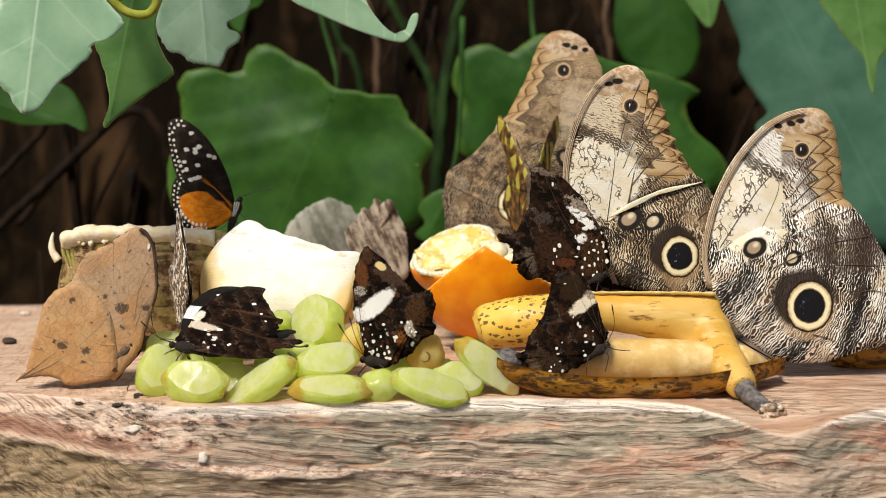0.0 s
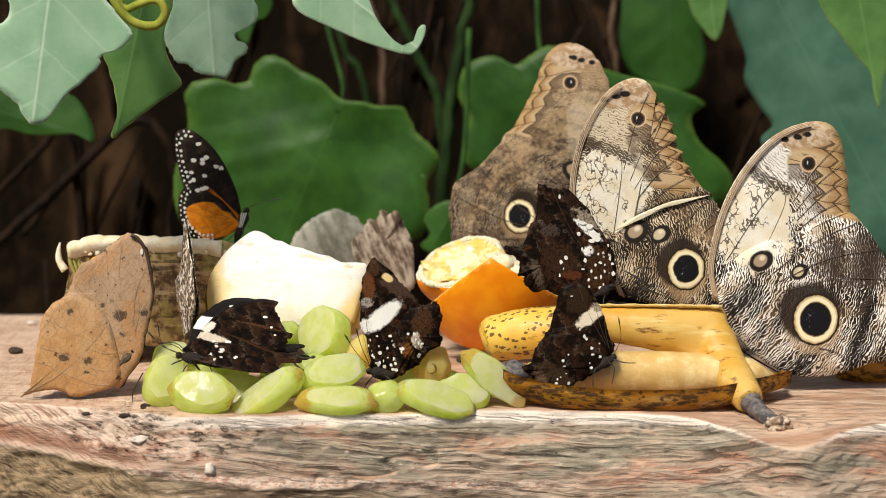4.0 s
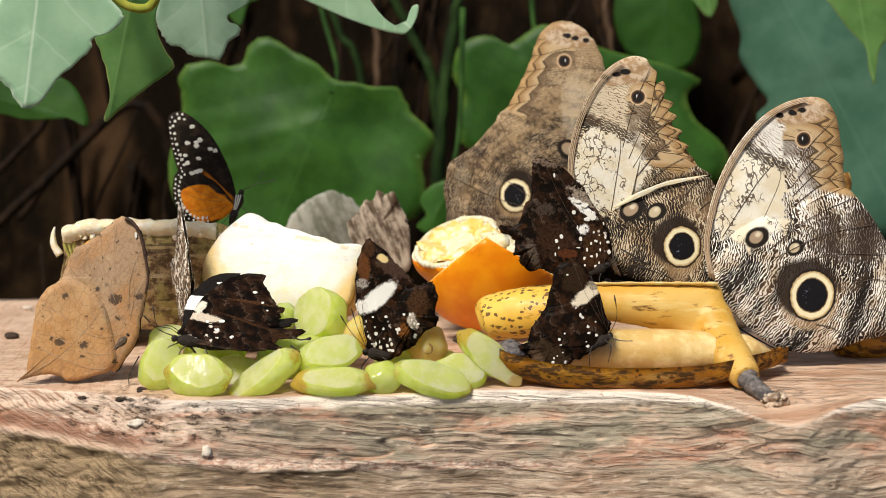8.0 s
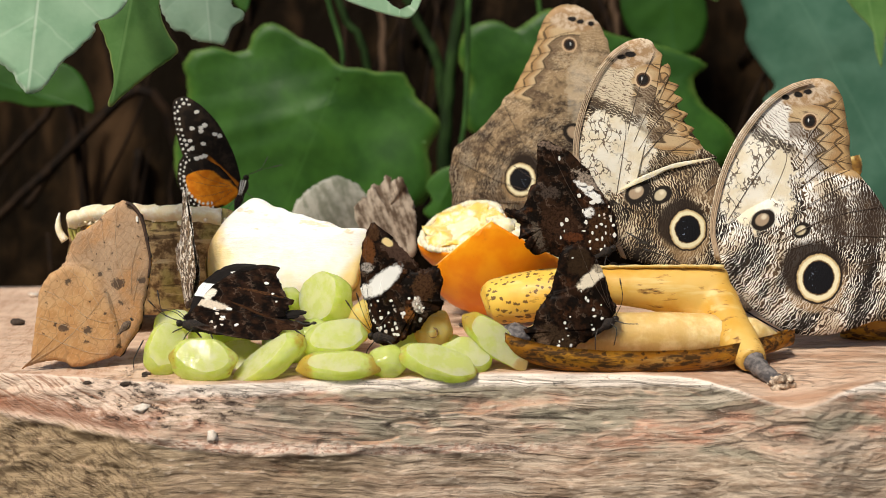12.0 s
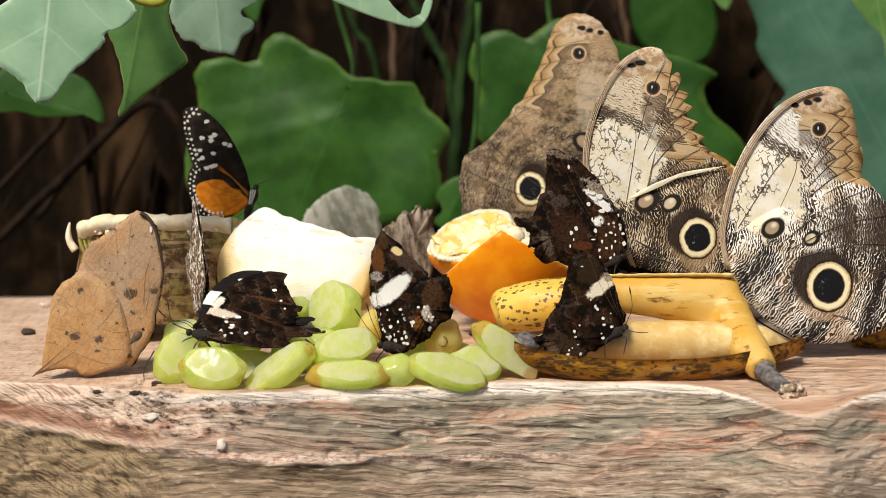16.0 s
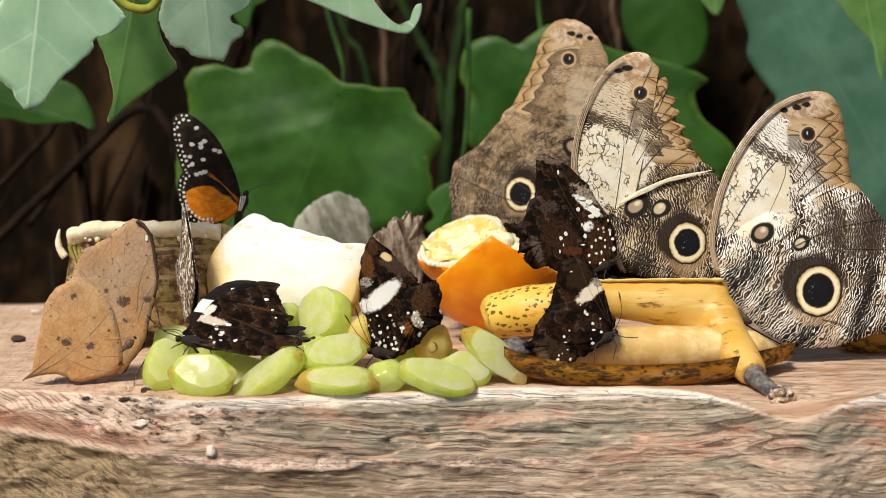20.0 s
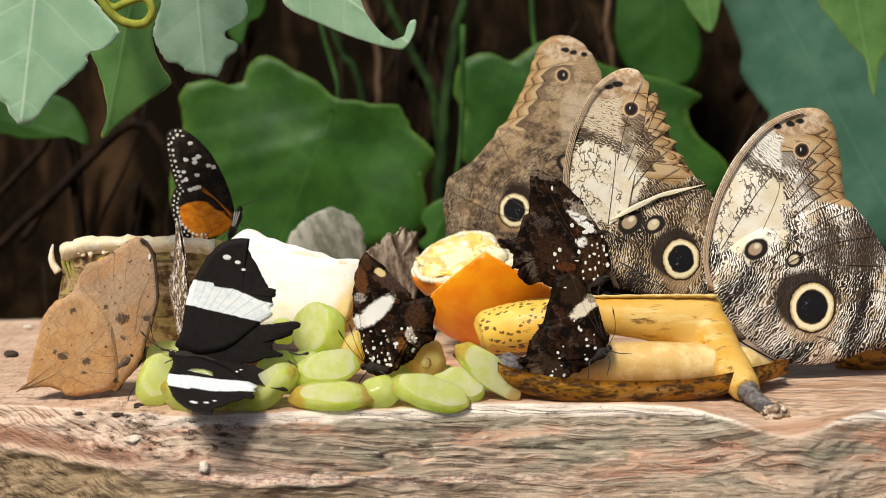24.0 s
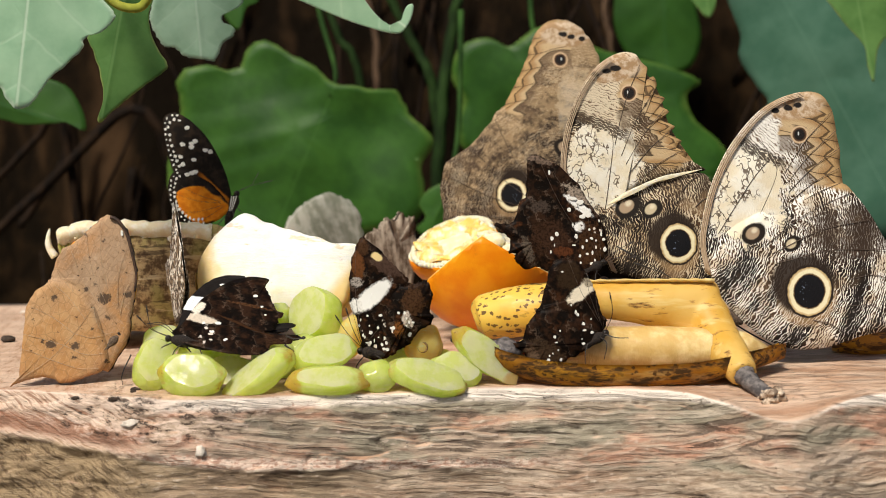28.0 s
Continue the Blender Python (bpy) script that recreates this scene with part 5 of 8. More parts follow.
grape((-0.0560, 0.0280, 0.0050), (8.0, 7.0, 8.0), (0, 0, 0), HALF)
grape((-0.0010, 0.0300, 0.0030), (5.0, 5.0, 4.4), (0, 0, 0), HALF)


def slab_block(name, at, label, category, outline, depth, mats, back=1.0, turn=(0, 0, 0), top_mat=0, rough=0.0008, k=4, seed=1, ends=0, puff=0.10, rounds=6):
    """A lump of fruit: the outline (mm) is drawn back by depth, with lumpy, rounded faces; the rim takes the second material where it faces down or aside."""
    ob = thing(name, at, label, category, turn)
    bm = bmesh.new()
    loop = loop_smooth(outline, k)
    mid = sum(loop, Vector((0, 0))) / len(loop)
    steps = [(-puff, 0.3), (-puff * 0.85, 0.6), (-puff * 0.5, 0.82), (0.0, 0.96), (0.04, 1.0), (0.3, 1.0), (0.6, 1.0), (0.9, back), (0.98, back * 0.95), (1.0, back * 0.8)]
    rows = []
    for t, s in steps:
        row = []
        for p in loop:
            q = mid + (p - mid) * s
            n = noise.fractal(Vector((q.x * 60, t * depth * 0.06, q.y * 60 + seed)), 0.8, 2.1, 4)
            dz = -0.012 * max(0.0, t) * max(0.0, min(1.0, (q.y - mid.y) / 0.004))
            row.append(bm.verts.new((q.x + rough * n, t * depth / 1000 + rough * n, q.y + rough * n + dz)))
        rows.append(row)
    n = len(loop)
    for i, (a, b) in enumerate(zip(rows, rows[1:])):
        for j in range(n):
            f = bm.faces.new([a[j], b[j], b[(j + 1) % n], a[(j + 1) % n]])
            nx = (loop[(j + 1) % n] - loop[j])
            down = nx.x > 0.0002 if top_mat == 0 else False
            f.material_index = ends if i < 4 else (1 if down else top_mat)
    f = bm.faces.new(rows[0])
    f.material_index = ends
    bm.faces.new(rows[-1][::-1])
    bmesh.ops.triangulate(bm, faces=[f])
    bmesh.ops.recalc_face_normals(bm, faces=bm.faces[:])
    if len(mats) == 2:
        rind = bm.copy()
        bmesh.ops.delete(rind, geom=[f for f in rind.faces if f.material_index == 0], context="FACES")
        for v in rind.verts:
            v.co += v.normal * 0.0005
        part("rind", rind, [mats[0], mats[1]], ob, "thin yellow rind")
    melt(part("flesh", bm, mats, ob), 0.0009, rounds)
    return ob


def melt(ob, size, rounds):
    """Fuses a part's pieces into one skin and rounds it off."""
    m = ob.modifiers.new("fuse", "REMESH")
    m.mode, m.voxel_size, m.use_smooth_shade = "VOXEL", size, True
    n = ob.modifiers.new("soften", "SMOOTH")
    n.iterations, n.factor = rounds, 0.5
    return ob


slab_block("melon_chunk", (-0.0576, 0.0600, 0.0175), "thick cream-coloured chunk of melon with a bitten upper edge", "melon",
           [(-29.4, 8.5), (-29.8, 17.0), (-26.4, 24.3), (-22.1, 29.5), (-17.5, 33.6), (-14.2, 35.7), (-10.4, 34.4), (-6.8, 32.1), (-3.5, 31.6), (-0.6, 30.3), (3.6, 29.2), (9.8, 27.0), (14.0, 25.9), (18.1, 24.2), (23.0, 23.9), (28.0, 22.7), (26.3, 15.3), (25.1, 8.0), (23.5, 2.2), (17.7, 0.0), (-1.2, -1.3), (-22.2, -1.0), (-28.0, 1.5)], 42, [MELON, MELON_RIND], 0.96, seed=3, k=3, rough=0.0011, puff=0.05, rounds=3, turn=(-14, 0, 0))
slab_block("pineapple_piece", (-0.1174, 0.0850, 0.0098), "pineapple piece with brown-green rind and pale top", "pineapple",
           [(-27.0, 23.4), (-27.2, 31.9), (-22.5, 35.3), (-12.0, 36.1), (2.8, 36.5), (15.4, 37.2), (25.9, 37.2), (36.5, 36.1), (40.6, 29.8), (39.4, 17.0), (38.2, 4.3), (31.7, -1.1), (14.8, -2.1), (-6.4, -2.6), (-21.2, -2.1), (-26.3, 8.5)], 50, [PINE_RIND, PINE_RIND, PINE_FLESH], 0.97, seed=8, top_mat=0, rough=0.0022)


def pineapple_top():
    """Pale flesh on the pineapple piece, with fibres torn up along its rim, and one dry scale at the end."""
    ob = thing("pineapple_flesh", (-0.1143, 0.0830, 0.0429), "torn pale flesh edge of the pineapple piece", "pineapple")
    bm = bmesh.new()
    pts = bend([Vector((a, 2, b)) / 1000 for a, b in [(-26.9, -1.1), (-18.9, 1.1), (-8.4, 1.9), (4.2, 1.5), (16.8, 1.1), (29.4, 0.0)]], 6)
    rnd = random.Random(4)
    tube(bm, [p + Vector((0, 0, rnd.uniform(-0.0004, 0.0004))) for p in pts], [0.0034 + rnd.uniform(-0.0004, 0.0004) for _ in pts], 12, squash=2.0)
    for i in range(130):
        t = rnd.random() * (len(pts) - 1.01)
        p = pts[int(t)].lerp(pts[int(t) + 1], t % 1) + Vector((rnd.uniform(-1, 1) * 0.002, rnd.uniform(-0.006, 0.004), rnd.uniform(-0.0024, 0.0022)))
        s = rnd.uniform(0.0004, 0.0010)
        blob(bm, p, (s * rnd.uniform(0.6, 1.6), s, s * rnd.uniform(0.5, 1.5)), i * 0.37, 0.5, 1)
    part("rim", bm, PINE_FLESH, ob)
    bm = bmesh.new()
    pts = bend([Vector((a, 1, b)) / 1000 for a, b in [(-29.1, -7.8), (-31.2, -4.2), (-31.5, -0.6), (-30.8, 2.7)]], 5)
    tube(bm, pts, lerps([0.0016, 0.0012, 0.0003], len(pts)), 8)
    part("scale", bm, PINE_FLESH, ob, "dry pale scale curling up")
    bm = bmesh.new()
    for i in range(3):
        x0 = -0.0255 + i * 0.0016
        pts = bend([Vector((x0, 0.001, 0.002 - i * 0.0004)), Vector((x0 - 0.001, -0.001, -0.004)), Vector((x0 + 0.001, -0.0005, -0.010 - i * 0.001))], 4)
        tube(bm, pts, lerps([0.0016, 0.0003], len(pts)), 6, squash=0.5)
    part("frayed_edge", bm, PINE_GREEN, ob, "yellow-green frayed fibres")


pineapple_top()


def orange_wedge():
    """A piece of an orange lying with its peel outwards, cut to a ridge."""
    ob = thing("orange_wedge", (0.0172, 0.1050, 0.0388), "orange wedge lying with its bright peel outwards", "orange", (0, 0, 0), group="orange pieces")
    for name, r, mats in (("peel", 0.0350, [PEEL, PITH]), ("flesh", 0.0326, [ORANGE_PULP, PITH])):
        bm = bmesh.new()
        blob(bm, (0, 0, 0), (r, r, r * 1.06), 3, 0.03, 5)
        lift = 0.0 if name == "peel" else 0.0005
        cut(bm, Vector((-0.0022, -0.033, 0.0029 + lift)), Vector((-0.597, 0.14, 0.80)), 1)
        cut(bm, Vector((-0.0022, -0.033, 0.0029 + lift)), Vector((0.51, 0.02, 0.86)), 1)
        cut(bm, Vector((0, -0.013, 0)), Vector((0, 1, 0.1)), 1)
        cut(bm, Vector((0, 0, -0.0375)), Vector((0, 0, -1)), 0)
        part(name, bm, mats, ob, flat=(1,))
    rnd = random.Random(6)
    bm = bmesh.new()
    for i in range(60):
        t = i / 59
        p = Vector((-0.001 + 0.026 * t, -0.0320 + 0.009 * t * t + rnd.uniform(0, 0.010), 0.0026 - 0.0150 * t))
        q = 0.0009 + 0.0024 * math.exp(-((t - 0.28) / 0.28) ** 2)
        blob(bm, p, (q * rnd.uniform(0.8, 1.8), q, q * rnd.uniform(0.6, 1.3)), i * 0.7, 0.5, 2)
    part("torn_pith", bm, PITH, ob, "torn white pith along the bitten edge")


orange_wedge()


def orange_half():
    """A bitten half with its pulp turned up to the light."""
    ob = thing("orange_half", (0.0055, 0.1120, 0.0330), "bitten orange half with pale wet pulp turned up", "orange", (27, -16, -10), group="orange pieces")
    bm = bmesh.new()
    blob(bm, (0, 0, 0), (0.0180, 0.0175, 0.0170), 6, 0.12, 4)
    cut(bm, Vector((0, 0, 0.004)), Vector((0, 0, 1)), 1)
    part("peel", bm, [PEEL, PITH], ob, flat=(1,))
    rnd = random.Random(2)
    bm = bmesh.new()
    for v in blob(bm, (0, 0, 0.0035), (0.0152, 0.0148, 0.0036), 4, 0.35, 5, freq=1.6):
        v.co.z += 0.0022 * noise.fractal(v.co * 130, 0.8, 2.1, 3) - 0.0050 * math.exp(-(v.co.x ** 2 + v.co.y ** 2) / 0.007 ** 2)
    part("pulp", bm, ORANGE_PULP, ob, "wet chewed pulp hollowed in the middle")
    bm = bmesh.new()
    for i in range(70):
        a = 2 * math.pi * i / 70
        q = rnd.uniform(0.0009, 0.0015)
        blob(bm, Vector((0.0160 * math.cos(a), 0.0156 * math.sin(a), 0.0042)), (q, q, q * 0.9), i * 0.4, 0.4, 2)
    part("torn_pith", bm, PITH, ob, "torn white pith on the rim")


orange_half()


def banana_body(bm, pts, radii, sides, flat, mat=0):
    """A five-cornered tube, as a banana's skin is."""
    pts = bend(pts, 6)
    rr = lerps(radii, len(pts))
    rings = tube(bm, pts, rr, sides, mat)
    return pts, rr


def bananas():
    ob = thing("banana", (0.0613, 0.0360, 0.0198), "yellow banana half, cut edge up, bent to a withered stem", "banana", group="bananas on the slab")
    o = Vector((0.0613, 0.0360, 0.0198))
    # upright slices of the half: along, top, bottom, half depth in mm
    cuts = [(-22.4, 8.6, -22.3, -3.5, 6.0), (-9.4, 9.5, -9.4, -3.8, 7.4), (-4.5, 9.5, -4.5, -4.1, 7.8), (6.4, 9.6, 6.4, -6.2, 8.4),
            (15.0, 9.6, 15.0, -8.2, 8.6), (21.3, 9.6, 21.3, -10.2, 8.4), (25.5, 9.6, 25.5, -11.2, 8.0), (29.5, 9.4, 29.5, -8.0, 7.0),
            (32.6, 8.6, 32.6, -3.0, 5.0), (33.8, 6.6, 33.8, 0.6, 2.4)]
    bm = bmesh.new()
    us = np.array([c[0] for c in cuts])
    rows = []
    for u in np.linspace(us[0], us[-1], 44):
        t, b_, w = (float(np.interp(u, us, [c[i] for c in cuts])) for i in (1, 3, 4))
        row = []
        for k in range(16):
            a = radians(90 - 6 + 192 * k / 15)
            q = Vector((u, math.cos(a) * w, b_ + (t - b_) * (0.5 + 0.5 * math.sin(a)))) / 1000
            if k in (0, 15):
                q.z = t / 1000
            row.append(bm.verts.new(q + Vector((0, 1, 0.4)) * 0.0005 * noise.noise(q * 140)))
        rows.append(row)
    for ra, rb in zip(rows, rows[1:]):
        for k in range(15):
            bm.faces.new([ra[k], rb[k], rb[k + 1], ra[k + 1]])
        bm.faces.new([ra[15], rb[15], rb[0], ra[0]])
    bm.faces.new(rows[0])
    bm.faces.new(rows[-1][::-1])
    bmesh.ops.recalc_face_normals(bm, faces=bm.faces[:])
    p = [Vector(q) - o for q in ((0.0880, 0.0360, 0.0216), (0.0905, 0.0330, 0.0170), (0.0932, 0.0270, 0.0098), (0.0959, 0.0180, 0.0053), (0.0986, 0.0088, 0.0006))]
    pts = bend(p, 6)
    tube(bm, pts, lerps([0.0066, 0.0076, 0.0074, 0.0065, 0.0050], len(pts)), 16)
    melt(part("skin", bm, BANANA, ob), 0.0007, 26)
    bm = bmesh.new()
    a, b, c, d = [Vector(q) - o for q in ((0.0980, 0.0100, 0.0014), (0.1002, 0.0055, -0.0012), (0.1030, 0.0012, -0.0034), (0.1062, -0.0028, -0.0050))]
    pts = bend([a, b, c, d], 6)
    rad = lerps([0.0038, 0.0031, 0.0028, 0.0026, 0.0022], len(pts))
    tube(bm, pts, [r * random.Random(i).uniform(0.9, 1.1) for i, r in enumerate(rad)], 10)
    part("stem", bm, STEM, ob, "withered dark grey stem with a torn end")
    bm = bmesh.new()
    rnd = random.Random(8)
    for i in range(46):
        w = Vector((rnd.uniform(-1, 1), rnd.uniform(-1, 1), rnd.uniform(-0.8, 0.9))) * 0.0024
        q = rnd.uniform(0.0006, 0.0013)
        blob(bm, c.lerp(d, rnd.uniform(0.55, 1.1)) + w, (q * rnd.uniform(0.9, 1.9), q, q), i * 0.9, 0.7, 2)
    part("torn_end", bm, TORN, ob, "torn pale fibres at the end of the stem")
    bm = bmesh.new()
    e = [Vector(q) - o for q in ((0.0500, 0.0330, 0.0291), (0.0667, 0.0320, 0.0293), (0.0803, 0.0315, 0.0293), (0.0925, 0.0320, 0.0289))]
    tube(bm, bend(e, 8), [0.0004 + 0.0004 * random.Random(i).random() for i in range(25)], 6, squash=2.5)
    part("cut_edge", bm, BANANA_FLESH, ob, "pale ragged cut edge of the skin")

    ob = thing("banana_end", (0.0268, 0.0460, 0.0164), "freckled yellow banana end", "banana", group="bananas on the slab")
    o = Vector((0.0268, 0.0460, 0.0164))
    bm = bmesh.new()
    p = [Vector(q) - o for q in ((0.0115, 0.0500, 0.0142), (0.0147, 0.0500, 0.0152), (0.0229, 0.0480, 0.0167), (0.0327, 0.0460, 0.0182), (0.0464, 0.0440, 0.0197))]
    banana_body(bm, p, [0.004, 0.0078, 0.0088, 0.0090, 0.0085], 14, 0)
    part("skin", bm, BANANA_FRECKLED, ob)

    ob = thing("split_banana", (0.0593, 0.0160, -0.0011), "overripe split banana with brown-blotched skin and cream flesh", "banana", group="bananas on the slab")
    o = Vector((0.0593, 0.0160, -0.0011))
    keys = [(0.0175, 0.0140, 0.0084), (0.0225, 0.0140, 0.0059), (0.0364, 0.0120, 0.0030), (0.0588, 0.0120, 0.0015), (0.0833, 0.0140, 0.0019), (0.1012, 0.0200, 0.0043), (0.1154, 0.0300, 0.0057)]
    pts = bend([Vector(q) - o for q in keys], 8)
    rad = lerps([0.0042, 0.0062, 0.0068, 0.0070, 0.0066, 0.0058, 0.0048], len(pts))
    bm = bmesh.new()
    rows = []
    for i, (p, r) in enumerate(zip(pts, rad)):
        row = []
        for k in range(13):
            a = radians(-205 + 205 * k / 12)
            w = 1 + 0.04 * noise.noise(Vector((i * 0.3, k * 0.4, 2)))
            row.append(bm.verts.new(p + Vector((0, math.cos(a) * r * 1.25, math.sin(a) * r * 0.9 + 0.001)) * w))
        rows.append(row)
    for a, b in zip(rows, rows[1:]):
        for k in range(12):
            bm.faces.new([a[k], b[k], b[k + 1], a[k + 1]])
    bmesh.ops.solidify(bm, geom=bm.faces[:], thickness=0.0012)
    bmesh.ops.recalc_face_normals(bm, faces=bm.faces[:])
    part("skin", bm, BANANA_RIPE, ob)
    bm = bmesh.new()
    fl = bend([Vector(q) - o for q in ((0.0227, 0.0180, 0.0062), (0.0334, 0.0240, 0.0067), (0.0526, 0.0260, 0.0071), (0.0757, 0.0270, 0.0066), (0.0920, 0.0270, 0.0064), (0.1020, 0.0270, 0.0058), (0.1100, 0.0290, 0.0046))], 7)
    tube(bm, fl, [r * (1 + 0.08 * noise.noise(p * 120)) for p, r in zip(fl, lerps([0.003, 0.0062, 0.0074, 0.0074, 0.0070, 0.0060, 0.002], len(fl)))], 14, squash=1.3)
    part("flesh", bm, BANANA_FLESH, ob, "soft cream flesh")
    bm = bmesh.new()
    tip = pts[0]
    blob(bm, tip + Vector((0.0032, 0.0015, 0.0002)), (0.0056, 0.0058, 0.0042), 4, 0.25, 3)
    part("tip", bm, STEM, ob, "blackened end of the skin")

    ob = thing("banana_piece", (0.1534, 0.0600, 0.0056), "brown and yellow banana lying behind a butterfly", "banana", group="bananas on the slab")
    bm = bmesh.new()
    tube(bm, bend([Vector(q) / 1000 for q in ((-14, 2, -2), (-4, 0, -1), (12, 0, 0), (30, 3, 1), (45, 6, 0))], 5), lerps([0.004, 0.0068, 0.0078, 0.0078, 0.005], 21), 14)
    part("skin", bm, BANANA_RIPE, ob)


bananas()


# ---- butterflies ----
def wing(name, outline, mats, parent, dy=0.0, bulge=1.2, seed=0, k=4, rings=8, veins=(), vein_mat=None, vein_r=0.12, label="", two=False, jag=0.0, rows=(), spot_mat=None):
    """A wing sheet; veins are lists of (u, v) in mm, which stand up from it as fine ribs. dy: metres behind the thing's own plane."""
    bm = bmesh.new()
    loop = loop_smooth(outline, k)
    if jag:
        rnd = random.Random(seed)
        loop = [p + Vector((rnd.uniform(-jag, jag), rnd.uniform(-jag, jag))) / 1000 for p in loop]

    def off(x, z, r):
        return bulge / 1000 * (1 - r * r) + 0.0005 * noise.noise(Vector((x * 90, z * 90, seed * 3.3))) - dy

    sheet(bm, loop, rings, off, 0.00016, two)
    mid = sum(loop, Vector((0, 0))) / len(loop)
    big = max((p - mid).length for p in loop)
    ob = part(name, bm, mats, parent, label)
    for v in veins:
        bm = bmesh.new()
        pts = bend([Vector((a / 1000, 0, b / 1000)) for a, b in v], 6)
        pts = [Vector((p.x, -off(p.x, p.z, min(1, (Vector((p.x, p.z)) - mid).length / big)) - 0.00003, p.z)) for p in pts]
        tube(bm, pts, lerps([vein_r * 1.3 / 1000, vein_r * 0.8 / 1000], len(pts)), 5)
        part("vein", bm, vein_mat or VEIN, ob)
    for (a, b, ra, rb) in rows:
        y = -off(a / 1000, b / 1000, min(1, (Vector((a / 1000, b / 1000)) - mid).length / big)) - 0.00004
        bm = bmesh.new()
        rnd = random.Random(round(a * 97 + b * 31))
        ring = [(ra * math.cos(t) * rnd.uniform(0.7, 1.15), rb * math.sin(t) * rnd.uniform(0.7, 1.15)) for t in (2 * math.pi * i / 9 for i in range(9))]
        lo = [bm.verts.new(((a + p) / 1000, y + 0.00012, (b + q) / 1000)) for p, q in ring]
        hi = [bm.verts.new(((a + p * 0.9) / 1000, y - 0.00002, (b + q * 0.9) / 1000)) for p, q in ring]
        bm.faces.new(hi)
        for i in range(9):
            bm.faces.new([lo[i], lo[(i + 1) % 9], hi[(i + 1) % 9], hi[i]])
        part("spot", bm, spot_mat or WHITE_SCALE, ob, smooth=False)
    return ob


def strand(name, pts, r0, r1, mat, parent, label="", sides=6, club=0.0):
    bm = bmesh.new()
    q = bend([Vector(p) / 1000 for p in pts], 5)
    rad = lerps([r0 / 1000, r1 / 1000], len(q))
    if club:
        rad[-3:] = [club * 0.6 / 1000, club / 1000, club * 0.5 / 1000]
    tube(bm, q, rad, sides)
    return part(name, bm, mat, parent, label)


def torso(parent, head, tail, r, mat, fat=1.0):
    """Body from head to tail (mm): thorax and abdomen in one, the head and the eyes apart."""
    bm = bmesh.new()
    a, b = Vector(head) / 1000, Vector(tail) / 1000
    n = 16
    pts = [a.lerp(b, 0.06 + 0.94 * i / n) for i in range(n + 1)]
    prof = lerps([0.55, 0.95, 1.1, 1.0, 0.75, 0.8, 0.85, 0.8, 0.65, 0.45, 0.15], n + 1)
    tube(bm, pts, [r / 1000 * q * fat for q in prof], 12)
    part("body", bm, mat, parent)
    bm = bmesh.new()
    blob(bm, a, (r * 0.62 / 1000,) * 3, 1, 0.1, 3)
    hd = part("head", bm, mat, parent)
    for s in (-1, 1):
        bm = bmesh.new()
        blob(bm, a + Vector((-0.15, s * 0.5, 0.15)) * r / 1000, (r * 0.32 / 1000,) * 3, 2, 0.0, 2)
        part("eye", bm, CHITIN, hd)


SWARM = "butterflies feeding on the fruit"


def rib_fan(root, ends, bow=0.06, start=0.12):
    """Veins from near the root of a wing to points on its margin, slightly bowed."""
    out = []
    for i, (a, b) in enumerate(ends):
        dx, dz = a - root[0], b - root[1]
        mid = (1 + start) / 2
        out.append([(root[0] + dx * start, root[1] + dz * start), (root[0] + dx * mid - dz * bow, root[1] + dz * mid + dx * bow), (a, b)])
    return out


# owl butterfly beside the bananas, in full view
owl_r = thing("owl_butterfly", (0.0913, 0.0360, 0.0325), "large owl butterfly with closed grey-brown rippled wings and a big eyespot", "butterfly", group=SWARM)
OWL_R = owl_mat("owl_wing", (-12.0, 12.0), (34.1, -8.0, 8.0), (15.4, 12.1, 2.9), (28.3, 8.4, 2.2),
                (40.1, 43.5, 11.5, 26.5, 14.0, 16.0, 30.7, 45.3, 26.5, 56.4), 1, deep=16.0, low=36.0, pale_lines=(0.95, 0.91, 0.84), band=(10.8, 43.0, 25.3, 35.2), warm=0.14, bright=0.02)
wing("forewing", [(-1.1, -1.0), (-2.9, 9.7), (-1.1, 21.4), (2.2, 32.0), (7.8, 42.6), (15.3, 51.8), (22.9, 57.1), (31.5, 59.6), (37.8, 58.7), (41.4, 54.1), (42.8, 49.3), (43.5, 44.5), (44.6, 39.7), (44.5, 34.9), (45.4, 30.1), (44.8, 24.3), (35.4, 11.7), (16.3, 0.0), (6.7, -3.9)], [OWL_R], owl_r, 0.0008, 1.0, 1,
     veins=rib_fan((8.4, 9.7), [(41.8, 53.1), (43.5, 46.8), (44.4, 40.7), (44.5, 33.9), (44.6, 28.7)], 0.02, 0.52) + [[(3.4, 12.0), (14.6, 30.0), (20.5, 38.0), (17.0, 44.0)], [(20.5, 38.0), (23.0, 32.0), (16.0, 15.0)]], vein_r=0.10)
for i, m in enumerate((VEIN_TAN, COSTA, VEIN_TAN, COSTA)):
    strand("costa", [(a + i * 0.5, -0.35, b - i * 0.32) for a, b in [(-0.8, -1.0), (-2.7, 9.7), (-0.9, 21.4), (2.4, 32.0), (8.0, 42.4), (15.5, 51.6), (23.1, 56.9), (30.5, 59.2)]], 0.30, 0.14, m, owl_r)
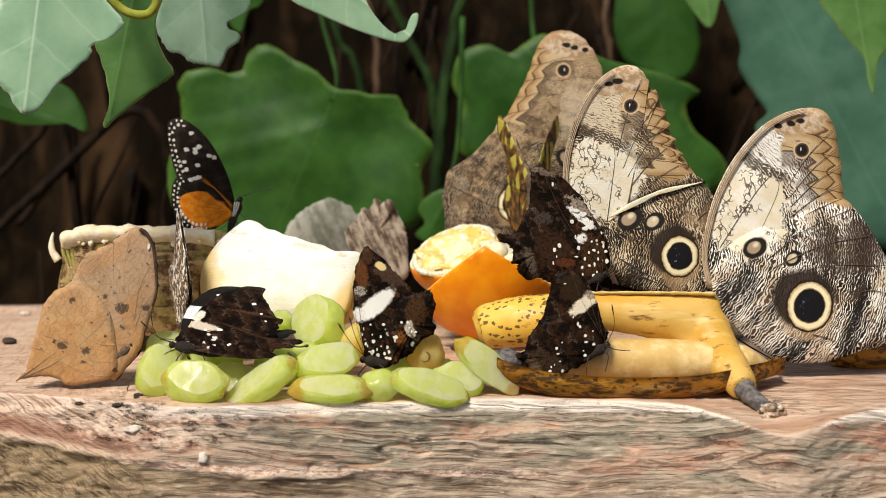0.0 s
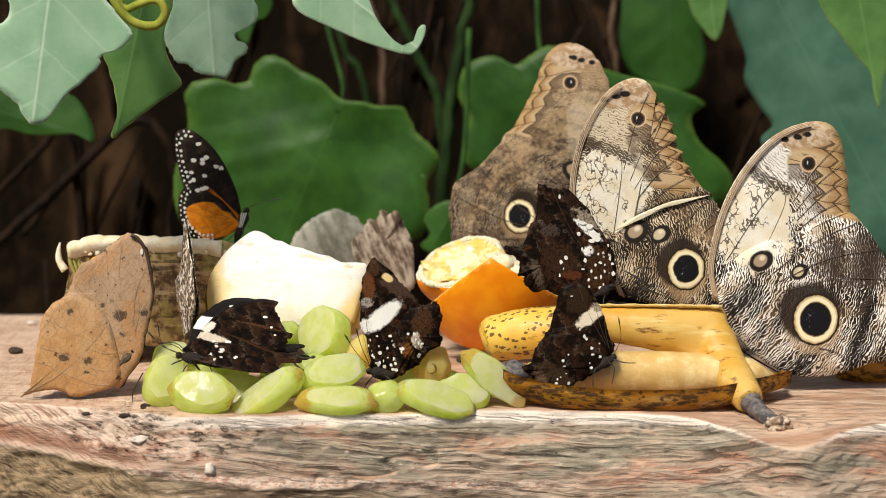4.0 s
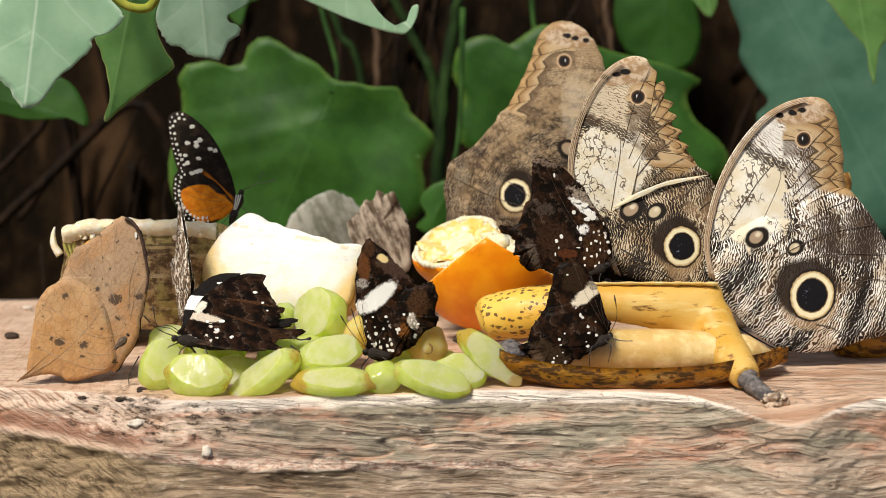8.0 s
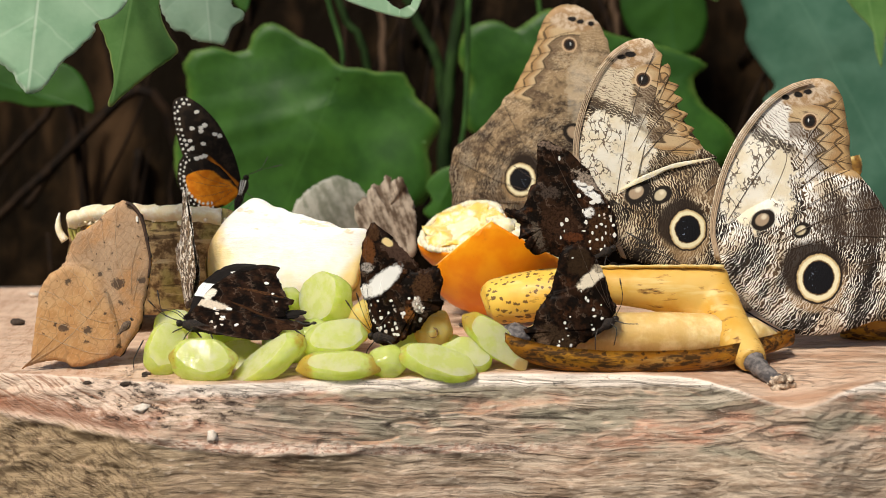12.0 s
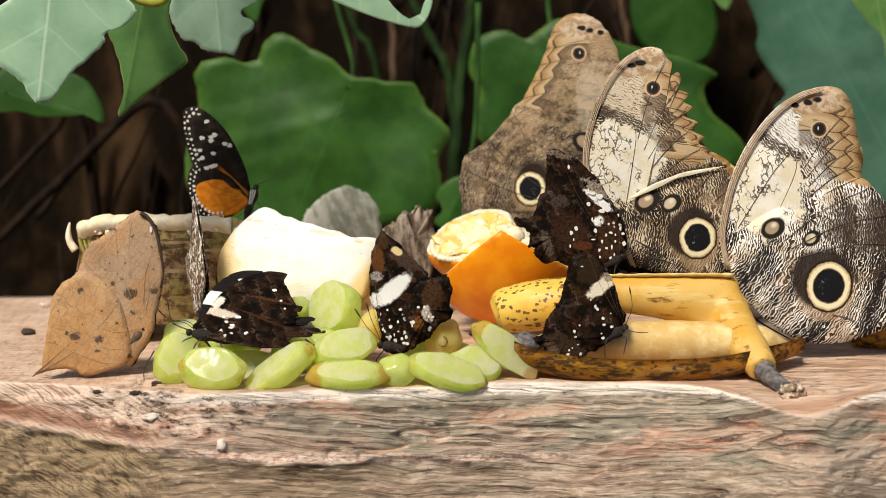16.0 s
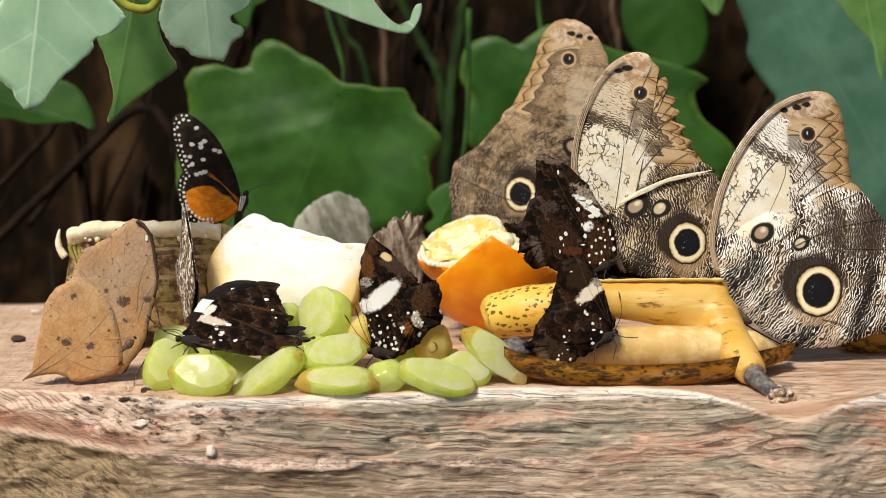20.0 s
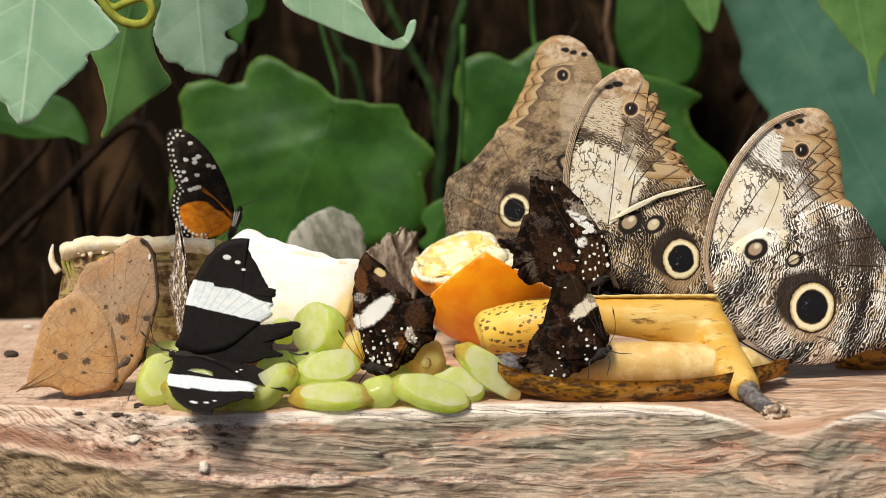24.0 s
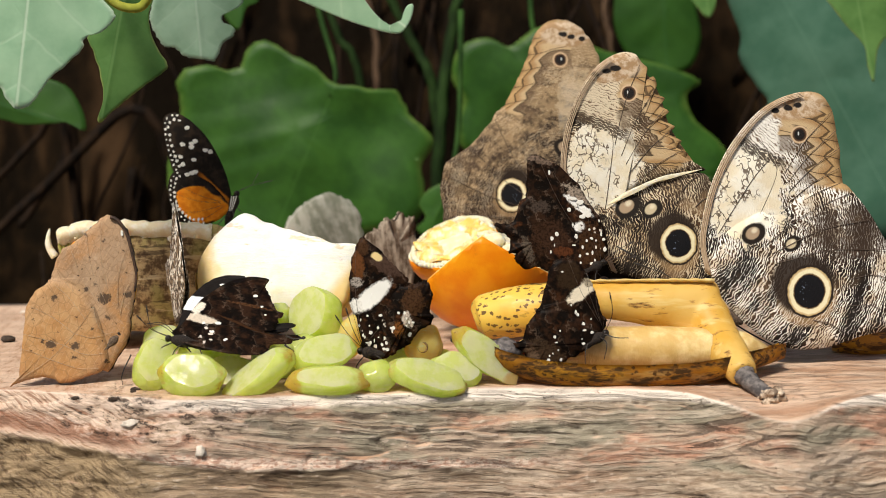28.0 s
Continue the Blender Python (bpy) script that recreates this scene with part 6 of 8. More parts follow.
wing("hindwing", [(0.4, 0.4), (5.4, 11.7), (15.9, 18.5), (27.4, 22.3), (37.0, 26.8), (45.0, 28.7), (49.6, 24.8), (54.5, 18.5), (58.6, 11.7), (62.7, 3.9), (65.3, -7.8), (65.6, -17.6), (59.4, -21.9), (51.7, -23.9), (44.0, -26.6), (36.3, -28.0), (27.5, -27.6), (18.7, -23.9), (11.2, -17.6), (5.2, -10.7), (1.6, -3.9)], [OWL_R], owl_r, 0.0, 1.6, 2,
     veins=rib_fan((6.6, 0.0), [(47.6, 25.2), (55.6, 16.5), (61.1, 5.8)], 0.04, 0.3) + rib_fan((6.6, 0.0), [(64.8, -5.9), (64.2, -18.6), (47.9, -25.5)], 0.04, 0.70), vein_r=0.12)
wing("forewing", [(-1.1, -1.0), (-2.5, 9.7), (-0.7, 21.4), (2.6, 31.4), (8.2, 41.8), (15.7, 51.0), (23.3, 56.4), (31.5, 58.7), (37.4, 57.7), (41.0, 53.1), (43.1, 44.5), (44.1, 34.9), (44.4, 24.3), (35.4, 11.7), (16.3, 0.0), (6.7, -3.9)], [OWL_R], owl_r, 0.0022, -0.5, 3)
wing("hindwing", [(0.4, 0.4), (5.4, 11.7), (27.4, 22.3), (44.3, 27.9), (53.6, 18.5), (61.7, 3.9), (64.5, -7.8), (64.8, -17.2), (51.7, -23.1), (36.2, -27.2), (27.5, -26.8), (11.1, -17.2), (1.6, -3.9)], [OWL_R], owl_r, 0.0026, -0.5, 4)
torso(owl_r, (-3.5, 1.5, -12), (12, 1.5, -19), 3.4, FUR)
for s in (0, 1):
    strand("antenna", [(-4, s, -11), (-14, -3 + s * 4, -2), (-26 - s * 5, -5 + s * 8, 3 + s * 5)], 0.14, 0.12, CHITIN, owl_r, club=0.4)
    strand("leg", [(-1, -1 + 3 * s, -13), (-4 - s * 3, -3 + 5 * s, -17), (-3 + s * 10, -4 + 5 * s, -27)], 0.4, 0.18, CHITIN, owl_r)
    strand("leg", [(4, -1 + 3 * s, -15), (8 + s * 4, -2 + 5 * s, -21), (8 + s * 18, -3 + 5 * s, -29)], 0.4, 0.18, CHITIN, owl_r)

# owl butterfly with a torn fore wing
owl_m = thing("owl_butterfly", (0.0593, 0.0520, 0.0306), "owl butterfly with a torn and notched fore wing margin", "butterfly", group=SWARM)
OWL_M = owl_mat("torn_owl_wing", (-16.0, 14.0), (23.9, 9.4, 6.7), (6.5, 22.6, 3.2), (14.8, 21.6, 2.6),
                (20.8, 56.6, -1.5, 37.5, 12.5, 14.5, 8.3, 61.8, 0.5, 71.8), 1, 0.08, 1.0, deep=14.0, low=40.0, pale_lines=(0.78, 0.66, 0.48), band=(-8.4, 54.3, 7.4, 46.7), warm=0.55, bright=-0.06)
owl_m_fore = wing("forewing", [(0.6, -1.0), (-4.5, 12.0), (-10.6, 23.0), (-15.8, 33.9), (-15.7, 42.8), (-13.2, 53.3), (-8.9, 63.1), (-3.9, 70.2), (1.8, 74.5), (7.1, 76.1), (11.1, 75.1), (12.7, 72.6), (15.1, 70.0), (11.1, 69.4), (8.8, 66.3), (12.8, 65.1), (16.9, 67.3), (18.1, 63.9), (16.6, 61.6), (20.9, 59.6), (18.6, 57.2), (22.2, 54.9), (19.2, 52.1), (24.0, 49.8), (22.1, 47.0), (26.3, 44.6), (24.3, 42.2), (28.3, 40.3), (27.4, 37.9), (31.5, 36.1), (34.0, 33.9), (23.1, 32.7), (13.2, 30.0), (5.3, 26.8), (-0.6, 23.2), (0.5, 12.0)], [OWL_M], owl_m, 0.0006, 0.8, 5, k=3,
     veins=rib_fan((-4.6, 22.0), [(12.3, 71.4), (17.1, 62.6), (20.4, 55.7), (22.9, 48.8), (26.5, 41.5), (30.0, 35.9)], 0.02, 0.45) + [[(-1.0, 21.6), (1.2, 35.9), (2.3, 45.8), (0.1, 52.7)]], vein_r=0.10)
for i, m in enumerate((VEIN_TAN, COSTA, VEIN_TAN, COSTA)):
    strand("costa", [(a + i * 0.5, -0.35, b - i * 0.3) for a, b in [(0.8, 0.0), (-4.1, 12.0), (-10.2, 23.0), (-15.4, 33.9), (-15.5, 42.8), (-13.0, 53.3), (-8.7, 63.1), (-3.7, 70.0), (1.8, 74.3)]], 0.30, 0.14, m, owl_m_fore)
wing("hindwing", [(-0.4, 4.0), (-2.1, 14.0), (-1.0, 22.4), (5.3, 26.4), (13.2, 29.6), (23.1, 32.3), (32.0, 33.9), (35.4, 30.9), (38.1, 24.0), (38.8, 14.0), (37.8, 4.0), (36.0, -4.0), (23.6, -4.4), (11.6, -3.0), (3.6, -1.0)], [OWL_M], owl_m, 0.0002, 1.2, 7,
     veins=rib_fan((2.5, 6.0), [(31.0, 32.9), (36.7, 26.0), (38.5, 14.0), (37.1, 0.0)], 0.02, 0.8))
wing("torn_edge", [(-0.9, 22.8), (5.7, 27.3), (13.9, 30.8), (20.0, 32.8), (27.6, 33.9), (33.5, 34.6), (27.8, 33.4), (20.0, 31.9), (13.9, 29.6), (6.8, 25.8)], [PITH], owl_m_fore, -0.0012, 0.3, 8, k=3, rings=3, label="pale folded lower edge of the fore wing")
wing("forewing", [(1.2, -1.0), (-3.7, 12.0), (-9.8, 23.0), (-14.8, 33.9), (-14.9, 42.8), (-12.4, 52.7), (-8.1, 62.4), (-3.3, 69.4), (2.0, 73.7), (7.1, 75.1), (10.7, 73.9), (12.7, 69.4), (15.7, 65.5), (18.4, 59.6), (20.8, 51.7), (23.9, 45.8), (33.0, 32.3), (28.1, 30.9), (5.3, 24.0), (0.5, 12.0)], [OWL_M], owl_m, 0.0024, -0.5, 9)
wing("hindwing", [(-0.4, 4.0), (-1.0, 22.4), (13.2, 29.6), (32.0, 33.3), (37.5, 24.0), (38.3, 14.0), (35.5, -3.2), (23.6, -3.8), (3.6, -0.4)], [OWL_M], owl_m, 0.0028, -0.5, 10)
torso(owl_m, (-2, 1.5, -4), (14, 1.5, -12), 3.2, FUR)
for s in (0, 1):
    strand("antenna", [(-3, s, -2), (-9, -4 + s * 8, 4), (-13 - s * 5, -6 + s * 14, 14)], 0.14, 0.12, CHITIN, owl_m, club=0.4)
    strand("leg", [(1, -1 + 3 * s, -5), (-4 - s * 3, -3 + 5 * s, -9), (-5 + s * 8, -4 + 5 * s, -17)], 0.4, 0.18, CHITIN, owl_m)
    strand("leg", [(6, -1 + 3 * s, -7), (12 + s * 4, -2 + 5 * s, -11), (10 + s * 8, -3 + 5 * s, -18)], 0.4, 0.18, CHITIN, owl_m)

# owl butterfly behind the orange; its two pairs of wings can spread
owl_b = thing("owl_butterfly", (0.0454, 0.1300, 0.0410), "owl butterfly in the shade behind the orange, head turned away", "butterfly", group=SWARM)
# the shade behind the orange is mixed into these wing colours
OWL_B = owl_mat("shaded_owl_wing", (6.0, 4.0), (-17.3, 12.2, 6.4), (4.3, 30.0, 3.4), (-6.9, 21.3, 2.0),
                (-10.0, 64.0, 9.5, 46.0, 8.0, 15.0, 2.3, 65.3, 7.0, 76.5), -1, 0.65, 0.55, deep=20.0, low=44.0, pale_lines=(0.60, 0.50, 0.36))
for side in (0, 1):
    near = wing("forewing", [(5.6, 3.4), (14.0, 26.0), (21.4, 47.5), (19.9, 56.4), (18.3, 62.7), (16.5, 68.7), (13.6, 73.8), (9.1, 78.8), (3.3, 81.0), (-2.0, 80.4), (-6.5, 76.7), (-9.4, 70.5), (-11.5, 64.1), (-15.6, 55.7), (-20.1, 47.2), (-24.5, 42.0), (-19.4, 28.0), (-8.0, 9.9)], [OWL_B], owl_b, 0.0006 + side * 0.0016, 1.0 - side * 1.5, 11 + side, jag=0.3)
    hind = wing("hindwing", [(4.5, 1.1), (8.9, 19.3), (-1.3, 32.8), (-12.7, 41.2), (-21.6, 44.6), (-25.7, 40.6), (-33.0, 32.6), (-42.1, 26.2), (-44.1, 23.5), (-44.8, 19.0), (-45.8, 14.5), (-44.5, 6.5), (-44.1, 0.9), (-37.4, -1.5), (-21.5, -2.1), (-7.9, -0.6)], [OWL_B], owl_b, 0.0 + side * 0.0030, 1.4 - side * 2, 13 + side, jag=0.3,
                veins=rib_fan((-0.0, 3.4), [(-23.9, 42.3), (-34.0, 31.8), (-43.5, 20.4), (-44.6, 6.8), (-30.6, -1.0)], 0.04) if side == 0 else ())
    owl_b["wing%d" % side], owl_b["hind%d" % side] = near.name, hind.name
torso(owl_b, (6, 1.5, 2), (-8, 1.5, -10), 3.2, FUR)
for s in (0, 1):
    strand("leg", [(2, -1 + 3 * s, -5), (6 + s * 3, -3 + 5 * s, -14), (4 + s * 8, -4 + 5 * s, -41)], 0.4, 0.18, CHITIN, owl_b)
    strand("leg", [(-4, -1 + 3 * s, -7), (-8 - s * 4, -2 + 5 * s, -16), (-6 - s * 8, -3 + 5 * s, -41)], 0.4, 0.18, CHITIN, owl_b)

# dead-leaf butterfly
LEAFWING = leafwing_mat()
leaf_bf = thing("leaf_butterfly", (-0.0986, 0.0200, 0.0135), "brown butterfly with closed wings like a dead spotted leaf", "butterfly", group=SWARM)
LV = [[(-42.3, -12.6), (-31.1, -6.0), (-22.3, 2.0), (-15.3, 10.8)], [(-22, 2), (-16, 0.5), (-9, 2)], [(-15.3, 10.8), (-14, 4), (-10, 0)], [(-31, -6), (-22, -9.5), (-15, -10)], [(-26, -1.5), (-33, 1), (-39, 3)], [(-22, 2), (-29, 8), (-36, 12)], [(-18, 6.5), (-23, 14), (-28, 19)], [(-31, -6), (-37, -3), (-40.5, -2)], [(-26, -1.5), (-19, -5), (-12.5, -5)]]
DARK_EDGE = plain_mat("dark_wing_edge", (0.03, 0.016, 0.01), (0.09, 0.045, 0.025), 0.6, 0.8)
AMBER_TOP = amber_top_mat()
for side in (0, 1):
    fore = wing("forewing", [(-8.8, 40.8), (-5.0, 38.6), (-2.2, 34.1), (-0.8, 26.3), (-0.2, 20.5), (-1.5, 13.6), (-3.5, 5.8), (-4.7, -1.1), (-8.8, -7.0), (-13.8, -10.9), (-22.0, 8.9), (-29.6, 18.8), (-29.2, 20.7), (-27.3, 24.6), (-24.7, 30.0), (-22.2, 31.4), (-18.2, 33.8), (-13.3, 37.7)], [LEAFWING, AMBER_TOP] if side == 0 else [AMBER_TOP, LEAFWING], leaf_bf, 0.0006 + side * 0.0016, 0.8 - side, 21 + side, two=True,
                veins=rib_fan((-9.0, 2.0), [(-10.6, 39.0), (-16.1, 34.7), (-21.6, 31.0), (-27.0, 24.7), (-3.0, 30.0), (-1.6, 20.0)], 0.04, 0.3), vein_mat=VEIN_TAN, vein_r=0.05, jag=0.3, rows=[(-4.1, 34.6, 0.6, 1.1)] if side == 0 else ())
    hind = wing("hindwing", [(-30.1, 19.3), (-27.4, 20.7), (-22.6, 18.9), (-17.9, 14.7), (-14.2, 8.8), (-12.5, 0.9), (-11.7, -6.0), (-13.8, -10.9), (-18.8, -12.4), (-22.7, -13.8), (-27.6, -14.3), (-32.9, -11.9), (-38.4, -12.7), (-42.8, -13.8), (-45.3, -14.6), (-43.8, -13.1), (-42.3, -12.6), (-41.7, -9.7), (-40.5, -2.8), (-38.7, 6.1), (-37.5, 12.0), (-34.4, 16.9)], [LEAFWING, AMBER_TOP] if side == 0 else [AMBER_TOP, LEAFWING], leaf_bf, 0.0 + side * 0.0028, 1.0 - side * 1.2, 23 + side, two=True, jag=0.25,
                veins=LV if side == 0 else (), vein_mat=VEIN_TAN, vein_r=0.055)
    leaf_bf["wing%d" % side], leaf_bf["hind%d" % side] = fore.name, hind.name
strand("wing_edge", [(a, -0.3, b) for a, b in [(-7.4, 40.2), (-5.0, 38.8), (-2.4, 34.3), (-0.9, 26.3), (-0.3, 20.5), (-1.2, 15.0)]], 0.7, 0.4, DARK_EDGE, leaf_bf, "dark scorched-looking outer edge")
torso(leaf_bf, (-7.5, 1.2, 1), (-16, 1.2, -7), 1.5, FUR)
for s in (0, 1):
    strand("antenna", [(2, s, 4), (8, -2 + s * 4, 3), (15, -3 + s * 8, -4 - s * 3)], 0.13, 0.12, CHITIN, leaf_bf, club=0.35)
strand("leg", [(-4, 0, -6), (-7, -2, -12), (-7, -3, -15.5)], 0.25, 0.14, CHITIN, leaf_bf)
strand("leg", [(-1, 0, -4), (0, -3, -9), (1.5, -4, -15.5)], 0.25, 0.14, CHITIN, leaf_bf)
strand("leg", [(-1, 1, -4), (4, -3, -7.5), (5.5, -4, -8.5), (6, -4, -16)], 0.25, 0.14, CHITIN, leaf_bf)

# dark butterflies
def dark_butterfly(at, label, mat, fore, hind, body, legs, ants, seed=30, dots=()):
    ob = thing("dark_butterfly", at, label, "butterfly", group=SWARM)
    rnd = random.Random(seed)
    dots = [(a, b, r * rnd.uniform(0.45, 1.5), r * rnd.uniform(0.5, 1.7)) for a, b, r in dots]
    for side in (0, 1):
        wing("forewing", fore, [mat], ob, 0.0005 + side * 0.0014, 0.7 - side, seed + side, k=4, jag=0.35, veins=rib_fan((0, 0), fore[1:10:2], 0.03) if side == 0 else (), vein_r=0.05)
        wing("hindwing", hind, [mat], ob, 0.0 + side * 0.0023, 0.9 - side * 1.2, seed + 2 + side, k=4, jag=0.5, rows=dots if side == 0 else ())
    torso(ob, *body, FUR_DARK)
    for l in legs:
        strand("leg", l, 0.22, 0.13, CHITIN, ob)
    for l in ants:
        strand("antenna", l, 0.12, 0.10, CHITIN, ob, club=0.3)
    return ob


DUSK_B = dusk_mat("banded_dark_wing", [(-0.8, 27.1, 2.2, 4.8, 0, (0.12, 0.045, 0.015), 0.9), (0.9, 33.9, 1.7, 3.0, 0, (0.062, 0.029, 0.013), 1.2), (8.5, 27.6, 5.6, 2.6, -35, (0.07, 0.04, 0.028), 1.0), (17.1, 15.3, 3.7, 4.8, 0, (0.062, 0.029, 0.013), 1.3), (12.0, 6.4, 1.7, 2.6, 0, (0.2, 0.075, 0.02), 1.4), (3.6, 17.4, 7.8, 2.9, 40, (0.86, 0.84, 0.8), 0.42), (-1.6, 14.2, 2.0, 2.4, 30, (0.84, 0.81, 0.76), 0.7), (-1.5, 22.1, 1.9, 1.7, 0, (0.4, 0.35, 0.31), 1.4), (5.4, 30.4, 2.0, 1.3, -30, (0.72, 0.55, 0.26), 0.5), (15.2, 9.3, 1.5, 3.0, 20, (0.62, 0.52, 0.44), 1.2)], (2.5, 5.0, 5.0), 0.3, 0.10)
dark_butterfly((-0.0261, 0.0170, 0.0097), "dark brown butterfly with a white band across closed wings", DUSK_B,
               [(0.8, 37.0), (-1.5, 33.3), (-3.1, 28.6), (-3.7, 21.1), (-3.5, 13.6), (-1.5, 9.8), (-0.3, 2.2), (0.6, -2.5), (6.2, -3.9), (9.2, 9.7), (15.3, 20.9), (14.1, 24.2), (10.7, 27.4), (8.5, 30.0), (6.7, 32.3), (3.4, 34.6)],
               [(6.2, -3.9), (8.1, -3.2), (11.9, -0.9), (15.7, 1.7), (18.9, 5.4), (22.7, 7.7), (23.8, 10.3), (22.5, 12.4), (23.5, 16.7), (22.6, 19.9), (21.9, 22.2), (19.6, 21.7), (16.8, 20.9), (14.9, 21.0), (11.2, 19.1), (8.3, 13.5), (4.4, 2.2)],
               ((-0.5, 1, -1), (9, 1, -2.5), 2.0), [[(4, 0, -2), (9, -2, -5), (14, -3, -8)], [(1, 0, -2), (-2, -2, -6), (0, -3, -9)]],
               [[(0, 0, 0), (-3, -1, 7), (-5, -2, 14)], [(0, 1, 0), (-5, 2, 5), (-9, 3, 11)]], seed=30,
               dots=[(a, b, 0.45) for a, b in [(2.0, 10.9), (-0.3, 9.5), (2.6, 7.5), (5.4, 6.9), (6.4, 11.0), (2.9, 5.3), (5.5, 3.7), (7.5, 3.4), (8.1, 1.8), (8.4, -0.4), (1.6, 1.9), (4.1, 2.5), (6.6, 1.2), (12.3, 11.8), (14.3, 11.8), (14.8, 9.9), (15.7, 8.7), (17.0, 8.5), (14.8, 7.4), (10.1, 5.6), (0.4, 4.4), (-0.8, 7.6), (1.0, 3.8), (2.8, 1.9), (7.2, -0.2)]])
DUSK_C = dusk_mat("spotted_dark_wing", [(-17.8, 10.3, 6.2, 5.8, 0, (0.042, 0.02, 0.011), 1.4), (-12.9, 5.2, 3.3, 1.6, 0, (0.09, 0.03, 0.012), 1.1), (-8.0, 24.4, 5.0, 2.2, -40, (0.34, 0.27, 0.21), 1.8), (-7.1, 20.7, 5.8, 1.4, -38, (0.86, 0.84, 0.8), 0.8), (-7.1, 13.5, 1.9, 1.9, 0, (0.86, 0.84, 0.8), 0.7), (-20.2, 36.4, 4.7, 1.2, -15, (0.16, 0.11, 0.08), 1.8), (-3.2, 7.2, 4.3, 7.8, 0, (0.062, 0.029, 0.013), 1.6), (-20.6, 20.7, 3.9, 1.9, 0, (0.06, 0.042, 0.032), 1.6), (-24.6, 5.5, 1.7, 4.7, 20, (0.1, 0.075, 0.055), 1.4)], (0.5, 8.0, 5.5), 0.25, 0.08)
dark_butterfly((0.0549, 0.0400, 0.0337), "blackish butterfly with white-spotted closed wings and a tailed hind wing", DUSK_C,
               [(-24.1, 37.6), (-21.5, 38.1), (-14.8, 34.6), (-10.0, 30.7), (-7.1, 27.7), (-5.1, 23.8), (-1.6, 18.9), (0.7, 15.0), (2.2, 9.1), (2.6, 4.3), (0.7, 0.9), (-3.2, -2.5), (-12.9, 5.4), (-22.6, 17.2), (-25.3, 23.1), (-24.9, 26.9), (-24.9, 34.7)],
               [(-0.3, 0.4), (-3.2, -2.9), (-9.0, -2.9), (-17.8, -1.6), (-21.7, -0.0), (-25.6, -0.7), (-27.5, 0.6), (-29.3, 2.6), (-28.9, 4.6), (-31.0, 5.0), (-30.4, 7.1), (-31.2, 9.9), (-33.3, 12.4), (-35.6, 13.8), (-35.6, 14.8), (-32.7, 14.6), (-29.4, 16.1), (-26.5, 22.7), (-21.6, 24.6), (-12.9, 22.5), (-5.1, 13.1)],
               ((1, 1, 1), (-9, 1, -3.5), 2.0), [[(-1, 0, -1), (-2, -2, -4), (-1, -3, -7)], [(-5, 0, -2), (-4, -2, -6), (-6, -3, -9)]],
               [[(1, 0, 1), (6, -2, 3), (13, -3, 3)], [(1, 1, 1), (6, 2, 5), (12, 3, 8)]], seed=36,
               dots=[(a, b, 0.52) for a, b in [(-17.3, 32.2), (-14.9, 11.1), (-16.6, 9.6), (-15.8, 7.3), (-17.0, 5.1), (-4.7, 8.7), (-7.0, 3.6), (-8.3, 10.3), (-6.1, 6.5), (-3.0, 9.5), (-1.5, 8.7), (1.1, 9.1), (-1.5, 6.4), (-2.7, 4.5), (-1.9, 1.9), (0.3, 10.9), (-9.4, 14.1), (-3.8, 12.5), (-0.4, 15.5), (1.5, 5.7), (-3.1, 0.8), (-6.8, 1.2), (-4.5, 4.2), (-9.1, 7.3)]] + [(a, b, 1.1) for a, b in [(-10.6, 19.4), (-8.3, 20.8), (-5.7, 19.3), (-4.5, 17.8), (-6.8, 22.0), (-7.2, 13.3), (-9.4, 23.1), (-6.0, 17.0)]])
DUSK_D = dusk_mat("dark_wing_pale_patch", [(-17.9, -7.1, 6.3, 3.3, -30, (0.05, 0.03, 0.017), 1.2), (-10.9, 18.1, 4.0, 4.8, 0, (0.032, 0.018, 0.009), 1.0), (-6.5, 13.1, 5.9, 2.2, 38, (0.78, 0.68, 0.52), 0.6), (-4.3, 15.8, 1.8, 1.5, 0, (0.42, 0.35, 0.25), 1.2), (-22.9, -8.5, 1.7, 4.0, 25, (0.12, 0.075, 0.045), 1.3)], (-3.0, 3.0, 1.5), 0.15, 0.03)
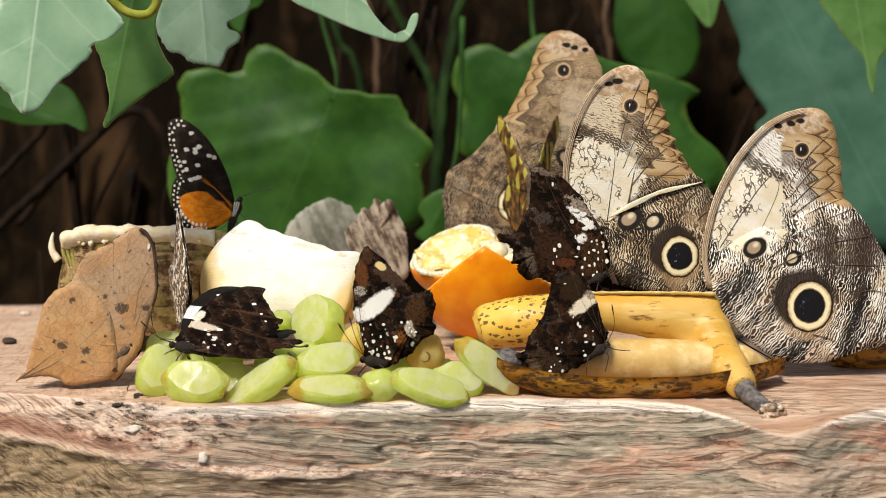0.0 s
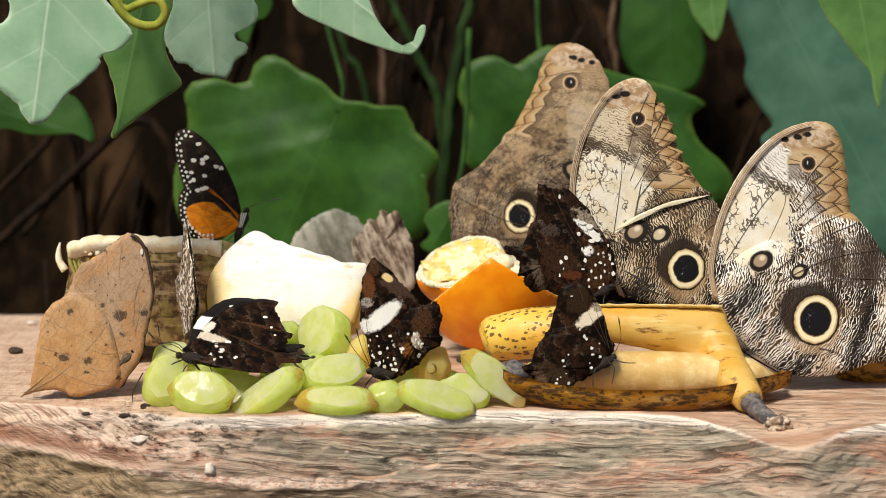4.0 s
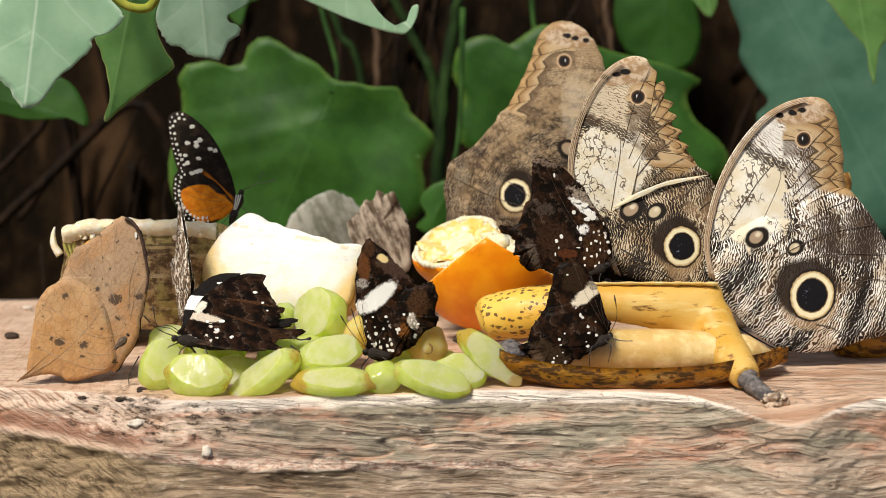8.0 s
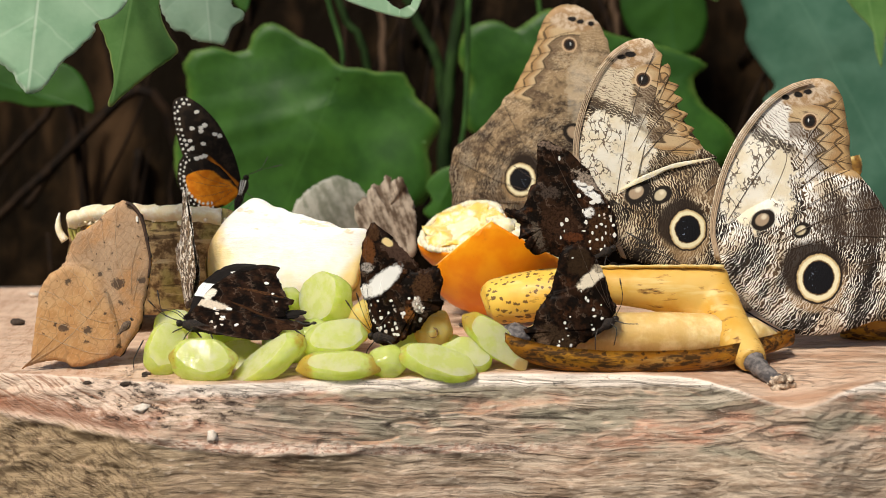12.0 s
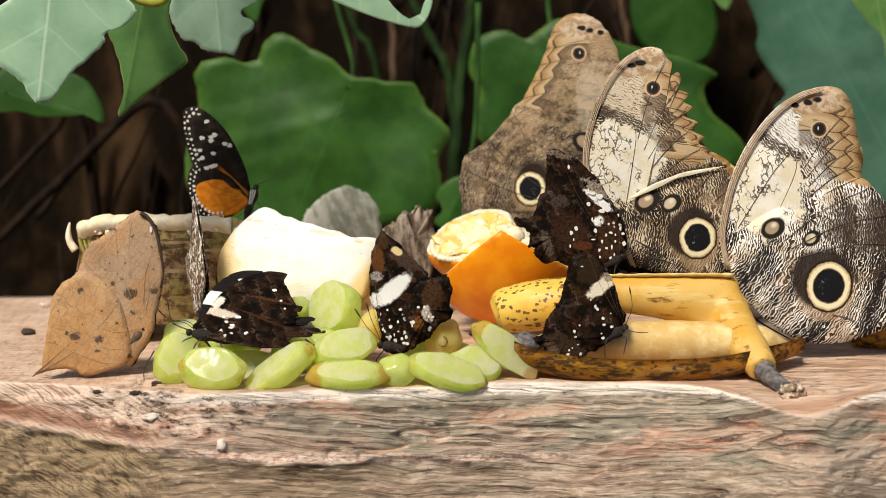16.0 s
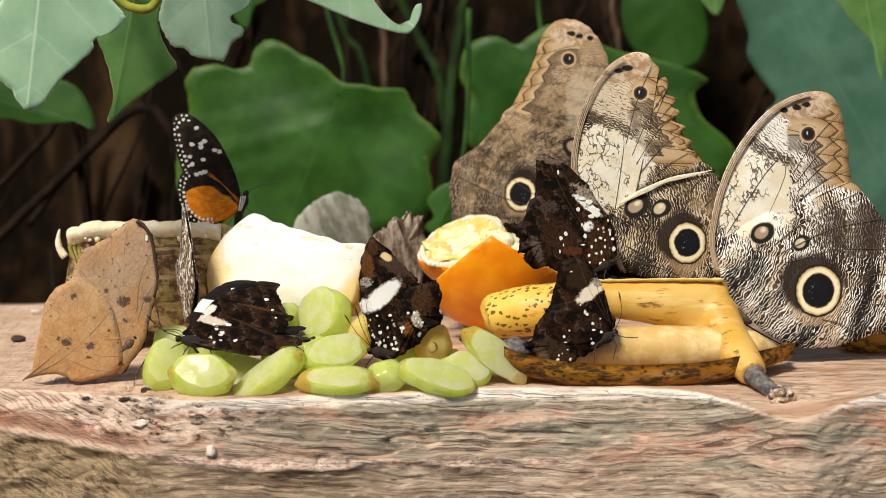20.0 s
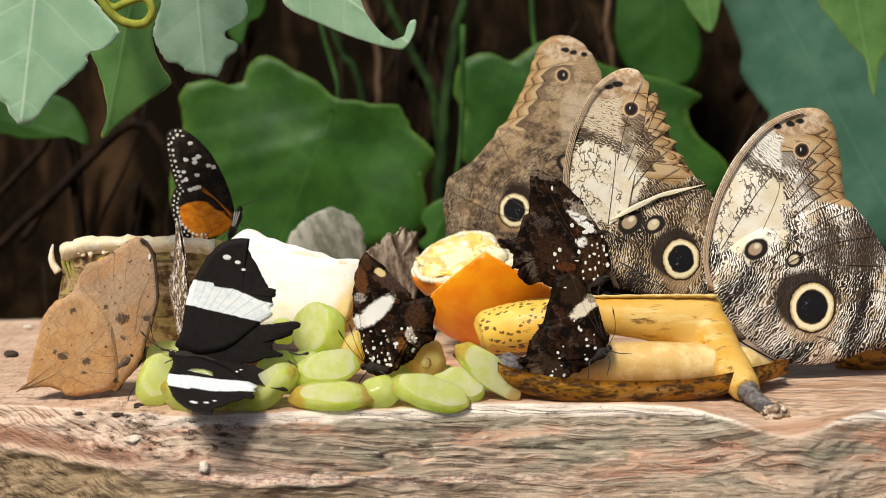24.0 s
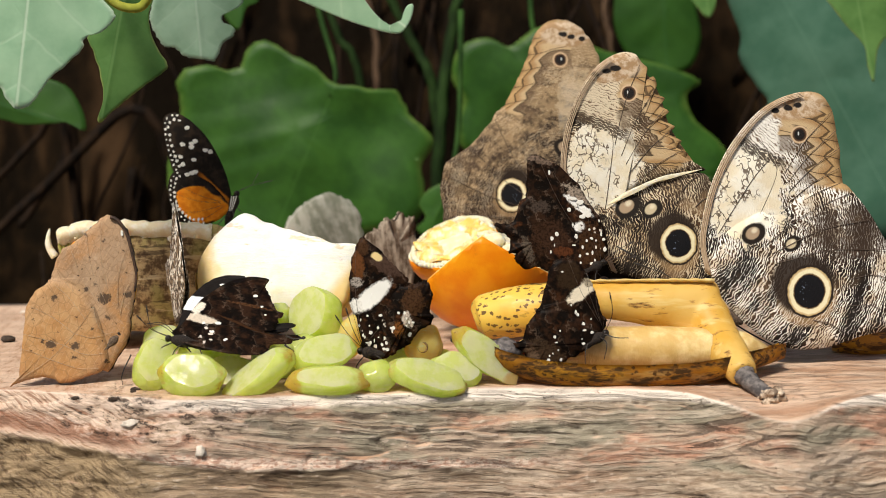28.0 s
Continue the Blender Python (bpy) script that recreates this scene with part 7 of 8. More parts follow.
dark_butterfly((0.0530, 0.0120, 0.0154), "dark butterfly with a cream patch clinging to the banana", DUSK_D,
               [(-15.5, 22.8), (-11.3, 23.7), (-7.6, 21.8), (-5.8, 19.0), (-3.9, 16.2), (-2.4, 12.5), (-1.1, 7.8), (0.7, 4.0), (1.3, 2.1), (-1.1, -2.5), (-3.9, -4.0), (-13.2, 0.4), (-21.5, 5.7), (-20.2, 8.3), (-18.7, 13.5), (-17.2, 19.1)],
               [(-2.1, -3.5), (-3.9, -4.4), (-6.7, -7.2), (-11.4, -9.4), (-15.1, -11.8), (-18.8, -12.3), (-22.2, -12.7), (-23.5, -14.0), (-24.7, -10.8), (-25.5, -7.4), (-28.1, -5.5), (-29.2, -3.9), (-26.6, -3.6), (-25.3, 0.5), (-22.8, 4.2), (-19.7, 7.0), (-13.2, 7.0), (-5.8, 3.1)],
               ((1, 1, -1), (-9, 1, -7), 1.8), [[(-1, -1, -2), (1, -3, -4), (0, -4, -9)], [(-5, -1, -4), (-6, -3, -7), (-6, -4, -11)], [(0, -1, -1), (4, -3, -2), (8, -4, -2)]],
               [[(1, 0, 0), (3, -2, 6), (2, -3, 13)]], seed=42,
               dots=[(a, b, 0.45) for a, b in [(-13.1, 19.4), (-14.0, 0.1), (-15.7, -1.9), (-15.3, -3.7), (-14.6, -6.2), (-17.5, -8.1), (-16.4, -7.4), (-8.1, 5.3), (-10.3, 8.5), (-6.0, 8.1), (-6.3, 2.3), (-3.8, 3.8), (-6.0, 0.2), (-6.9, -2.7), (-6.4, -4.2), (-3.5, -0.6), (-8.8, 6.1), (-2.8, 5.9), (-4.6, 6.7), (-17.9, -9.5)]])

# the dark butterfly that spreads its wings: the wings turn on the body's line
opener = thing("dark_butterfly", (-0.0871, 0.0120, 0.0148), "black butterfly on the grapes opening wings with white bands", "butterfly", (0, 9, 0), group=SWARM)
BLACK_TOP = black_top_mat()
DUSK_A = dusk_mat("dark_brown_wing", [(3.8, 12.2, 6.2, 2.2, 4, (0.66, 0.56, 0.44), 0.7), (1.6, 17.0, 1.6, 3.4, -10, (0.80, 0.72, 0.60), 0.8), (20.0, 14.0, 12.0, 0.6, -12, (0.05, 0.022, 0.010), 1.0), (17.0, 24.5, 7.0, 0.7, 5, (0.08, 0.036, 0.016), 1.3), (31.0, 9.0, 3.0, 3.0, 0, (0.045, 0.021, 0.011), 1.2)], (7.0, 5.0, 4.5), 0.05, 0.02)
def level(pts, a):
    """Turns an outline back by the body's own slope."""
    c, s = math.cos(radians(a)), math.sin(radians(a))
    return [(u * c - v * s, u * s + v * c) for u, v in pts]


A_WING = level([(-0.9, 2.3), (0.9, 6.7), (2.5, 15.1), (5.1, 23.2), (9.5, 30.6), (13.7, 35.1), (18.7, 37.3), (24.1, 37.4), (23.5, 35.2), (24.3, 32.1), (25.9, 29.3), (28.0, 25.0), (29.1, 22.9), (30.2, 21.1), (32.4, 20.5), (32.1, 18.2), (31.0, 17.7), (31.5, 15.8), (30.4, 14.2), (31.1, 12.1), (29.5, 10.8), (26.2, 8.8), (17.1, 2.0), (6.9, -0.5)], 9)
A_MARKS = [(17.0, 30.0, 1.0, 0.9), (21.0, 25.5, 0.6, 0.6), (23.5, 22.0, 0.5, 0.5), (10.5, 12.0, 1.3, 1.1), (8.5, 9.0, 1.0, 1.2), (6.0, 10.5, 0.7, 0.8), (4.0, 7.5, 0.7, 0.7), (9.5, 5.5, 0.7, 0.8),
           (11.5, 7.0, 0.6, 0.7), (12.0, 4.0, 0.5, 0.6), (6.0, 4.5, 0.6, 0.6), (18.5, 8.5, 0.7, 0.6), (20.5, 6.5, 0.5, 0.5), (21.5, 4.8, 0.5, 0.5), (13.0, 10.0, 0.5, 0.5)]
A_HIND = level([(0.0, 0.0), (4.3, 6.9), (15.5, 9.5), (27.8, 9.0), (39.0, 10.0), (39.8, 7.9), (38.2, 7.6), (37.6, 5.9), (35.1, 4.6), (31.4, 3.4), (30.8, 1.3), (29.7, 0.2), (33.7, -0.4), (34.1, -1.5), (29.3, -1.9), (25.9, -2.9), (18.8, -4.0), (7.7, -2.7)], 9)
for side in (0, 1):
    mats = [DUSK_A, BLACK_TOP] if side == 0 else [BLACK_TOP, DUSK_A]
    marks = A_MARKS if side == 0 else [(11.5, 33.5, 1.3, 0.8), (15.2, 32.4, 0.9, 0.6), (17.4, 30.3, 0.7, 0.5)]
    fore = wing("forewing", A_WING, mats, opener, 0.0, 0.3, 50 + side, two=True, k=4, jag=0.2, rows=marks)
    hind = wing("hindwing", A_HIND, mats, opener, 0.0003 if side else -0.0004, 0.3, 52 + side, two=True, k=4, jag=0.25)
    opener["wing%d" % side], opener["hind%d" % side] = fore.name, hind.name
torso(opener, (-2, 0, -0.5), (15, 0.5, -1.5), 1.9, FUR_DARK)
for i in (0, 1):
    strand("tail", [(36, -1, 6 - i * 3), (39, -1.5, 5.5 - i * 4), (42.5 - i * 3, -1.5, 6.5 - i * 5)], 0.35, 0.2, CHITIN, opener, club=0.6)
strand("leg", [(3, -1, -1), (0.5, -3, -5), (1, -4, -13)], 0.24, 0.14, CHITIN, opener)
strand("leg", [(8, -1, -1), (11, -3, -5), (17, -4, -9)], 0.24, 0.14, CHITIN, opener)
strand("leg", [(1, 1, -1), (-4, -1, -4), (-5, -2, -9)], 0.24, 0.14, CHITIN, opener)
for s in (0, 1):
    strand("antenna", [(-2, s, 0), (-8, -1 + 2 * s, 2), (-13 + 2 * s, -2 + 4 * s, 6 + s * 3)], 0.12, 0.1, CHITIN, opener, club=0.3)

# a butterfly seen edge on, wings shut
edge_bf = thing("thin_butterfly", (-0.0885, 0.0450, 0.0195), "brown and white butterfly seen edge-on with shut wings", "butterfly", (0, -4, 112), group=SWARM)
EDGE = streak_mat()
for side in (0, 1):
    wing("forewing", [(u / -0.375, v) for u, v in [(-5.7, 36.0), (-4.0, 31.0), (-2.4, 25.8), (-0.6, 17.6), (0.6, 11.4), (-3.5, 8.0), (-6.5, 12.0), (-7.7, 17.7), (-6.9, 22.0), (-6.6, 26.8), (-6.3, 32.0)]], [EDGE], edge_bf, side * 0.0010, 0.9 - side * 1.6, 60 + side, jag=0.7)
    wing("hindwing", [(u / -0.375, v) for u, v in [(0.8, 12.4), (0.6, 5.3), (-1.6, -2.9), (-3.5, -7.0), (-5.6, -2.9), (-6.3, 2.4), (-7.5, 4.4), (-9.5, 5.4), (-10.0, 9.4), (-10.9, 11.6), (-8.7, 14.7), (-6.0, 18.0), (-2.0, 16.5)]], [EDGE], edge_bf, side * 0.0016 - 0.0004, 1.4 - side * 2.4, 62 + side, jag=0.8)
torso(edge_bf, (-2, 0.8, -2), (12, 0.8, -6), 1.8, FUR)
for s in (0, 1):
    strand("leg", [(1, s, -3), (-1, -2 + 5 * s, -6), (0, -3 + 7 * s, -10)], 0.2, 0.12, CHITIN, edge_bf)

# orange and black butterfly on the melon
HECALE, HECALE_HIND = hecale_mat("black_orange_fore_wing", False), hecale_mat("black_orange_hind_wing", True)
hec = thing("orange_butterfly", (-0.0809, 0.1050, 0.0525), "orange and black butterfly with white spots standing on the melon", "butterfly", group=SWARM)
H_FORE = [(0.4, 0.4), (-0.8, 9.1), (-3.5, 16.7), (-7.7, 24.7), (-13.0, 30.8), (-18.4, 34.7), (-22.0, 35.1), (-24.7, 32.9), (-24.5, 27.5), (-23.6, 21.1), (-22.4, 15.6), (-20.3, 11.3), (-13.4, 7.0), (-4.8, 1.5)]
H_HIND = [(-0.0, -0.7), (-6.8, 8.0), (-13.3, 12.4), (-19.4, 13.5), (-22.6, 10.9), (-23.6, 5.9), (-23.2, 1.5), (-21.1, -3.5), (-17.9, -6.5), (-13.6, -8.1), (-9.2, -7.8), (-4.9, -6.1), (-1.6, -3.5)]
spots = [(a, b, 1.15, 0.9) for a, b in [(-15.6, 29.5), (-12.7, 24.3), (-14.0, 23.4), (-17.5, 23.2), (-14.2, 22.1), (-8.8, 20.8), (-6.9, 20.2), (-18.4, 18.5), (-13.2, 17.2), (-17.6, 15.6), (-12.9, 12.6), (-15.9, 11.7), (-14.2, 12.2)]]


def beads(line, gap, inset, mid, r, seed):
    """Spots along a margin, set in from it towards a point."""
    rnd = random.Random(seed)
    out, left = [], gap * 0.5
    for (ax, az), (bx, bz) in zip(line, line[1:]):
        n = math.hypot(bx - ax, bz - az)
        while left < n:
            px, pz = ax + (bx - ax) * left / n, az + (bz - az) * left / n
            d = math.hypot(mid[0] - px, mid[1] - pz)
            k = (inset + rnd.uniform(-0.2, 0.2)) / d
            out.append((px + (mid[0] - px) * k, pz + (mid[1] - pz) * k, r * rnd.uniform(0.7, 1.3), r * rnd.uniform(0.7, 1.3)))
            left += gap * rnd.uniform(0.85, 1.15)
        left -= n
    return out


F_EDGE = [(-18.4, 34.7), (-22.0, 35.1), (-24.7, 32.9), (-24.5, 27.5), (-23.6, 21.1), (-22.4, 15.6), (-20.3, 11.3)]
B_EDGE = [(-19.4, 13.5), (-22.6, 10.9), (-23.6, 5.9), (-23.2, 1.5), (-21.1, -3.5), (-17.9, -6.5), (-13.6, -8.1), (-9.2, -7.8)]
F_MID, B_MID = (-11.0, 17.8), (-12.3, 3.7)
edge1 = beads(F_EDGE, 2.3, 0.9, F_MID, 0.45, 1) + beads(F_EDGE, 2.6, 2.7, F_MID, 0.62, 2)
edge2 = beads(B_EDGE, 2.0, 0.8, B_MID, 0.42, 3) + beads(B_EDGE, 2.2, 2.4, B_MID, 0.58, 4)
for side in (0, 1):
    wing("forewing", H_FORE, [HECALE], hec, 0.0004 + side * 0.0014, 0.6 - side, 70 + side, rows=spots[:10] + edge1 if side == 0 else ())
    wing("hindwing", H_HIND, [HECALE_HIND], hec, 0.0 + side * 0.0022, 0.8 - side * 1.2, 72 + side, rows=spots[10:] + edge2 if side == 0 else (),
         veins=rib_fan((-1, 0), [(-20.9, 9.1), (-21.7, 4.8), (-19.6, -2.8), (-14.7, -6.8)], 0.05) if side == 0 else (), vein_r=0.05)
torso(hec, (2.6, 1, 4.0), (-2, 1, -9), 1.9, FUR_DARK)
for i in range(3):
    strand("stripe", [(0.9 + i * 0.9, -0.9, 3.2), (0.5 + i * 0.7, -1.0, 0.5), (-0.2 + i * 0.5, -0.9, -2.5)], 0.22, 0.15, WHITE_SCALE, hec, "white stripe of scales")
for l in ([(1, -1, -2), (2.5, -3, -7), (3.5, -3, -12.5)], [(-1, -1, -4), (-6, -3, -9), (-11, -3, -13)], [(2, 1, -1), (6, -1, -4), (10, -1, -6)]):
    strand("leg", l, 0.2, 0.12, CHITIN, hec)
for s in (0, 1):
    strand("antenna", [(3, s, 5), (8, -1 + s * 2, 7), (17 - s * 6, -2 + s * 5, 9 + s * 3)], 0.1, 0.08, CHITIN, hec, club=0.22)

# two pale butterflies far back on the slab
PALE = bark_wing_mat("pale_grey_wing", (0.22, 0.23, 0.17), (0.46, 0.45, 0.38), 0.3, 5.0)
STRIPED = bark_wing_mat("striped_brown_wing", (0.10, 0.066, 0.043), (0.44, 0.36, 0.28), 0.35, 2.6)
pale_bf = thing("pale_butterfly", (-0.0527, 0.2000, 0.0249), "pale grey butterfly with closed wings behind the melon", "butterfly", group=SWARM)
for side in (0, 1):
    wing("forewing", [(-18.9, 0.0), (-17.5, 11.4), (-12.4, 18.4), (-6.1, 23.5), (2.7, 26.0), (8.9, 23.5), (14.4, 18.9), (16.4, 11.4), (16.4, 0.0), (-0.0, -3.8)], [PALE], pale_bf, side * 0.002, 0.8 - side, 80 + side, jag=0.7)
torso(pale_bf, (10, 1, -2), (-10, 1, -6), 2.4, FUR)
for s in (-1, 1):
    strand("leg", [(4 * s, 0, -4), (7 * s, -2, -14), (6 * s, -2, -31)], 0.25, 0.15, CHITIN, pale_bf)
striped = thing("striped_butterfly", (-0.0261, 0.1450, 0.0269), "brown butterfly with pale stripes that turns behind the melon", "butterfly", group=SWARM)
for side in (0, 1):
    wing("forewing", [(-12.5, 7.0), (-13.9, 14.0), (-9.6, 18.6), (-7.2, 22.9), (-3.9, 23.4), (-1.5, 27.4), (1.2, 25.2), (4.3, 27.0), (7.0, 22.1), (10.0, 15.1), (11.6, 7.0), (11.6, -4.7), (1.8, -7.0), (-7.4, -2.3)], [STRIPED], striped, side * 0.002, 0.8 - side, 82 + side, jag=0.7)
torso(striped, (6, 1, -4), (-8, 1, -6), 2.2, FUR)
for s in (-1, 1):
    strand("leg", [(4 * s, 0, -4), (6 * s, -2, -14), (5 * s, -2, -25)], 0.25, 0.15, CHITIN, striped)

# yellow-green butterflies that flutter behind the others
MALA = malachite_mat("yellow_green_banded_wing", (0.06, 0.033, 0.013), (0.30, 0.14, 0.03), (0.58, 0.52, 0.09))
MALA_AMBER = malachite_mat("amber_banded_wing", (0.22, 0.10, 0.02), (0.46, 0.25, 0.05), (0.72, 0.54, 0.20))


def malachite(at, label, lo, size, mat):
    ob = thing("yellow_butterfly", at, label, "butterfly", group=SWARM)
    ws = []
    for side in (-1, 1):
        w = wing("forewing", [(a * side * size, b * size) for a, b in ((0, 0), (8, 8), (17, 16), (23, 18), (23, 12), (18, 6), (16, -2), (8, -3))], [mat], ob, 0.0, 0.6, 90 + side, jag=0.2)
        wing("hindwing", [(a * side * size, b * size) for a, b in ((0, 0), (9, -1), (17, -3), (19, -9), (15, -15), (10, -17), (3, -11))], [mat], w, 0.0005, 0.6, 92 + side, jag=0.2)
        ws.append(w)
    torso(ob, (0, 0, 7), (0, 0, -12), 1.9, FUR)
    for s in (-1, 1):
        strand("antenna", [(s * 0.5, 0, 7), (s * 3, -1, 12), (s * 6, -2, 19)], 0.1, 0.09, CHITIN, ob, club=0.25)
        strand("leg", [(s * 1, 1, 2), (s * 4, 3, -2), (s * 4, 5, lo)], 0.2, 0.12, CHITIN, ob)
    return ob, ws


flier, flier_wings = malachite((0.0332, 0.0950, 0.0618), "yellow-green banded butterfly that flutters off from behind the fruit", -20, 1.25, MALA)
lurker, lurker_wings = malachite((0.1248, 0.1000, 0.0572), "amber banded butterfly moving behind the owl butterflies", -20, 1.45, MALA_AMBER)


# ---- crumbs and chips on the slab ----
def crumbs():
    rnd = random.Random(11)
    spots = [((-0.1705, 0.1139, 0.0000), 2.0, CRUMB, "dark crumb on the slab"), ((0.0047, 0.0954, 0.0000), 1.3, CRUMB, "dark crumb on the slab"), ((-0.1853, 0.1946, 0.0000), 1.6, LICHEN, "small white droplet on the slab"),
             ((-0.0982, 0.0001, 0.0000), 1.0, CRUMB, "dark crumb on the slab")]
    spots += [(p, r, CRUMB, "flake of dark bark on the slab's edge") for p, r in (((-0.1015, -0.0174, 0.0000), 1.2), ((-0.1140, -0.0149, 0.0000), 0.9), ((-0.0980, -0.0043, 0.0000), 0.6))]
    for at, r, m, text in spots:
        bm = bmesh.new()
        blob(bm, (0, 0, 0.0002), (r / 1000 * 1.5, r / 1000, r / 1000 * 0.7), at[0] * 50, 0.6, 2)
        ob = part("crumb", bm, m, None)
        ob.location = at
        tagged(ob, text, "crumb", "crumbs on the slab")
    for x, d, a, b in ((-0.0995, 0.0082, 2.6, 1.3), (-0.0760, 0.0160, 1.4, 2.2)):
        bm = bmesh.new()
        blob(bm, (0, 0, 0), (a / 1000, 0.0010, b / 1000), x * 60, 0.7, 3)
        ob = part("paint_chip", bm, LICHEN, None)
        ob.location = (x, front_y(x, d) - 0.0004, -0.0022 - d)
        tagged(ob, "pale chip stuck to the slab's front", "chip", "chips on the slab")


crumbs()


# ---- what moves ----
def flap(ob, i, rows):
    """Keys a fore wing and the hind wing behind it alike."""
    for key in ("wing%d", "hind%d"):
        walk(bpy.data.objects[ob[key % i]], rows)


def motions():
    # the opener: angle of each wing from the level, near and far
    sway = [(0, -12, 14), (0.5, -8, 11), (1, -11, 13), (1.5, -19, 12), (2, -8, 8), (3, -1, 8), (3.5, -9, 13), (4, -3, 11), (4.5, -1, 8), (6.5, -3, 9), (7, -9, 11), (7.5, -22, 7), (8, -15, 2), (8.5, -11, -2), (9, -6, 0), (9.5, 1, -1), (10.5, 0, 2), (11.5, 0, 5),
            (12.5, -3, 8), (14.5, -5, 1), (16, -5, 4), (18, -5, 4), (19, -5, 5), (20, 0, 9), (22.5, 1, 11), (23.4, 0, 13)]
    near = [(t, 148 + b * 0.28, 11 + a * 0.4) for t, a, b in sway] + [(23.44, 85, 6), (23.5, 22, 0), (23.7, 2, 0), (23.9, -11, 0), (24.2, -17, 0), (24.5, -13, 0),
            (24.8, 0, 0), (25.0, 10, 0), (25.06, 24, 0), (25.12, 85, 6), (25.2, 148, 11), (26, 147, 11), (28, 148, 10)]
    far = [(t, 153 + b * 0.28, -2 + a * 0.4) for t, a, b in sway] + [(23.5, 132, 0), (23.7, 100, 0), (23.9, 92, 0), (24.2, 94, 0), (24.5, 93, 0), (24.8, 91, 0),
           (25.0, 90, 0), (25.1, 130, 0), (25.2, 153, -2), (26, 152, -2), (28, 153, -3)]
    for i, rows in ((0, near), (1, far)):
        flap(opener, i, [(t, pose(0, 0, 0, 90 - a) @ pose(0, 0, 0, 0, s, 0)) for t, a, s in rows])
    # the leaf butterfly parts its wings once
    hub = Matrix.Translation((-0.040, 0, 0))
    swing, half = (hub @ Matrix.Rotation(radians(-a), 4, "Z") @ hub.inverted() for a in (19, 6))
    rest = Matrix.Identity(4)
    flap(leaf_bf, 0, [(0, rest), (24.3, rest), (24.7, half), (25.0, swing), (25.2, half), (25.4, rest), (28, rest)])
    # and it sways on its feet
    base, foot = leaf_bf.matrix_basis.copy(), Matrix.Translation((-0.0216, 0, -0.0201))
    lean = [(0, 5.2), (0.5, 4.8), (1, 4.0), (1.5, 3.3), (2, 3.0), (2.5, 2.3), (3, 1.9), (3.5, 1.3), (4, 0.1), (4.5, -0.5), (6.5, 0.4), (8, 0.1), (9.5, -0.3), (10.5, 0), (11.5, -1.1), (12.5, -0.9), (14.5, 0.2), (16, 0.4), (17, 0.2), (17.5, 1.2), (18, 1.7), (19, 1.0),
            (20, 2.6), (20.5, 3.6), (22.5, 3.2), (23, 5.6), (23.5, 5.0), (24, 5.9), (24.9, 5.8), (25.4, -1.6), (26, -0.9), (26.5, -0.6), (27, -1.6), (28, -2.4)]
    walk(leaf_bf, [(t, base @ foot @ pose(0, 0, 0, 0, a, 0) @ foot.inverted()) for t, a in lean])
    # the torn fore wing shifts a little
    shift = [(0, -1.9), (4.5, -1.8), (7, -1.6), (7.5, -3.6), (8, 0), (12.5, 0), (17, 0.3), (17.5, -0.8), (18, -2.6), (18.5, -2.4), (19, -0.5), (22.5, -0.3), (23.5, -0.8), (24, -1.4), (28, -1.3)]
    walk(owl_m_fore, [(t, pose(0, 0, 0, 0, a, 0)) for t, a in shift])
    # one beat of the owl butterfly behind
    line = Vector((0.8, 0, 0.6)).normalized()
    for i, s in ((0, 1), (1, -1)):
        beat = Matrix.Rotation(radians(85 * s), 4, line)
        flap(owl_b, i, [(0, rest), (1.9, rest), (1.967, Matrix.Rotation(radians(50 * s), 4, line)), (2.0, beat), (2.033, Matrix.Rotation(radians(50 * s), 4, line)), (2.1, rest), (28, rest)])
    # the yellow flier: there until two seconds, then off to the left and up out of sight
    a = Vector(flier.matrix_basis.translation)
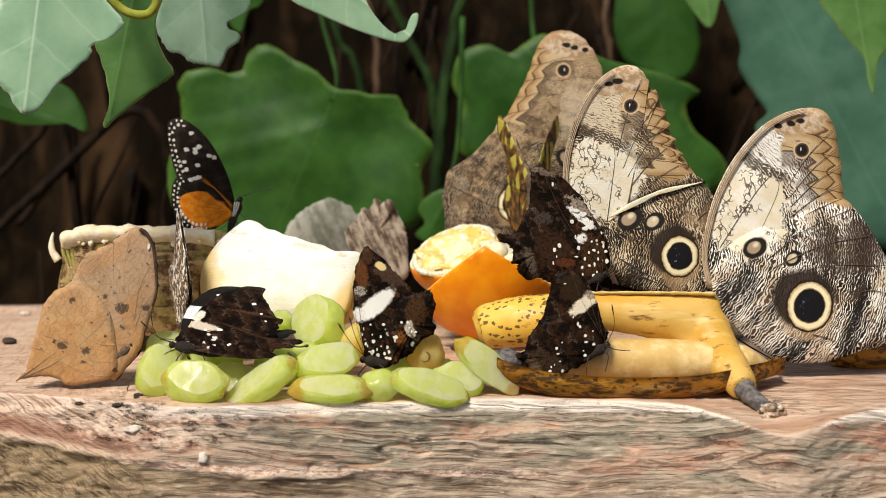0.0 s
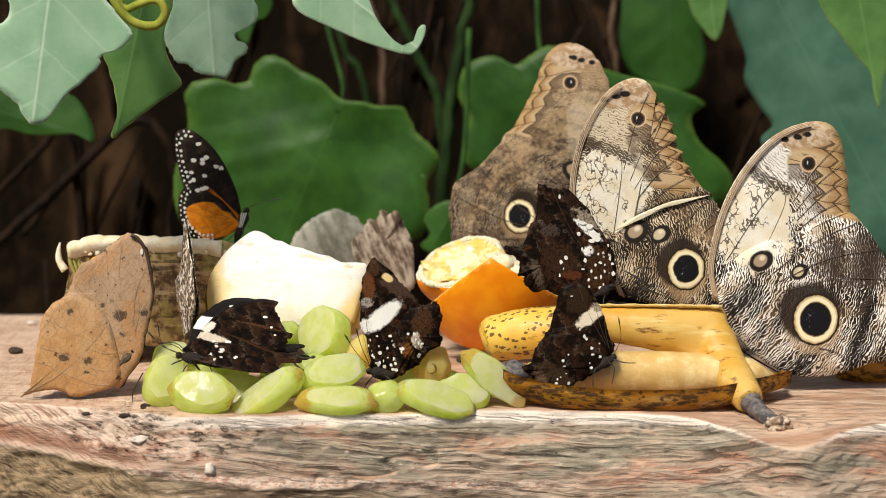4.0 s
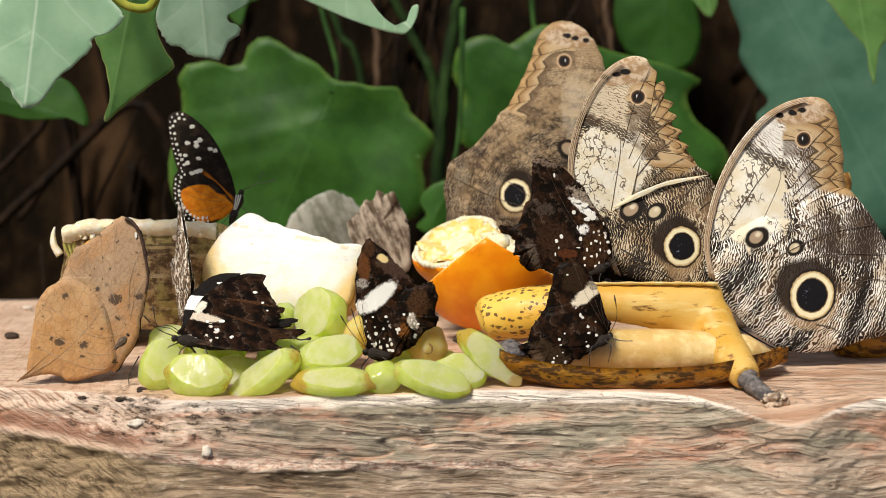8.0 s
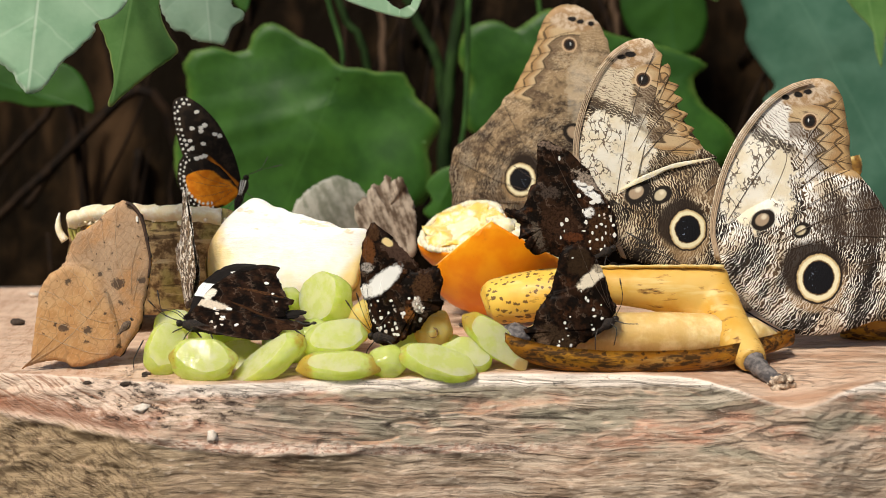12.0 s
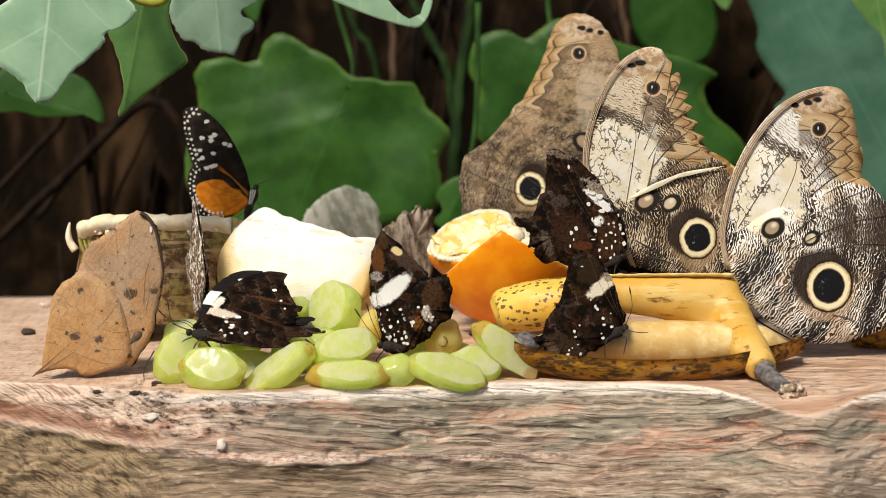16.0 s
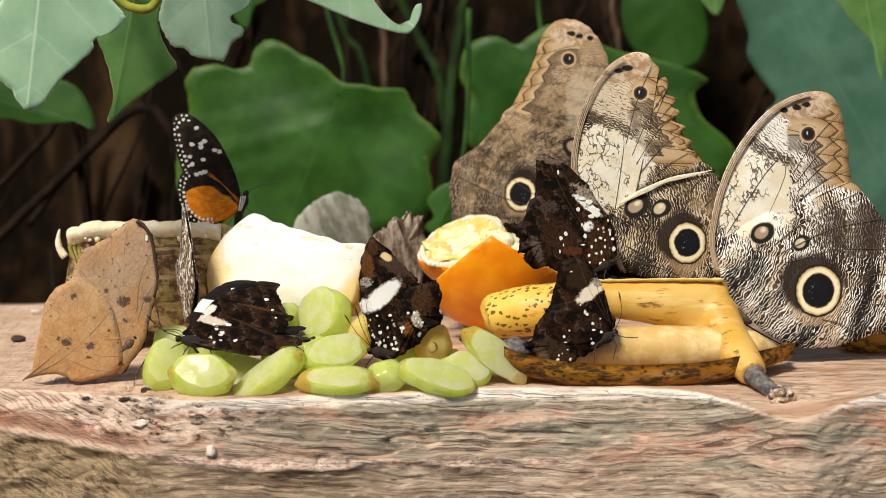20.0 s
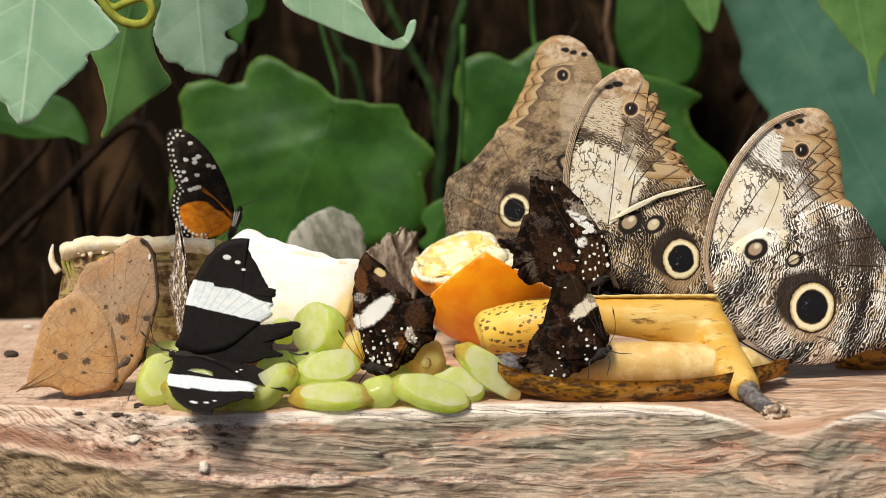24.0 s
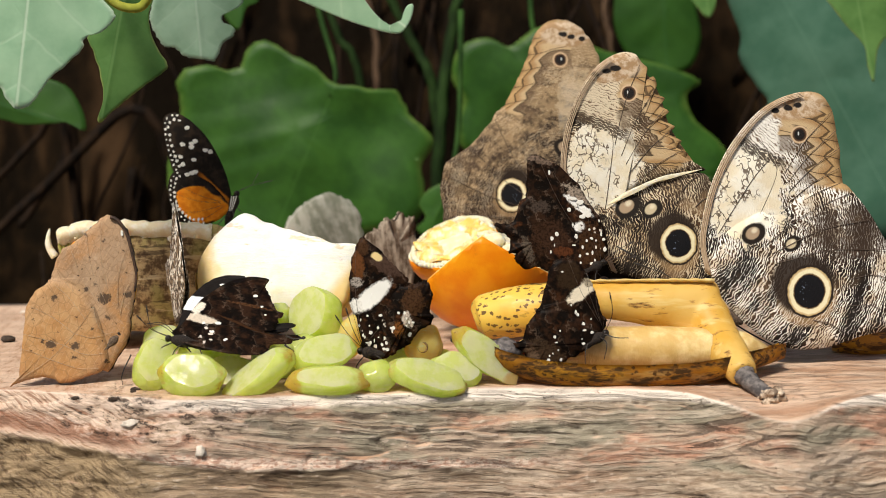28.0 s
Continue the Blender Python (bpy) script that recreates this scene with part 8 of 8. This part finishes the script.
    rows = [(0, pose(*a, 10, 0, 0)), (0.7, pose(*a, 10, -4, 0)), (1.0, pose(*a, 10, -22, 0)), (1.5, pose(*a, 10, -30, 0)), (1.8, pose(*a, 10, -14, 0)), (1.9, pose(0.0296, 0.1000, 0.0601, 10, -12, 0)),
            (2.0, pose(0.0136, 0.1200, 0.0499, 5, 4, 0)), (2.1, pose(0.0027, 0.1200, 0.0721, 10, -20, 0)), (2.2, pose(-0.0499, 0.1400, 0.0755, 10, -30, 0)), (2.3, pose(0.0002, 0.1500, 0.1274, 10, -30, 0)),
            (2.5, pose(0.0043, 0.1500, 0.1864, 10, -30, 0)), (3.0, pose(-0.05, 0.30, 0.45, 10, -30, 40)), (28, pose(-0.05, 0.30, 0.45, 10, -30, 40))]
    walk(flier, rows)
    for w, s in zip(flier_wings, (-1, 1)):
        beats = [(0, 66), (0.5, 68), (0.9, 64), (1.2, 58), (1.5, 40), (1.7, 52), (1.9, 55), (2.0, 35), (2.1, 20), (2.2, 55), (2.3, 10), (2.4, 50), (3.0, 60), (28, 60)]
        walk(w, [(t, pose(0, 0, 0, 0, 0, s * b)) for t, b in beats])
    # the one that climbs and sinks behind the owl butterfly
    c = Vector(lurker.matrix_basis.translation)
    low, mid, high = c + Vector((0, 0, -0.021)), c + Vector((0, 0, -0.015)), c
    rows = [(0, low), (12.5, low), (13.6, mid), (14.5, high), (14.9, mid), (15.5, mid), (17.4, mid), (17.7, high), (18.2, high), (18.7, high), (18.85, high + Vector((0.008, 0.01, 0.018))), (19.0, Vector((0.1820, 0.1300, 0.1070))), (19.2, Vector((0.2125, 0.1600, 0.1718))), (20.0, Vector((0.30, 0.30, 0.42))), (28, Vector((0.30, 0.30, 0.42)))]
    walk(lurker, [(t, pose(*p, 0, 0, 4)) for t, p in rows])
    for w, s in zip(lurker_wings, (-1, 1)):
        walk(w, [(0, pose(0, 0, 0, 0, 0, s * 30)), (14.5, pose(0, 0, 0, 0, 0, s * 8)), (16, pose(0, 0, 0, 0, 0, s * 20)), (17.9, pose(0, 0, 0, 0, 0, s * 8)), (18.5, pose(0, 0, 0, 0, 0, s * 25)), (28, pose(0, 0, 0, 0, 0, s * 30))])
    # the striped one turns between the twelfth and the sixteenth second
    b = Vector(striped.matrix_basis.translation)
    end = Vector((-0.0224, 0.1450, 0.0190))
    walk(striped, [(0, pose(*b)), (12.5, pose(*b, 0, 4, 0)), (14.5, pose(*b.lerp(end, 0.5), 0, 12, 10)), (16, pose(*end, 0, 18, 30)), (28, pose(*end, 0, 18, 30))])


motions()
